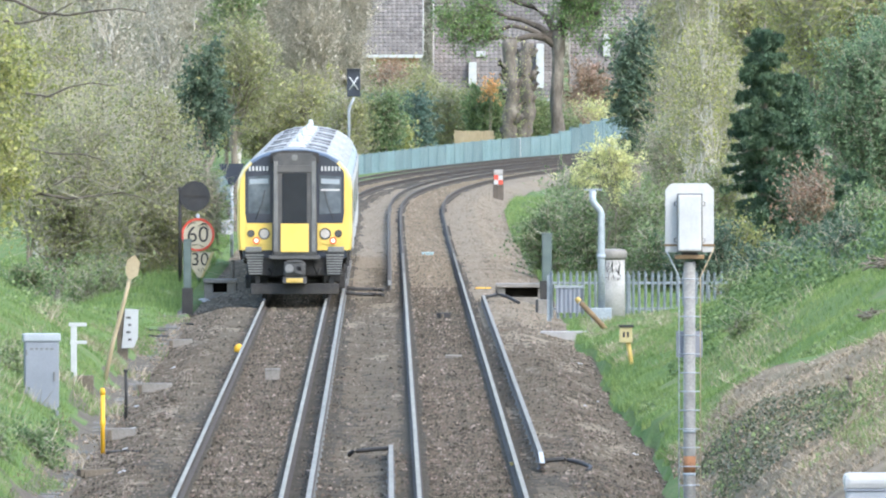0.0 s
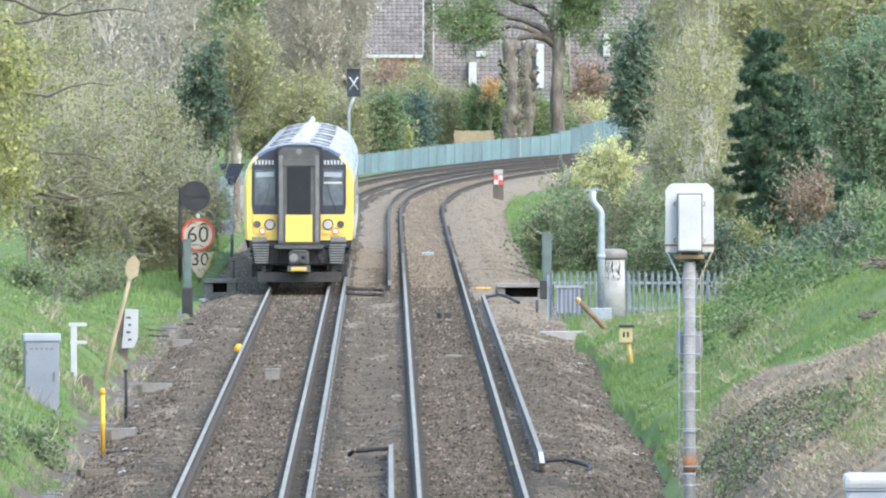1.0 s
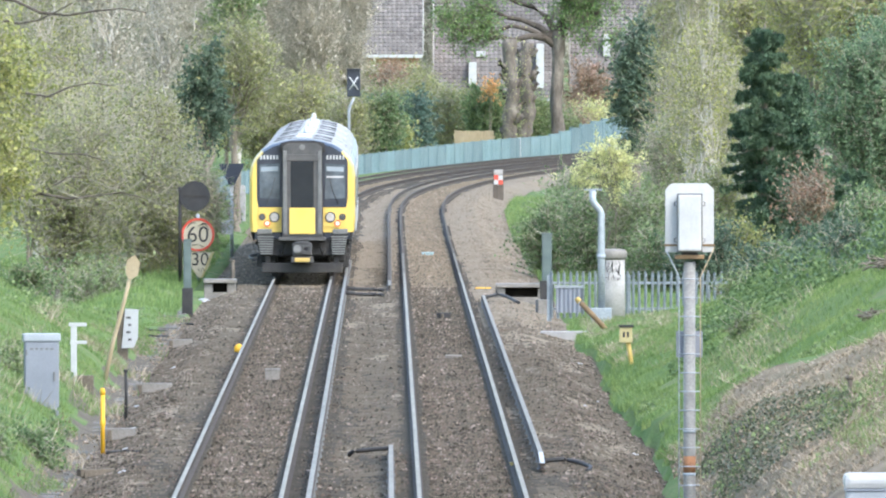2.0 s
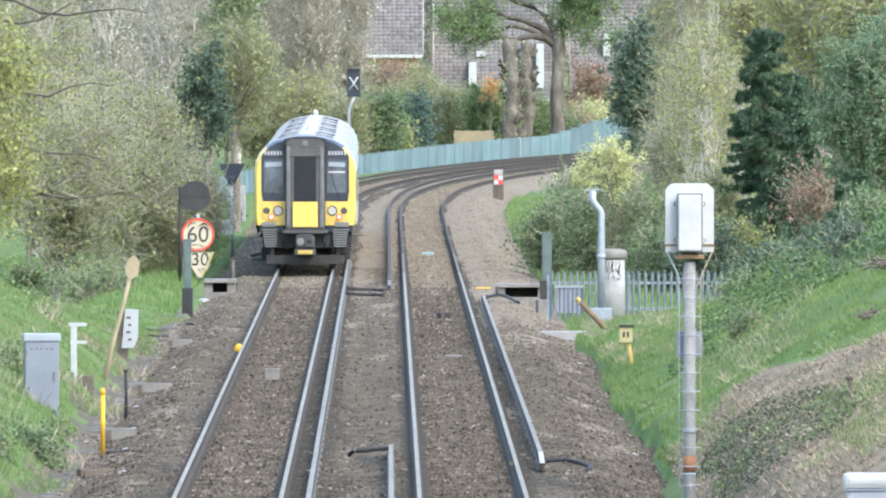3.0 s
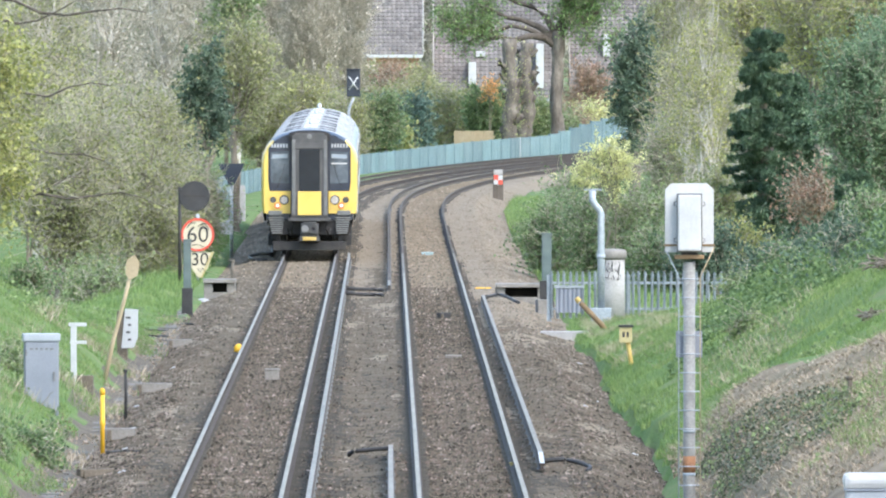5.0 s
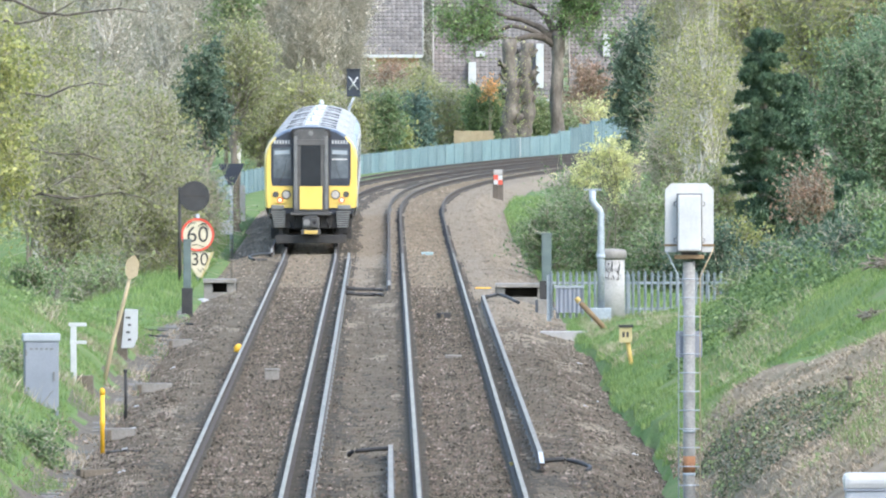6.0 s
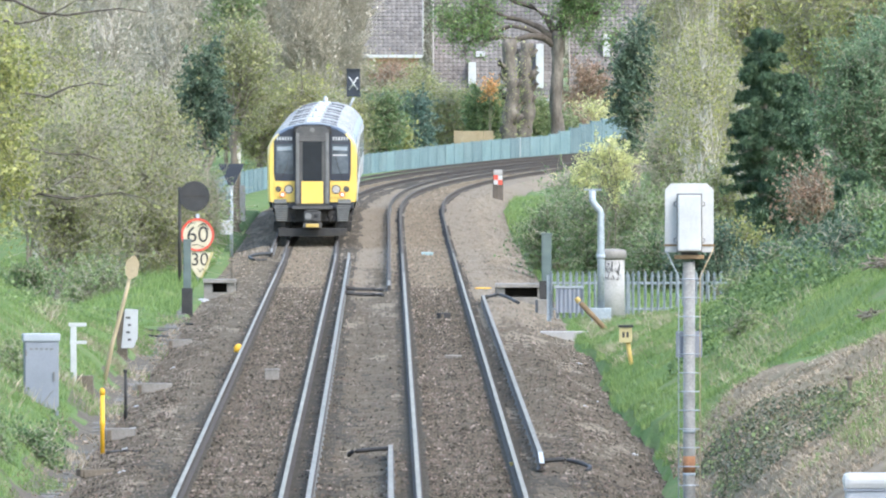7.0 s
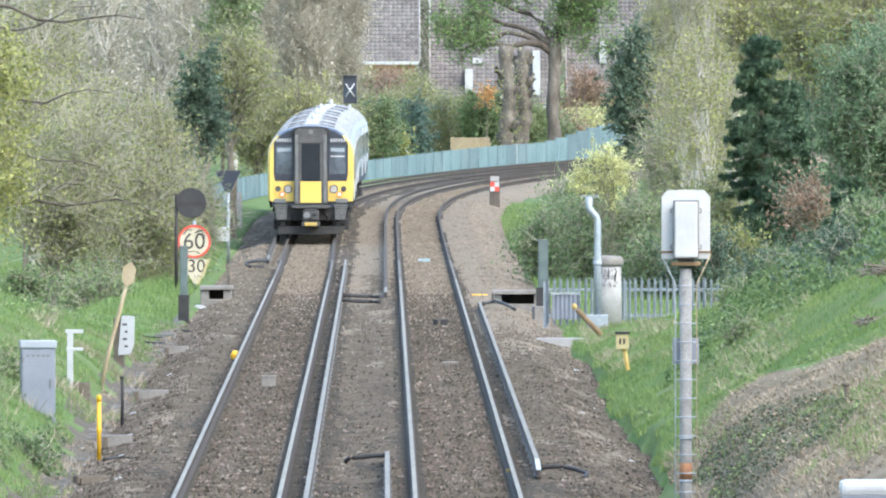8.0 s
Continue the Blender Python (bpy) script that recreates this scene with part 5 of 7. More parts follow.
def great_tree():
    x, y = 5.6, 700
    base = gz(x, y)
    root = empty("spreading_tree", pose(x, y, base - 0.1), "large spreading tree with dark limbs and fresh green crown", "tree")
    h = 6.2 - base
    bm = tube([(0.05 * math.sin(i * 0.35), 0, (h + 0.5) * i / 26) for i in range(27)], [0.36 - 0.1 * i / 26 + (0.05 if i > 21 else 0) - (0.12 if i == 26 else 0) for i in range(27)], 14)
    for v in bm.verts:
        k = 1 + 0.26 * noise.noise((v.co.x * 4, v.co.y * 4, v.co.z * 1.8)) + 0.16 * noise.noise((v.co.x * 9, v.co.y * 9, v.co.z * 6))
        v.co.x, v.co.y = v.co.x * k, v.co.y * k
    limbs = [[(0, 0, h - 0.3), (-0.72, -0.2, h + 0.2), (-1.4, -0.3, h + 0.58), (-2.25, -0.4, h + 0.75), (-2.95, -0.4, h + 0.47), (-3.75, -0.5, h + 0.25), (-4.55, -0.6, h - 0.14)],
             [(0, 0, h), (-0.85, 0.2, h + 0.66), (-1.7, 0.3, h + 1.02), (-2.4, 0.3, h + 1.13), (-3.2, 0.4, h + 1.5), (-4.3, 0.4, h + 1.75)],
             [(-0.6, -0.2, h + 0.15), (-1.3, -0.5, h + 0.25), (-2.1, -0.6, h + 0.05), (-2.9, -0.7, h + 0.2), (-3.5, -0.7, h + 0.05)],
             [(0, 0, h + 0.25), (-0.55, 0.3, h + 1.2), (-1.25, 0.4, h + 1.68), (-2.0, 0.4, h + 1.9), (-3.0, 0.4, h + 2.4)],
             [(0, 0, h + 0.2), (0.65, 0.1, h + 0.95), (1.35, 0.2, h + 1.35), (2.1, 0.2, h + 1.4)],
             [(0, 0, h + 0.4), (0.4, 0.2, h + 1.5), (0.7, 0.2, h + 2.5)]]
    for l in limbs:
        part("limb", tube(l, [0.19, 0.15, 0.12, 0.1, 0.08, 0.06, 0.03][:len(l)], 8), M["bark_dark"], root, "dark bare crooked limb")
    part("trunk", bm, M["bark_mid"], root)
    rng = np.random.default_rng(77)
    C = []
    for i, l in enumerate(limbs):
        for p in (l[1:] if i > 3 else l[-2:]):
            for _ in range(3):
                C.append(np.array(p) + rng.normal(0, 0.4, 3) + np.array([0, 0, 0.4]))
    for _ in range(45):
        C.append(np.array([rng.uniform(-5, 3.6), rng.uniform(-1, 1), h + rng.uniform(2.0, 4.5)]))
    for _ in range(14):
        C.append(np.array([rng.uniform(0.6, 2.9), rng.uniform(-1, 1), h + rng.uniform(-0.2, 1.8)]))
        C.append(np.array([rng.uniform(0.3, 2.4), rng.uniform(-1, 1), h + rng.uniform(0.9, 2.6)]))
        C.append(np.array([rng.uniform(-6.0, -4.0), rng.uniform(-1, 1), h + rng.uniform(0.5, 2.2)]))
    C = np.array(C)
    n = 17000
    i = rng.integers(0, len(C), n)
    V, Q = leaves(C[i] + rng.normal(0, 0.36, (n, 3)), 0.14, 0.09, rng)
    tagged(fast("crown", V, Q, M["leaf_fresh"], root), kind="stuff")
    T = np.repeat(C, 9, 0)
    d = rng.normal(size=T.shape) * 0.4
    V, Q = tubes(np.stack([T - d * 0.5, T, T + d], 1), np.tile([0.02, 0.014, 0.006], (len(T), 1)), 3)
    tagged(fast("branchwork", V, Q, M["bark"], root), kind="stuff")


def blades(name, label, material, X, Y, length, width, seed, lean=0.35):
    rng = np.random.default_rng(seed)
    n = len(X)
    Z = ground_z(X, Y)
    a = rng.uniform(0, 2 * np.pi, n)
    L = length * rng.uniform(0.5, 1.4, n)
    dx, dy = rng.normal(0, lean, n) * L, rng.normal(0, lean, n) * L
    w = width * rng.uniform(0.6, 1.3, n)
    A = np.stack([X - np.cos(a) * w, Y - np.sin(a) * w, Z - 0.06], -1)
    B = np.stack([X + np.cos(a) * w, Y + np.sin(a) * w, Z - 0.06], -1)
    T = np.stack([X + dx, Y + dy, Z + L], -1)
    V = np.stack([A, B, T], 1).reshape(-1, 3)
    ob = fast(name, V, np.arange(3 * n).reshape(n, 3), material, n=3)
    return tagged(ob, label, "grass", kind="stuff")


def undergrowth():
    rng = np.random.default_rng(9)

    def patch(n, u0, u1, y0, y1, test=None):
        Y = rng.uniform(y0, y1, n)
        u = rng.uniform(u0, u1, n)
        xc, _, h = line_at_y(Y)
        if test is not None:
            k = np.array([noise.noise((a * 0.5, b * 0.16, 5)) for a, b in zip(u, Y)])
            keep = test(u, Y, k)
            Y, u, xc = Y[keep], u[keep], xc[keep]
        return xc + u, Y

    green_r = lambda u, Y, k: ((Y > spur_edge(u) + 2 + 4 * k) | ((Y < 205 + 8 * k) & (u > 6.5))) & (k > -0.4) & (u > edge_right(Y) - 0.06) | ((u < 5.6) & (Y > 222 + 10 * k) & (k > -0.3) & (u > edge_right(Y) - 0.06))
    X, Y = patch(240000, 4.7, 12.5, 180, 345, green_r)
    blades("grass_bank", "lush green grass on the cutting slope", M["grass"], X, Y, 0.085, 0.01, 1, 0.5)
    ivy_r = lambda u, Y, k: ((u - 6.1) / 0.85) ** 2 + ((Y - 203) / 13) ** 2 < 0.9 + 1.8 * k
    straw_r = lambda u, Y, k: (Y < spur_edge(u) + 3 + 4 * k) & (u > 4.95 + 0.5 * k) & ~ivy_r(u, Y, k + 0.1)
    X, Y = patch(90000, 4.8, 10.5, 178, 240, lambda u, Y, k: straw_r(u, Y, k) & (rng.random(len(u)) < 0.7 + 0.9 * k))
    blades("dry_stems", "dry straw-coloured dead stems on the slope", M["straw"], X, Y, 0.06, 0.009, 2, 1.6)
    X, Y = patch(2600, 5.0, 10.0, 180, 236, lambda u, Y, k: straw_r(u, Y, k) & (k > -0.1))
    blades("dry_stalks", "long pale fallen stalks on the slope", M["straw"], X, Y, 0.09, 0.009, 16, 3.0)
    X, Y = patch(9000, 5.0, 9.5, 236, 300, lambda u, Y, k: (k > 0.22) & (u > 5.6))
    blades("dry_stems", "dry stalks among the grass of the hollow", M["straw"], X, Y, 0.2, 0.009, 14, 1.0)
    X, Y = patch(9000, 5.05, 7.0, 285, 338, lambda u, Y, k: k > 0.05)
    blades("dry_stems", "dry brown stalks below the grey fence", M["straw"], X, Y, 0.12, 0.01, 17, 1.0)
    X, Y = patch(180000, -13, -4.35, 200, 345, lambda u, Y, k: (k > -0.65) & (u < -4.72 + 0.6 * k))
    blades("grass_bank", "lush green grass on the low bank", M["grass"], X, Y, 0.085, 0.01, 3, 0.5)
    X, Y = patch(3500, -4.8, -3.9, 205, 340, lambda u, Y, k: k > 0.22)
    blades("grass_tufts", "green tufts growing through the cess", M["grass"], X, Y, 0.12, 0.012, 13)
    X, Y = patch(5000, -6.2, -4.7, 262, 300, lambda u, Y, k: (k > -0.1) & (np.abs(u + 5.2) < 0.5))
    blades("dry_stems", "dry brown stalks on a bare patch of the bank", M["straw"], X, Y, 0.16, 0.01, 15, 1.0)
    X, Y = patch(60000, -12, -4.6, 345, 470)
    blades("grass_verge", "bright green grass beside the cess", M["grass"], X, Y, 0.16, 0.014, 4)
    X, Y = patch(30000, 4.6, 9, 345, 560)
    blades("grass_verge", "bright green grass beside the ballast", M["grass"], X, Y, 0.16, 0.014, 5)
    X, Y = patch(6000, -6.5, -4.3, 225, 300, lambda u, Y, k: k > 0.1)
    blades("dry_stems", "dry brown stems at the foot of the bank", M["straw"], X, Y, 0.22, 0.01, 6, 0.8)
    # trailing ivy low on the slope, leafy weeds higher up
    def mats(name, label, leaf, n, u0, u1, y0, y1, test, size, up):
        X, Y = patch(n, u0, u1, y0, y1, test)
        lump = np.array([0.75 + 0.9 * noise.noise((a * 0.9, b * 0.35, 2)) for a, b in zip(X, Y)])
        C = np.stack([X, Y, ground_z(X, Y) + rng.uniform(0, up, len(X)) * lump], -1)
        V, Q = leaves(C, size, size * 0.8, rng)
        tagged(fast(name, V, Q, M[leaf]), label, "plants", kind="stuff")
    mats("ivy_patch", "trailing dark ivy on the slope", "ivy", 45000, 4.9, 8.0, 176, 228, lambda u, Y, k: ivy_r(u, Y, k) & (u > 5.0) & (rng.random(len(u)) < 0.7 + 1.2 * k), 0.05, 0.09)
    mats("weeds", "tall green nettles and weeds along the top of the bank", "leaf_weed", 42000, 5.0, 12, 262, 342, lambda u, Y, k: (k > -0.15) & (u > 5.6 + 0.055 * (Y - 262)), 0.09, 0.36)
    mats("weeds", "dark bramble patches along the top of the bank", "leaf_dark", 16000, 5.4, 12, 262, 342, lambda u, Y, k: (k > 0.2) & (u > 5.6 + 0.055 * (Y - 262)), 0.09, 0.5)
    X, Y = patch(9000, 5.2, 10, 182, 245, lambda u, Y, k: (k > 0.05) & (k < 0.3))
    blades("grass_tufts", "thin green grass tufts among the dry stems", M["grass"], X, Y, 0.13, 0.01, 12)
    mats("leaf_litter", "dead brown leaves and cut stalks on the slope", "leaf_litter", 42000, 4.9, 10.5, 178, 240, lambda u, Y, k: (Y < spur_edge(u) + 4 * k) & (rng.random(len(u)) < 0.75 + 0.6 * k), 0.05, 0.07)
    mats("leaf_litter", "dead leaves and rubbish along the cess", "leaf_litter", 6000, -5.0, -3.9, 200, 345, lambda u, Y, k: k > -0.1, 0.05, 0.05)
    mats("weeds", "scattered low green weeds among dry stems", "leaf_mid", 9000, 5.0, 10, 185, 262, lambda u, Y, k: k > 0.2, 0.07, 0.16)
    mats("weeds", "green weeds on the low bank", "leaf_mid", 16000, -12, -5.2, 205, 340, lambda u, Y, k: k > 0.18, 0.08, 0.3)


planting()
undergrowth()


# ---- lineside things ----
def grounded(x, y, dz=0.0):
    """height of ballast or ground at x, y"""
    xc, zc, h = line_at_y(np.array([float(y)]))
    u = (x - xc[0]) * math.cos(h[0])
    if -4.55 < u < 5.05:
        e = max(0.0, -u - 3.4, u - 3.6)
        return zc[0] - 0.17 - min(e, 0.6) * 0.3 - max(0, e - 0.6) * 0.25 + dz
    return gz(x, y) + dz


def stand(name, x, y, label, category, group="", turn=0.0, sink=0.03):
    return empty(name, pose(x, y, grounded(x, y) - sink, 0, 0, turn), label, category, group)


def grey_cabinet(x, y):
    r = stand("equipment_cabinet", x, y, "blue-grey steel lineside cabinet with pale lid on the bank", "cabinet", turn=4, sink=0.22)
    b = part("body", boxes((-0.29, 0.29, -0.22, 0.22, 0, 1.3), bevel=0.012), M["grey_cabinet"], r)
    part("lid", boxes((-0.315, 0.315, -0.25, 0.25, 1.29, 1.42), bevel=0.025), M["pale_grey"], r, "pale grey sloping lid")
    d = part("door", boxes((-0.265, 0.265, -0.237, -0.221, 0.1, 1.26), bevel=0.006), M["grey_cabinet"], r)
    part("handle", boxes((0.19, 0.22, -0.262, -0.236, 0.62, 0.78), bevel=0.006), M["steel"], d)
    for k in range(5):
        part("vent_slot", boxes((-0.2 + k * 0.085, -0.15 + k * 0.085, -0.242, -0.2365, 1.15, 1.18)), M["steel"], d)
    for z in (0.25, 1.05):
        part("hinge", boxes((-0.275, -0.25, -0.25, -0.22, z, z + 0.1), bevel=0.004), M["steel"], d)


def white_marker(x, y):
    r = stand("marker_post", x, y, "white painted marker post with two short arms", "post", sink=0.1)
    part("upright", boxes((-0.055, 0.055, -0.04, 0.04, 0, 1.12), bevel=0.01), M["white"], r)
    part("arm", boxes((-0.09, 0.24, -0.045, -0.02, 1.06, 1.13), bevel=0.006), M["white"], r)
    part("arm", boxes((-0.07, 0.24, -0.045, -0.02, 0.74, 0.8), bevel=0.006), M["white"], r)
    part("base", boxes((-0.1, 0.36, 0.06, 0.3, -0.2, 0.16), bevel=0.02), M["wood_old"], r, "weathered brown timber base")


def paddle_sign(x, y):
    r = stand("paddle_sign", x, y, "leaning wooden pole with a faded diamond board", "sign", sink=0.05)
    part("pole", tube([(-0.06, 0, -0.3), (0.16, 0, 0.75), (0.38, 0, 1.55), (0.5, 0, 2.05)], [0.045, 0.042, 0.038, 0.035], 8), M["wood_pale"], r)
    part("board", plate([(0.48, 1.93), (0.64, 2.03), (0.67, 2.28), (0.58, 2.42), (0.42, 2.3), (0.4, 2.06)], -0.06, -0.03, 0.005), M["wood_pale"], r, "faded straw-coloured diamond board")


def plate_sign(x, y):
    r = stand("plate_sign", x, y, "white upright plate with illegible black lettering on timber post", "sign", turn=-6, sink=-0.06)
    part("post", boxes((-0.16, 0.06, 0.02, 0.16, -0.3, 0.95), bevel=0.015), M["wood_old"], r, "dark old timber post")
    p = part("plate", plate([(-0.06, 0.18), (0.2, 0.2), (0.28, 0.4), (0.29, 0.98), (0.02, 1.0)], -0.03, 0.0, 0.005), M["white"], r)
    for k, (w, s) in enumerate(((0.07, 1), (0.09, -1), (0.06, 1), (0.1, -1))):
        part("writing_bar", boxes((0.1 - w / 2 + 0.015 * s, 0.1 + w / 2 + 0.015 * s, -0.036, -0.031, 0.34 + k * 0.15, 0.385 + k * 0.15)), M["gangway"], p)


def yellow_post(x, y):
    r = stand("yellow_post", x, y, "bright yellow plastic post at the edge of the cess", "post")
    part("shaft", tube([(0, 0, 0), (0, 0, 0.5), (0, 0, 0.52), (0, 0, 0.58), (0, 0, 0.6), (0, 0, 1.02)], [0.036, 0.036, 0.046, 0.046, 0.036, 0.036], 12), M["yellow_post"], r)
    part("cap", tube([(0, 0, 1.01), (0, 0, 1.09), (0, 0, 1.12)], [0.044, 0.044, 0.02], 12), M["yellow_post"], r)


def thin_post(x, y, h, m="rust", w=0.03):
    r = stand("steel_stake", x, y, "thin dark rusty steel stake in the ballast", "post")
    part("stake", tube([(0, 0, 0), (0.01, 0, h * 0.5), (0, 0, h)], [w, w * 0.95, w * 0.9], 8), M[m], r)
    part("cap", tube([(0, 0, h - 0.04), (0, 0, h + 0.01)], [w * 1.3, w * 1.2], 8), M[m], r)


def plank(x, y, w, label="old timber cable crossing board across the cess", d=0.28, h=0.16, turn=0.0, m="wood_old"):
    r = stand("timber_board", x, y, label, "board", "timber boards", turn=turn, sink=0.02)
    part("board", boxes((-w / 2, w / 2, -d / 2, d / 2, 0.02, h), bevel=0.015), M[m], r)
    part("cleat", boxes((-w / 2 + 0.05, -w / 2 + 0.13, -d / 2 - 0.03, d / 2 + 0.03, 0, h - 0.03), bevel=0.01), M["wood_old"], r)


def cable_trough():
    r = empty("cable_trough", pose(0, 0, 0), "line of concrete cable trough lids along the cess", "cable trough", kind="structure")
    V, Fs = sweep([(-0.17, -0.6), (0.17, -0.6), (0.17, -0.37), (-0.17, -0.37)], 205, 362, -4.5)
    raw("channel", V, Fs, M["concrete"], r)
    bm = boxes((-0.15, 0.15, -0.44, 0.44, 0, 0.055), bevel=0.012)
    me = bpy.data.meshes.new("lid")
    bm.to_mesh(me)
    bm.free()
    me.materials.append(M["concrete_dirty"])
    rng = random.Random(2)
    for i in range(172):
        s = 205.5 + i * 0.91
        if rng.random() < 0.3:
            continue
        p, h = on_line(s, -4.5, -0.385)
        o = new("lid", me)
        o.parent = r
        o.matrix_basis = pose(p.x + rng.uniform(-0.02, 0.02), p.y, p.z + rng.uniform(-0.02, 0.025), rng.uniform(-1, 1), rng.uniform(-4, 4), rng.uniform(-5, 5))


def yellow_dome(x, y):
    r = stand("yellow_marker", x, y, "round yellow marker dome beside the rail", "marker")
    part("dome", tube([(0, 0, 0.02), (0, 0, 0.06), (0, 0, 0.13), (0, 0, 0.19), (0, 0, 0.215)], [0.075, 0.1, 0.1, 0.06, 0.015], 16), M["yellow_post"], r)
    part("foot", tube([(0, 0, -0.04), (0, 0, 0.03)], [0.05, 0.05], 10), M["rubber"], r)


def track_box(x, y, m, w, d, h, label):
    r = stand("track_box", x, y, label, "track equipment", sink=0.0)
    part("box", boxes((-w / 2, w / 2, -d / 2, d / 2, 0, h), bevel=0.012), M[m], r)
    part("lid", boxes((-w / 2 - 0.012, w / 2 + 0.012, -d / 2 - 0.012, d / 2 + 0.012, h - 0.02, h + 0.012), bevel=0.006), M[m], r)


def speed_sign(x, y):
    r = stand("speed_sign", x, y, "round speed limit sign over a triangular board, with graffiti", "sign", sink=0.14)
    part("post", tube([(0, 0, 0), (0, 0, 2.0)], 0.045, 10), M["galv"], r)
    f = part("round_board", disc(0.45, -0.07, -0.045, 0, 1.43, 40), M["cream"], r, "cream board with red rim")
    part("rim", ring(0.395, 0.455, -0.085, -0.045, 0, 1.43, 40), M["red_paint"], f)
    lettering("60", 0.62, M["black_paint"], pose(0, -0.073, 1.42, 90, 0, 0), f)
    for k, (a, b, c, d) in enumerate(((-0.3, 1.62, -0.05, 1.74), (0.02, 1.66, 0.24, 1.72), (-0.16, 1.14, 0.16, 1.1), (0.1, 1.7, 0.3, 1.56))):
        part("scrawl", tube([(a, -0.076, b), ((a + c) / 2, -0.076, max(b, d) + 0.03), (c, -0.076, d)], 0.012, 5), M["black_paint"], f)
    g = part("triangle_board", plate([(-0.3, 0.94), (0.42, 0.94), (0.28, 0.52), (0.1, 0.26), (0.0, 0.26), (-0.16, 0.52)], -0.07, -0.045, 0.006), M["cream"], r, "triangular lower speed board with orange edge")
    part("rim", plate([(0.37, 0.955), (0.45, 0.955), (0.13, 0.25), (0.08, 0.25)], -0.078, -0.066), M["yellow_faded"], g)
    lettering("30", 0.5, M["black_paint"], pose(0.06, -0.073, 0.74, 90, 0, 0), g)
    part("scrawl", tube([(0, -0.076, 0.5), (0.08, -0.076, 0.4), (0.12, -0.076, 0.52), (0.2, -0.076, 0.44)], 0.012, 5), M["black_paint"], g)


def narrow_cabinet(x, y, w, h, label, d=0.22):
    r = stand("slim_cabinet", x, y, label, "cabinet", "slim green cabinets", sink=0.1)
    part("plinth", boxes((-w * 0.7, w * 0.7, -d * 0.6, d * 0.6, 0, h * 0.42), bevel=0.02), M["gear"], r, "dark plinth")
    b = part("body", boxes((-w / 2, w / 2, -d / 2, d / 2, h * 0.4, h), bevel=0.015), M["green_metal"], r)
    part("cap", boxes((-w / 2 - 0.015, w / 2 + 0.015, -d / 2 - 0.02, d / 2 + 0.02, h - 0.01, h + 0.03), bevel=0.01), M["green_metal"], r)
    part("door_edge", boxes((-w / 2 + 0.02, w / 2 - 0.02, -d / 2 - 0.012, -d / 2 - 0.001, h * 0.43, h - 0.05), bevel=0.004), M["green_metal"], b)


def trough_bridge(x, y, w, label):
    r = stand("concrete_chamber", x, y, label, "concrete chamber", "cable chambers", sink=0.05)
    part("slab", boxes((-w / 2, w / 2, -0.55, 0.5, 0.4, 0.5), bevel=0.02), M["concrete"], r)
    for sx in (-1, 1):
        part("leg", boxes((sx * (w / 2 - 0.13) - 0.11, sx * (w / 2 - 0.13) + 0.11, -0.45, 0.45, -0.1, 0.4), bevel=0.02), M["concrete"], r)
    part("front_wall", boxes((-w / 2 + 0.24, w / 2 - 0.24, -0.45, -0.33, -0.1, 0.16), bevel=0.02), M["concrete"], r)
    part("kerb", boxes((-w / 2 + 0.02, w / 2 + 0.2, -0.62, -0.47, -0.1, 0.06), bevel=0.02), M["concrete"], r)
    part("back_wall", boxes((-w / 2, w / 2, 0.4, 0.49, -0.1, 0.4)), M["gear"], r)


def block(x, y, w, d, h, m, label, turn=0.0):
    r = stand("concrete_block", x, y, label, "block", turn=turn, sink=0.05)
    part("block", boxes((-w / 2, w / 2, -d / 2, d / 2, 0, h), bevel=0.025), M[m], r)
    part("chip", boxes((w / 2 - 0.02, w / 2 + 0.09, -d / 2, 0, 0, h * 0.45), bevel=0.015), M[m], r)


def triangle_sign(x, y, top):
    r = stand("triangle_sign", x, y, "dark inverted triangle sign on a grey pole", "sign")
    t = top - grounded(x, y)
    part("pole", tube([(0, 0, 0), (0, 0, t - 0.3)], 0.055, 10), M["galv"], r)
    b = part("board", plate([(-0.4, t), (0.4, t), (0.13, t - 0.56), (0.1, t - 0.66), (-0.1, t - 0.66), (-0.13, t - 0.56)], -0.1, -0.06, 0.008), M["navy"], r)
    part("stiffener", boxes((-0.36, 0.36, -0.06, -0.03, t - 0.18, t - 0.13)), M["galv"], b)
    part("notice", boxes((-0.34, 0.04, -0.09, -0.06, 0.75, 1.2), bevel=0.005), M["white"], r, "small white notice plate")


def round_back_sign(x, y, z):
    r = stand("round_sign", x, y, "black back of a round sign half hidden by twigs", "sign")
    h = z - grounded(x, y)
    part("post", tube([(-0.4, 0, 0), (-0.4, 0, h + 0.25)], 0.045, 10), M["gear"], r)
    part("arm", boxes((-0.42, 0.2, -0.05, -0.01, h + 0.1, h + 0.16)), M["gear"], r)
    b = part("board", disc(0.41, -0.08, -0.05, 0, h, 36, 0.006), M["black_paint"], r)
    part("bracket", boxes((-0.3, 0.3, -0.1, -0.08, h - 0.02, h + 0.02)), M["gear"], b)


def concrete_post(x, y, w, h, label):
    r = stand("concrete_post", x, y, label, "post")
    part("shaft", boxes((-w / 2, w / 2, -w / 2, w / 2, -0.1, h), bevel=0.03), M["concrete_pale"], r)
    part("head", boxes((-w / 2 + 0.03, w / 2 - 0.03, -w / 2 + 0.03, w / 2 - 0.03, h, h + 0.05), bevel=0.02), M["concrete_pale"], r)


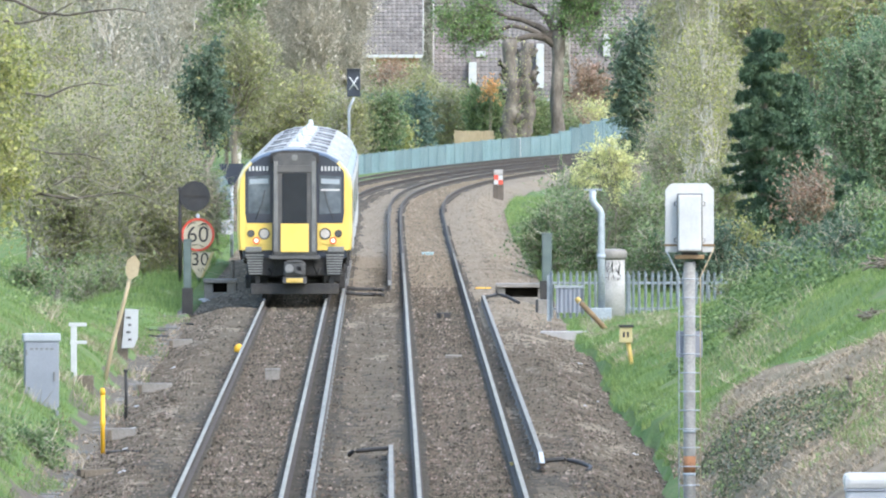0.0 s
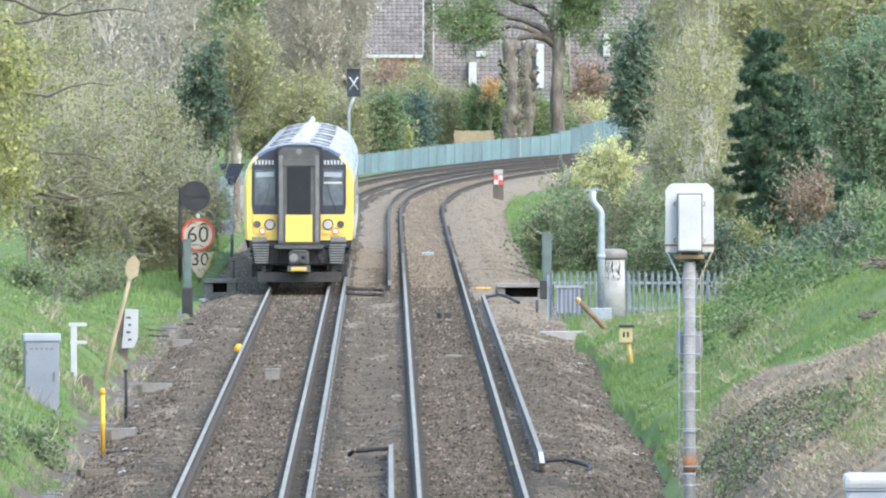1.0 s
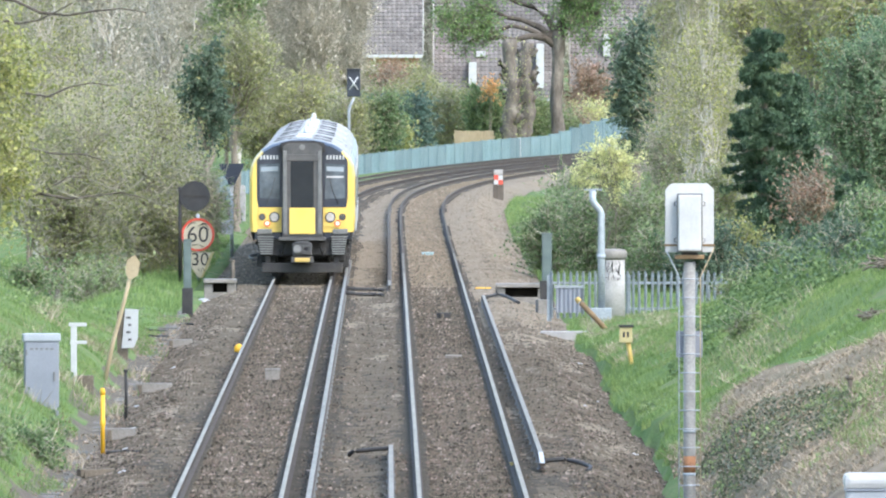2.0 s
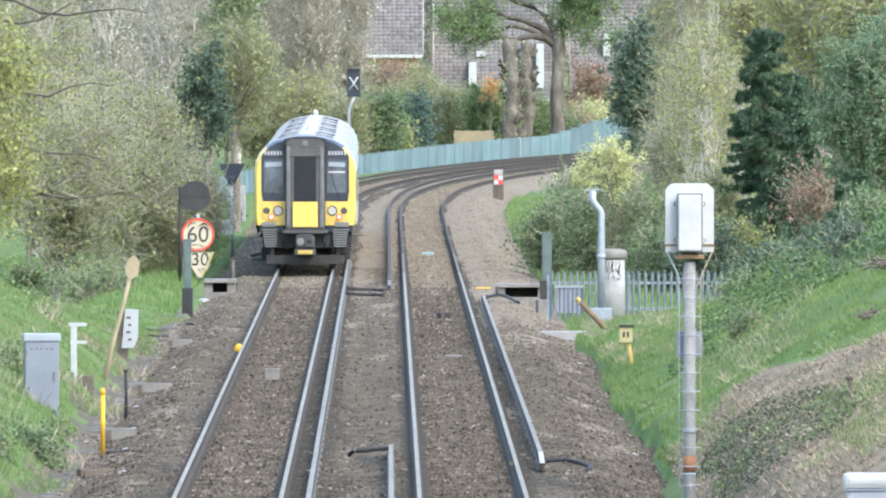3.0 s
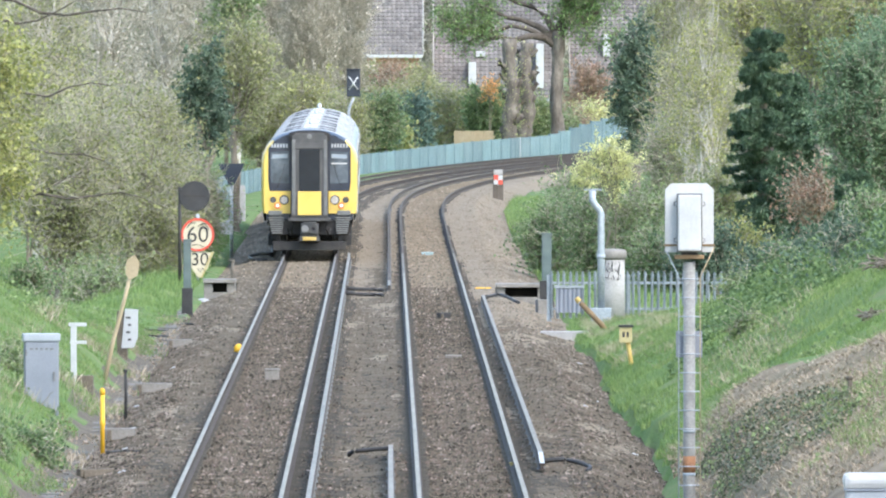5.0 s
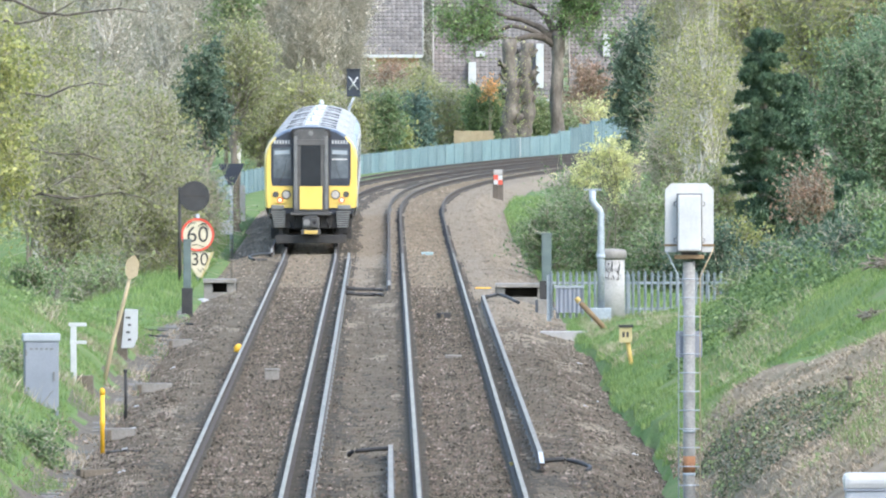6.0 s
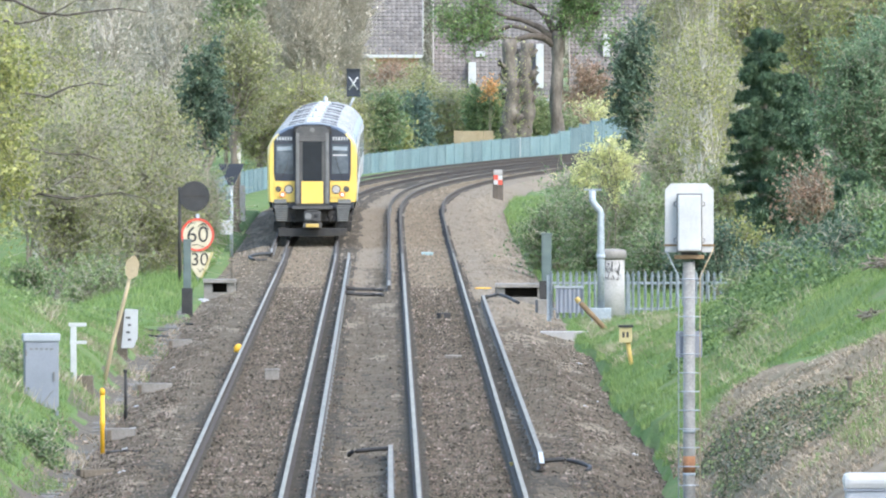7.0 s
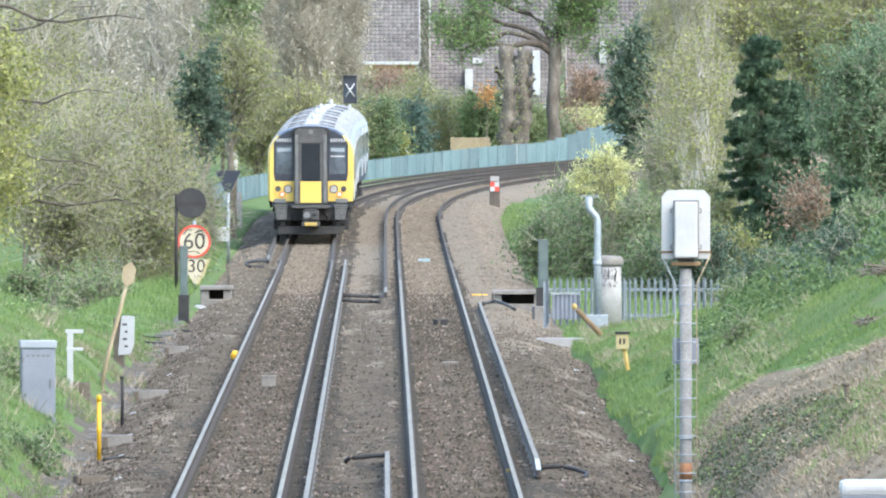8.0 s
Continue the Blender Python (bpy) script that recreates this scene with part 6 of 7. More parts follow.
def crank_pole(x, y):
    r = stand("cranked_pole", x, y, "galvanised pole with cranked top and crossbar", "pole")
    part("pole", tube([(0, 0, 0.3), (0, 0, 1.55), (0, 0, 2.56), (-0.03, 0, 2.64), (-0.16, 0, 2.78), (-0.2, 0, 2.86), (-0.2, 0, 3.1)], [0.085, 0.085, 0.08, 0.08, 0.08, 0.08, 0.085], 12), M["galv"], r)
    part("collar", tube([(0, 0, 1.5), (0, 0, 1.6)], 0.1, 12), M["pale_grey"], r)
    part("crossbar", boxes((-0.4, 0.02, -0.04, 0.04, 3.1, 3.14), bevel=0.006), M["galv"], r)
    part("base_box", boxes((-0.24, 0.24, -0.2, 0.2, -0.1, 0.34), bevel=0.02), M["galv"], r, "galvanised base box")


def pillar(x, y):
    r = stand("concrete_pillar", x, y, "weathered round-topped concrete pillar with black graffiti", "pillar")
    part("shaft", tube([(0, 0, -0.1), (0, 0, 0.7), (0, 0, 1.45)], [0.33, 0.32, 0.31], 24), M["concrete_pale"], r)
    part("cap", tube([(0, 0, 1.43), (0, 0, 1.47), (0, 0, 1.6), (0, 0, 1.66), (0, 0, 1.68)], [0.33, 0.36, 0.36, 0.31, 0.1], 24), M["concrete"], r, "grey rounded cap")
    rng = random.Random(8)
    for row in range(3):
        for k in range(5):
            a = -math.pi / 2 + (k - 1.6) * 0.24
            z = 1.3 - row * 0.14
            pts = []
            for q in range(4):
                aa = a + rng.uniform(-0.14, 0.14)
                pts.append((0.325 * math.cos(aa), 0.325 * math.sin(aa), z + rng.uniform(-0.09, 0.09)))
            part("graffiti_stroke", tube(pts, 0.008, 4), M["black_paint"], r)


def palisade(x0, x1, y):
    r = empty("palisade_fence", pose(0, y, 0), "grey galvanised palisade fence with pointed pales", "fence")
    bm = bmesh.new()
    prof = [(-0.034, 0.0), (-0.03, 0.02), (-0.012, 0.03), (0.012, 0.03), (0.03, 0.02), (0.034, 0.0)]
    lv = []
    for z, f in ((0, 1), (0.98, 1), (1.04, 1.2), (1.13, 0.25)):
        lv.append([bm.verts.new((a * f, -b, z)) for a, b in prof])
    for p, q in zip(lv, lv[1:]):
        for k in range(5):
            bm.faces.new((p[k], p[k + 1], q[k + 1], q[k]))
    bmesh.ops.solidify(bm, geom=bm.faces[:], thickness=0.004)
    me = bpy.data.meshes.new("pale")
    bm.to_mesh(me)
    bm.free()
    me.materials.append(M["galv"])
    rng = random.Random(6)
    n = int((x1 - x0) / 0.15)
    for i in range(n):
        x = x0 + 0.15 * i
        o = new("pale", me)
        o.parent = r
        o.location = (x, rng.uniform(-0.006, 0.006), -0.31 + rng.uniform(-0.012, 0.012))
        o.rotation_euler = (0, rng.uniform(-0.015, 0.015), 0)
    for z in (-0.12, 0.5):
        part("rail", boxes((x0 - 0.05, x1, 0.0, 0.04, z, z + 0.06), bevel=0.006), M["galv"], r)
    x = x0 - 0.06
    while x < x1:
        part("post", boxes((x - 0.05, x + 0.05, 0.04, 0.12, -0.9, 0.72), bevel=0.008), M["galv"], r)
        x += 1.9
    V, Fs = [], []
    for k in range(25):
        for y, z in ((-0.1 + 0.03 * (k // 2 % 2), -0.18), (-0.1 + 0.03 * (k // 2 % 2), 0.4), (-0.066 + 0.03 * (k // 2 % 2), 0.4), (-0.066 + 0.03 * (k // 2 % 2), -0.18)):
            V.append((x0 + 0.1 + 0.026 * k, y, z))
    for k in range(24):
        Fs += [(4 * k + i, 4 * k + (i + 1) % 4, 4 * k + 4 + (i + 1) % 4, 4 * k + 4 + i) for i in range(4)]
    raw("infill_panel", V, Fs, M["grey_cabinet"], r, "blue-grey corrugated sheet fixed to the pales")
    part("top_rail", boxes((x0 + 0.06, x0 + 0.76, -0.11, -0.03, 0.4, 0.47), bevel=0.008), M["galv"], r)


def phone_box(x, y):
    r = stand("lineside_box", x, y, "yellow lineside box on a leaning yellow post", "box", sink=0.1)
    part("post", tube([(0.14, 0, 0), (0.08, 0, 0.35), (0.02, 0, 0.75)], 0.045, 8), M["yellow_old"], r)
    b = part("box", boxes((-0.13, 0.12, -0.1, 0.08, 0.62, 0.93), bevel=0.015), M["yellow_faded"], r)
    part("hood", boxes((-0.15, 0.15, -0.13, 0.1, 0.92, 0.965), bevel=0.01), M["gear"], r, "dark sloping hood")
    for k in (0, 1):
        part("number_bar", boxes((-0.07 + k * 0.08, -0.025 + k * 0.08, -0.106, -0.1005, 0.72, 0.83)), M["black_paint"], b)


def leaning_beam():
    r = empty("timber_prop", pose(3.5, 322, grounded(3.5, 322)), "yellow-brown timber prop leaning by the fence", "beam")
    part("beam", tube([(-0.4, 0, 0.66), (0.0, 0, 0.24), (0.36, 0, -0.16)], 0.065, 6), M["wood_brown"], r, "rust-brown stained timber")
    part("tip", tube([(-0.42, 0, 0.68), (-0.5, 0, 0.77)], [0.075, 0.06], 6), M["yellow_old"], r, "orange painted tip")


def signal(x, y):
    """back of a colour-light signal on a tubular post with a ladder"""
    r = stand("railway_signal", x, y, "back of white railway signal on grey post with ladder", "signal", sink=0.2)
    z0 = 3.85 - (grounded(x, y) - 0.2)
    part("post", tube([(0, 0, 0), (0, 0, z0 - 2.6), (0, 0, z0 - 0.12)], [0.075, 0.074, 0.072], 16), M["post_grey"], r, "weathered grey tubular post")
    for z in (z0 - 2.2, z0 - 2.72):
        part("band", tube([(0, 0, z), (0, 0, z + 0.035)], 0.078, 16), M["galv"], r)
    part("rust_patch", tube([(0, 0, z0 - 2.68), (0, 0, z0 - 2.48)], 0.0765, 16), M["rust"], r, "rust-brown stained band")
    head = part("backboard", plate([(-0.297, 0), (0.297, 0), (0.297, 0.76), (0.22, 0.84), (-0.22, 0.84), (-0.297, 0.76)], -0.02, 0.03, 0.008), M["white"], r, "white backboard with clipped corners")
    head.location = (0, 0, z0)
    cs = part("lamp_case", boxes((-0.14, 0.14, -0.2, -0.021, 0.02, 0.7), bevel=0.02), M["white"], head, "white lamp case")
    part("case_rim", boxes((-0.156, 0.156, -0.16, -0.12, 0.005, 0.72), bevel=0.01), M["steel"], head)
    for sx in (-1, 1):
        for z in (0.12, 0.56):
            part("catch", tube([(sx * 0.15, -0.1, z), (sx * 0.185, -0.1, z + 0.01), (sx * 0.185, -0.1, z + 0.05), (sx * 0.15, -0.1, z + 0.06)], 0.007, 6), M["steel"], head)
    part("rust_strip", boxes((-0.31, 0.31, -0.035, -0.021, 0.075, 0.1), bevel=0.004), M["wood_brown"], head, "rusty cross strip")
    part("bracket", boxes((-0.18, 0.18, -0.12, 0.06, z0 - 0.08, z0 - 0.03), bevel=0.01), M["wood_brown"], r, "rusty bracket")
    part("stem", boxes((-0.1, 0.1, -0.1, 0.05, z0 - 0.04, z0 + 0.0)), M["gear"], r)
    lad = part("ladder", tube([(-0.13, -0.13, 0), (-0.13, -0.13, z0 - 0.3), (-0.28, -0.1, z0 + 0.02)], 0.007, 6), M["galv"], r, "thin steel ladder")
    part("stile", tube([(0.13, -0.13, 0), (0.13, -0.13, z0 - 0.3), (0.3, -0.1, z0 + 0.06)], 0.007, 6), M["wood_pale"], lad)
    z = 0.2
    while z < z0 - 0.3:
        part("rung", tube([(-0.13, -0.13, z), (0.13, -0.13, z)], 0.008, 6), M["galv"], lad)
        z += 0.228
    part("sign_plate", boxes((-0.16, 0.16, 0.08, 0.1, z0 - 1.28, z0 - 0.96), bevel=0.006), M["grey_cabinet"], r, "blue-grey back of a small plate")


def round_lid_cabinet(x, y):
    r = stand("lineside_cabinet", x, y, "pale grey cabinet with domed lid on the slope", "cabinet", sink=0.2)
    h = 1.46 - (grounded(x, y) - 0.2)
    part("body", boxes((-0.27, 0.27, -0.25, 0.25, 0, h - 0.16), bevel=0.04), M["pale_grey"], r)
    part("lid", boxes((-0.3, 0.3, -0.28, 0.28, h - 0.2, h - 0.02), bevel=0.07), M["white"], r, "pale domed lid")
    part("seam", boxes((-0.285, 0.285, -0.265, 0.265, h - 0.225, h - 0.2), bevel=0.006), M["grey_cabinet"], r)


def check_post(x, y):
    r = stand("marker_box", x, y, "dark timber post with red and white checks", "post")
    part("post", boxes((-0.2, 0.2, -0.15, 0.15, -0.1, 1.2), bevel=0.02), M["bark_dark"], r)
    part("cap_plate", boxes((-0.17, 0.17, -0.17, -0.152, 1.0, 1.2), bevel=0.004), M["concrete_pale"], r)
    for i in range(2):
        for j in range(2):
            part("check", boxes((-0.17 + 0.17 * i, 0.17 * i, -0.168, -0.152, 0.62 + 0.18 * j, 0.8 + 0.18 * j)), M["red_paint" if (i + j) % 2 else "white"], r)


def cross_signal(x, y):
    r = stand("cross_signal", x, y, "dark signal head with a white cross on pale pole", "signal", sink=0.1)
    g = grounded(x, y) - 0.1
    z = 4.33 - g
    part("pole", tube([(-0.2, 0, 0), (-0.2, 0, z - 1.15), (-0.12, 0, z - 0.9), (0.02, 0, z - 0.6)], 0.06, 10), M["pale_grey"], r, "pale grey cranked pole")
    b = part("panel", boxes((-0.29, 0.29, -0.1, 0.1, z - 0.57, z + 0.6), bevel=0.03), M["navy"], r, "dark blue-black panel")
    for sg in (-1, 1):
        part("cross_bar", tube([(-0.19 * sg, -0.115, z - 0.28), (0.19 * sg, -0.115, z + 0.28)], 0.035, 6), M["white"], b)
    part("hood", boxes((-0.31, 0.31, -0.22, 0.1, z + 0.59, z + 0.63), bevel=0.01), M["navy"], b)


def cable(points, r, label):
    root = empty("cable", pose(*points[0]), label, "cable", "traction cables")
    p0 = Vector(points[0])
    fine = []
    P = [Vector(p) - p0 for p in points]
    for a, b in zip(P, P[1:]):
        for k in range(4):
            fine.append(a.lerp(b, k / 4))
    fine.append(P[-1])
    sm = [fine[0]] + [(fine[i - 1] + fine[i] * 2 + fine[i + 1]) / 4 for i in range(1, len(fine) - 1)] + [fine[-1]]
    part("sheath", tube(sm, r, 8), M["rubber"], root)
    part("lug", tube([sm[0] - Vector((0.02, 0, 0)), sm[0] + Vector((0.05, 0, 0))], r * 1.4, 8), M["gear"], root)


def blue_fence():
    """steel fence outside the curve: posts and panels of close pales"""
    r = empty("steel_fence", pose(0, 0, 0), "weathered blue-green steel fence panels along the curve", "fence")
    s = 470.0
    i = 0
    rng = random.Random(12)
    while s < 716:
        s2 = s + 2.75
        zt = 0.5 + 0.2 * float(smooth(624, 676, s)) + 0.75 * float(smooth(680, 702, s))
        a, h = on_line(s, -6.5)
        b, _ = on_line(s2, -6.5)
        d = (b - a)
        L = d.length
        e = d.normalized()
        nrm = Vector((e.y, -e.x, 0))
        V, Fs = [], []
        n = int(L / 0.16)
        for k in range(n):
            for f, off, up in ((k / n, 0.0, 0.0), ((k + 0.25) / n, 0.035, 0.03), ((k + 0.5) / n, 0.035, 0.07), ((k + 0.75) / n, 0.035, 0.03), ((k + 0.9) / n, 0.0, 0.0)):
                base = a + d * f + nrm * off
                V += [(base.x, base.y, base.z - 1.5), (base.x, base.y, base.z + zt + up)]
        Fs = [(2 * k, 2 * k + 2, 2 * k + 3, 2 * k + 1) for k in range(len(V) // 2 - 1)]
        raw("panel", V, Fs, M["fence_blue"], r)
        white = abs(s - 677) < 1.37
        part("post", boxes((a.x - 0.06, a.x + 0.06, a.y - 0.05, a.y + 0.05, a.z - 1.5, a.z + zt + 0.06), bevel=0.008), M["white" if white else "fence_blue"], r)
        s = s2
        i += 1


def garden_fence():
    r = empty("garden_fence", pose(1.45, 694, 0.0), "pale new timber garden fence behind the steel fence", "fence")
    for k in range(12):
        part("board", boxes((k * 0.16 - 0.9, k * 0.16 - 0.75, 0, 0.03, 0, 1.75 - 0.01 * (k % 3)), bevel=0.006), M["wood_pale"], r)
    for z in (0.4, 1.4):
        part("rail", boxes((-0.9, 1.1, 0.03, 0.08, z, z + 0.09)), M["wood_pale"], r)
    for k in range(5):
        q = empty("garden_stone", pose(-2.75 + 0.28 * k, 682, 1.35 + 0.05 * (k % 2)), "white garden ornament stone by the fence", "stone", "white stones")
        part("stone", tube([(0, 0, -0.9), (0, 0, 0.0), (0.01, 0, 0.12), (0.02, 0, 0.18)], [0.12, 0.12, 0.1, 0.03], 8), M["white"], q)


def house(x0, x1, y, eave, ridge, depth, label, trims, windows):
    r = empty("house", pose((x0 + x1) / 2, y, 0), label, "house", "houses behind the line")
    w = (x1 - x0) / 2
    rise = ridge - eave
    part("wall", boxes((-w + 0.2, w - 0.2, 0.3, depth * 2 - 0.3, 0, eave + 0.05)), M["brick"], r, "red-brown brick wall")
    for sx in (-1, 1):
        g = bmesh.new()
        vs = [g.verts.new((sx * (w - 0.2), a, b)) for a, b in ((0.3, eave), (depth, ridge - 0.2), (depth * 2 - 0.3, eave))]
        vs2 = [g.verts.new((sx * (w - 0.42), a, b)) for a, b in ((0.3, eave), (depth, ridge - 0.2), (depth * 2 - 0.3, eave))]
        g.faces.new(vs)
        g.faces.new(vs2[::-1])
        for k in range(3):
            g.faces.new((vs[k], vs[(k + 1) % 3], vs2[(k + 1) % 3], vs2[k]))
        bmesh.ops.recalc_face_normals(g, faces=g.faces)
        part("gable", g, M["brick"], r)
    rf = raw("roof", [(-w, -0.05, eave), (w, -0.05, eave), (w, depth, ridge), (-w, depth, ridge), (w, depth * 2 + 0.05, eave), (-w, depth * 2 + 0.05, eave),
                      (-w, 0.2, eave - 0.05), (w, 0.2, eave - 0.05), (w, depth, ridge - 0.2), (-w, depth, ridge - 0.2), (w, depth * 2 - 0.2, eave - 0.05), (-w, depth * 2 - 0.2, eave - 0.05)],
             [(0, 1, 2, 3), (3, 2, 4, 5), (6, 9, 8, 7), (9, 11, 10, 8), (0, 6, 7, 1), (5, 4, 10, 11), (0, 3, 9, 6), (3, 5, 11, 9), (1, 7, 8, 2), (2, 8, 10, 4)], M["roof_tile"], r, "brown tiled pitched roof")
    L = math.hypot(depth, rise)
    rows, cols = int(L / 0.28), int(2 * w / 0.24)
    V, Fs = [], []
    rng = random.Random(int(x0 * 10))
    for i in range(rows):
        f = i / rows
        for j in range(cols):
            xa = -w + 2 * w * j / cols + 0.008
            xb = -w + 2 * w * (j + 1) / cols - 0.008
            t = rng.uniform(0.0, 0.012)
            q = len(V)
            ya, za = depth * f, eave + rise * f
            yb, zb = depth * (f + 1.1 / rows), eave + rise * (f + 1.1 / rows)
            m = (xa + xb) / 2
            V += [(xa, ya - 0.03, za + 0.03 + t), (m, ya - 0.03, za + 0.075 + t), (xb, ya - 0.03, za + 0.03 + t), (xa, yb - 0.0, zb + 0.004), (m, yb, zb + 0.05), (xb, yb, zb + 0.004), (xa, ya - 0.01, za), (xb, ya - 0.01, za)]
            Fs += [(q, q + 1, q + 4, q + 3), (q + 1, q + 2, q + 5, q + 4), (q, q + 6, q + 7, q + 2, q + 1)]
    tagged(raw("roof_tiling", V, Fs, M["roof_tile"], rf), kind="stuff")
    part("ridge_tiles", tube([(-w, depth, ridge + 0.02), (w, depth, ridge + 0.02)], 0.12, 8), M["roof_tile"], rf)
    part("gutter", boxes((-w - 0.03, w + 0.03, -0.2, -0.06, eave - 0.16, eave + 0.02), bevel=0.02), M["white"], r, "white gutter board")
    for sx in (-1, 1):
        part("bargeboard", tube([(sx * (w + 0.02), -0.1, eave), (sx * (w + 0.02), depth, ridge)], 0.05, 4), M["concrete_pale"], r, "pale bargeboard")
    for x, z0, z1, ww in trims:
        f = (z0 - eave) / rise
        part("dormer_cheek", boxes((x - ww / 2, x + ww / 2, depth * f - 0.25, depth * f + (z1 - z0) * depth / rise, z0, z1), bevel=0.01), M["white"], r, "white boarded dormer")
    for x, z0, z1, ww in windows:
        f = (z0 - eave) / rise
        wf = part("window", boxes((x - ww / 2, x + ww / 2, depth * f - 0.3, depth * f + (z1 - z0) * depth / rise, z0, z1), bevel=0.01), M["white"], r, "white framed window")
        part("pane", boxes((x - ww / 2 + 0.07, x + ww / 2 - 0.07, depth * f - 0.312, depth * f - 0.301, z0 + 0.08, z1 - 0.08)), M["glass_pale"], wf)


def rag(x, y, label, size=1.0):
    r = stand("litter", x, y, label, "litter", "scraps of litter")
    bm = bmesh.new()
    bmesh.ops.create_icosphere(bm, subdivisions=2, radius=0.13)
    for v in bm.verts:
        k = noise.noise(v.co * 7 + Vector((x, y, 0)))
        v.co = Vector((v.co.x * (1.2 + k), v.co.y, v.co.z * (0.55 + 0.4 * k) + 0.05))
    bmesh.ops.scale(bm, vec=(size, size, size), verts=bm.verts)
    part("scrap", bm, M["white"], r)
    part("fold", tube([(-0.1 * size, -0.05 * size, 0.05 * size), (0, -0.1 * size, 0.13 * size), (0.12 * size, -0.04 * size, 0.06 * size)], 0.02 * size, 6), M["white"], r)


grey_cabinet(-6.77, 241)
white_marker(-6.74, 261)
paddle_sign(-6.44, 272)
plate_sign(-6.55, 294)
yellow_post(-5.57, 234)
thin_post(-5.66, 255, 0.92, "gear")
plank(-5.45, 241, 0.52, h=0.22, m="concrete")
plank(-5.5, 272, 0.7, h=0.2, m="concrete")
plank(-5.75, 312, 0.55, h=0.2, m="concrete")
plank(-5.35, 221, 0.7, turn=38, d=0.12, h=0.14)
cable_trough()
yellow_dome(-4.27, 299)
track_box(-3.29, 275.6, "concrete", 0.27, 0.3, 0.2, "small pale concrete box between the rails")
track_box(-0.46, 430, "sky_blue", 0.34, 0.5, 0.07, "pale blue track magnet between the rails")
track_box(0.22, 294, "concrete", 0.32, 0.4, 0.05, "flat grey plate between the rails")
speed_sign(-6.72, 392)
narrow_cabinet(-6.22, 348, 0.19, 2.0, "slim grey-green cabinet on a dark plinth by the cess")
trough_bridge(-5.75, 369, 0.85, "low concrete slab over a dark cable chamber, in the cess")
thin_post(-5.5, 374, 0.8, "wood_old", 0.045)
rag(-6.1, 366, "crumpled white rag by the cable chamber")
rag(-5.9, 226, "pale scrap lying on the ballast")
rag(-5.72, 378, "white scrap on top of the ballast")
triangle_sign(-6.5, 440, 2.51)
round_back_sign(-6.7, 386, 2.13)
concrete_post(-7.15, 505, 0.36, 1.25, "white concrete post on the grass verge")
cross_signal(-3.83, 613)
check_post(2.15, 555)
trough_bridge(1.98, 361, 1.3, "low concrete slab over a dark cable chamber beside the track")
narrow_cabinet(2.6, 358, 0.25, 2.0, "tall grey-green cabinet behind the cable chamber")
block(2.45, 350, 0.32, 0.3, 0.42, "concrete", "rough broken concrete block by the chamber", 12)
block(2.76, 324, 1.1, 0.45, 0.24, "concrete_pale", "long pale concrete kerb stone in the cess", -4)
plank(1.05, 373, 0.4, "yellow painted board lying on the ballast", 0.2, 0.06, 8, "yellow_post")
plank(0.02, 335, 0.5, "dark timber scrap lying between the rails", 0.1, 0.15, 60, "gear")
pillar(4.0, 339)
crank_pole(3.72, 336)
palisade(2.6, 6.9, 342)
phone_box(3.6, 281)
leaning_beam()
signal(3.0, 174)
round_lid_cabinet(4.92, 165)
thin_post(5.72, 201, 0.3, "wood_old", 0.04)
_p, _ = on_line(226, U_RIGHT - 1.15, -0.05)
cable([(_p.x - 0.02, _p.y, _p.z), (_p.x - 0.3, _p.y + 0.1, _p.z - 0.02), (_p.x - 0.62, _p.y + 0.2, _p.z - 0.06), (_p.x - 0.66, _p.y + 0.6, _p.z - 0.12)], 0.035, "thick black cable at the end of the third rail")
_p, _ = on_line(218, U_RIGHT + 1.15, -0.04)
cable([(_p.x + 0.03, _p.y + 1, _p.z), (_p.x + 0.35, _p.y + 1, _p.z + 0.03), (_p.x + 0.62, _p.y + 0.6, _p.z - 0.02), (_p.x + 0.76, _p.y + 0.2, _p.z - 0.07), (_p.x + 0.68, _p.y - 0.4, _p.z - 0.12)], 0.035, "thick black cable looping from the third rail")
for _s in (361, 368):
    _p, _ = on_line(_s, U_LEFT + 1.2, -0.06)
    cable([(_p.x, _p.y, _p.z), (_p.x + 0.35, _p.y, _p.z - 0.03), (_p.x + 0.7, _p.y + 0.3, _p.z - 0.04), (_p.x + 0.95, _p.y, _p.z - 0.05)], 0.045, "black feeder cable lying between the tracks")
_p, _ = on_line(424, U_LEFT - 1.2, -0.04)
cable([(_p.x, _p.y, _p.z), (_p.x - 0.3, _p.y - 2, _p.z + 0.02), (_p.x - 0.6, _p.y - 3, _p.z - 0.03), (_p.x - 0.4, _p.y - 6, _p.z - 0.1), (_p.x, _p.y - 6, _p.z - 0.1)], 0.045, "black cable looped beside the third rail")
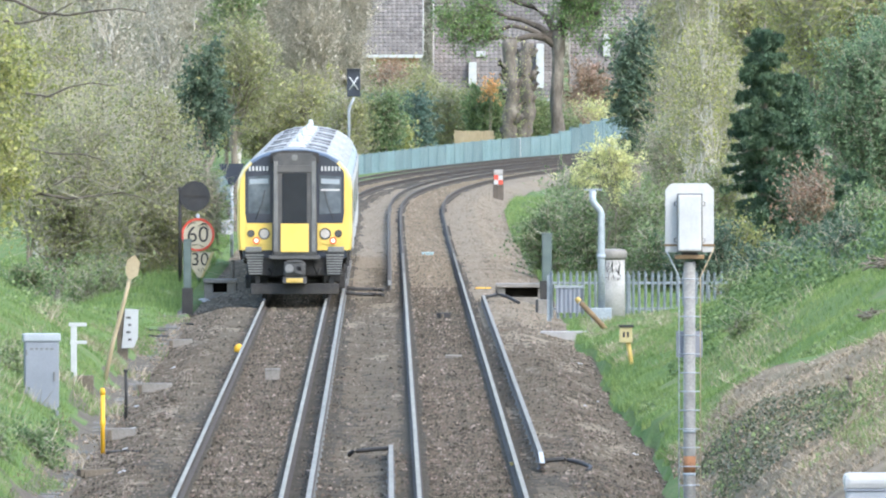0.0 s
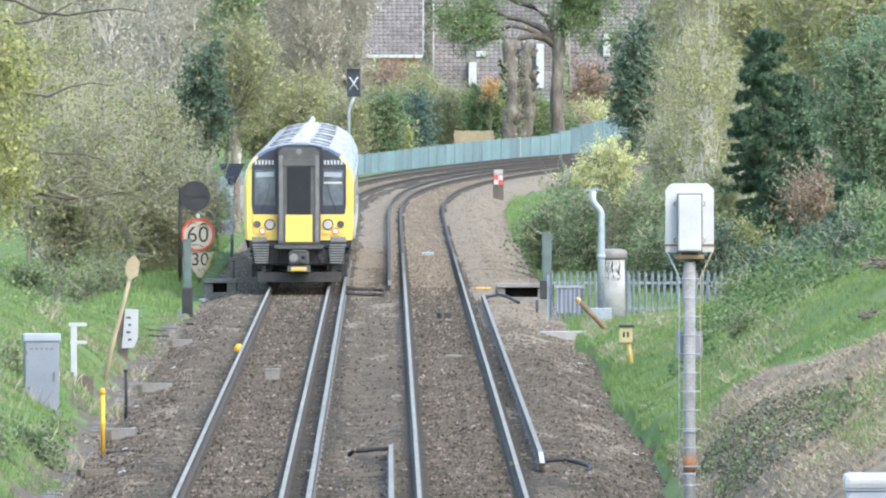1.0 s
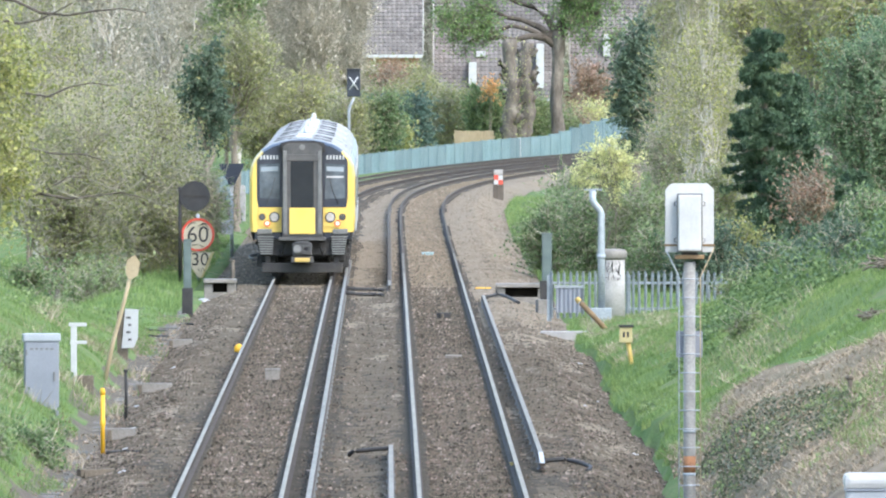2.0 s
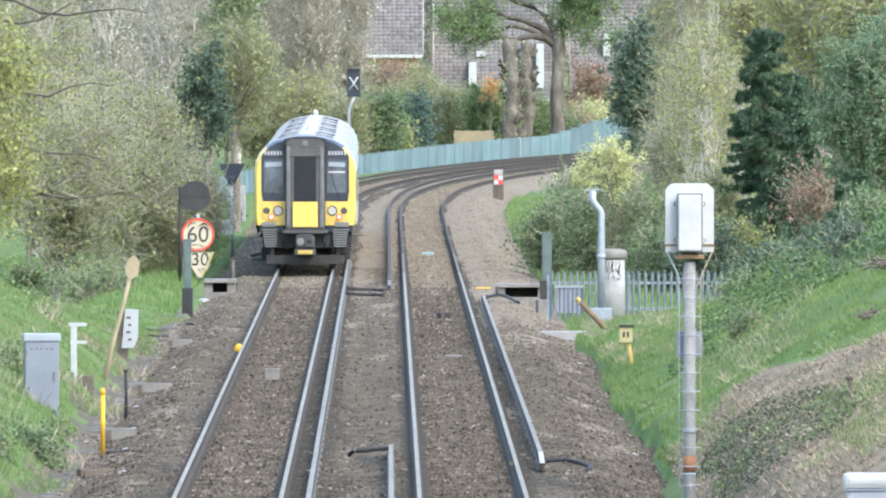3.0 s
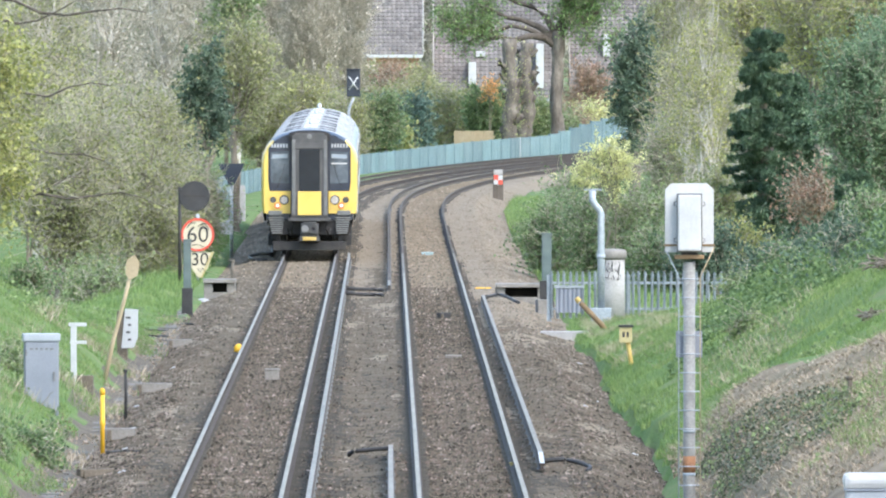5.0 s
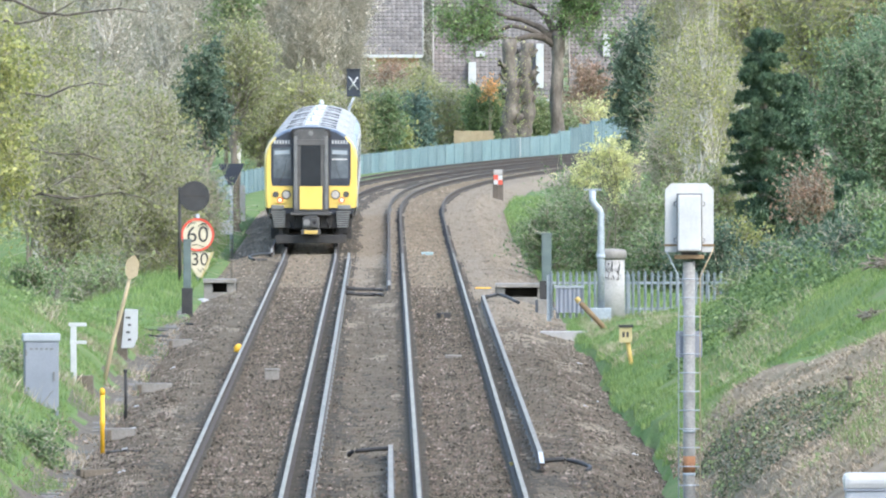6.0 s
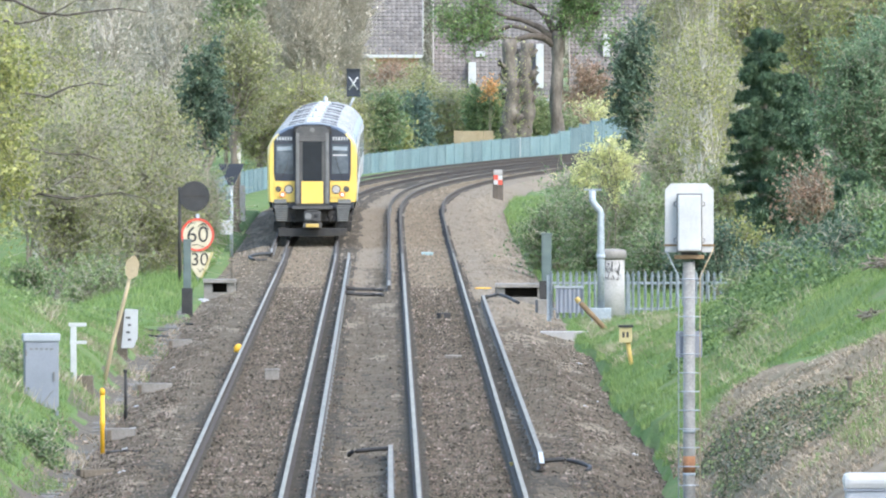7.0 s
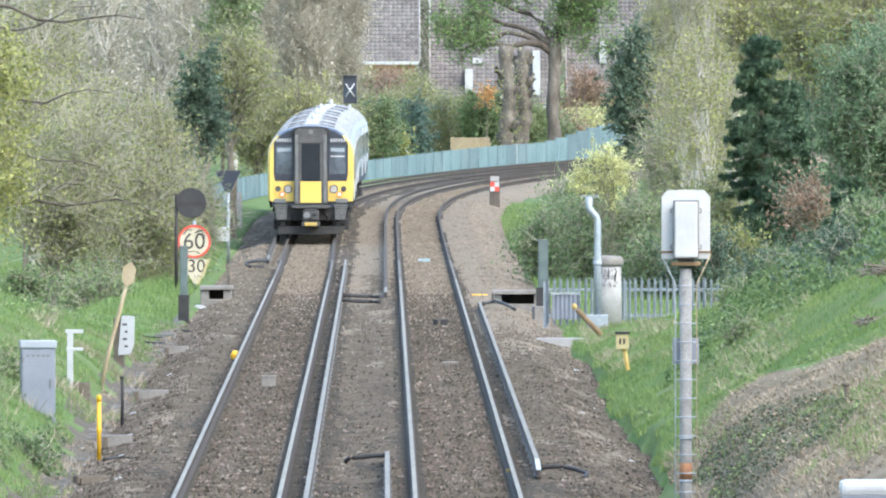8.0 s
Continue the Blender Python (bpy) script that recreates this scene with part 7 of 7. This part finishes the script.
_p, _ = on_line(355, U_RIGHT + 1.25, -0.05)
cable([(_p.x, _p.y, _p.z), (_p.x + 0.3, _p.y + 1, _p.z + 0.06), (_p.x + 0.55, _p.y, _p.z + 0.0), (_p.x + 0.8, _p.y - 2, _p.z - 0.1)], 0.04, "black cables heaped at the chamber")
for _x, _y, _w in ((-4.95, 228, 0.4), (-6.62, 325, 0.3), (-6.5, 318, 0.35), (-5.9, 335, 0.3)):
    _z = grounded(_x, _y) + 0.04
    cable([(_x - _w, _y, _z), (_x - _w * 0.4, _y + 0.8, _z + 0.01), (_x + _w * 0.3, _y + 0.4, _z), (_x + _w, _y + 1.2, _z - 0.02)], 0.02, "thin black cable lying loose along the cess")
track_box(1.08, 220, "yellow_old", 0.08, 0.14, 0.07, "small orange clip beside the running rail")
for _x, _y in ((-5.15, 233), (-5.3, 246), (-4.9, 219), (-5.6, 263), (-5.45, 290), (3.15, 236), (3.4, 228), (2.9, 268), (2.85, 300), (2.6, 262)):
    rag(_x, _y, "pale scrap of rubbish at the edge of the ballast", 0.45)
blue_fence()
garden_fence()
house(-6.2, -1.1, 770, 5.3, 10.2, 4.6, "semi-detached house with brown tiled roof and white gutter", [], [])
house(-0.5, 6.4, 772, 2.9, 10.2, 6.2, "house with a long brown tiled roof and white dormers", [(-1.35, 3.6, 4.9, 0.42), (2.3, 3.5, 5.9, 0.4), (-0.9, 5.2, 5.5, 0.5)], [])
house(6.9, 13.0, 776, 3.6, 10.0, 5.4, "house with brown tiled roof and white boarding behind trees", [(-1.05, 5.2, 6.4, 0.38)], [])


# ---- what moves ----
def motions():
    times = [i * 0.25 for i in range(33)]
    for k, car in enumerate(CARS):
        walk(car, [(t, car_pose(tail_at(t), k)) for t in times])
    for w, yy in WHEELS:
        rows = []
        for i in range(241):
            t = i / 30.0
            turn = -(tail_at(t) - tail_at(0.0)) / 0.455
            rows.append((t, Matrix.Translation((0, yy, 0.455)) @ Matrix.Rotation(turn, 4, "X")))
        walk(w, rows)


motions()
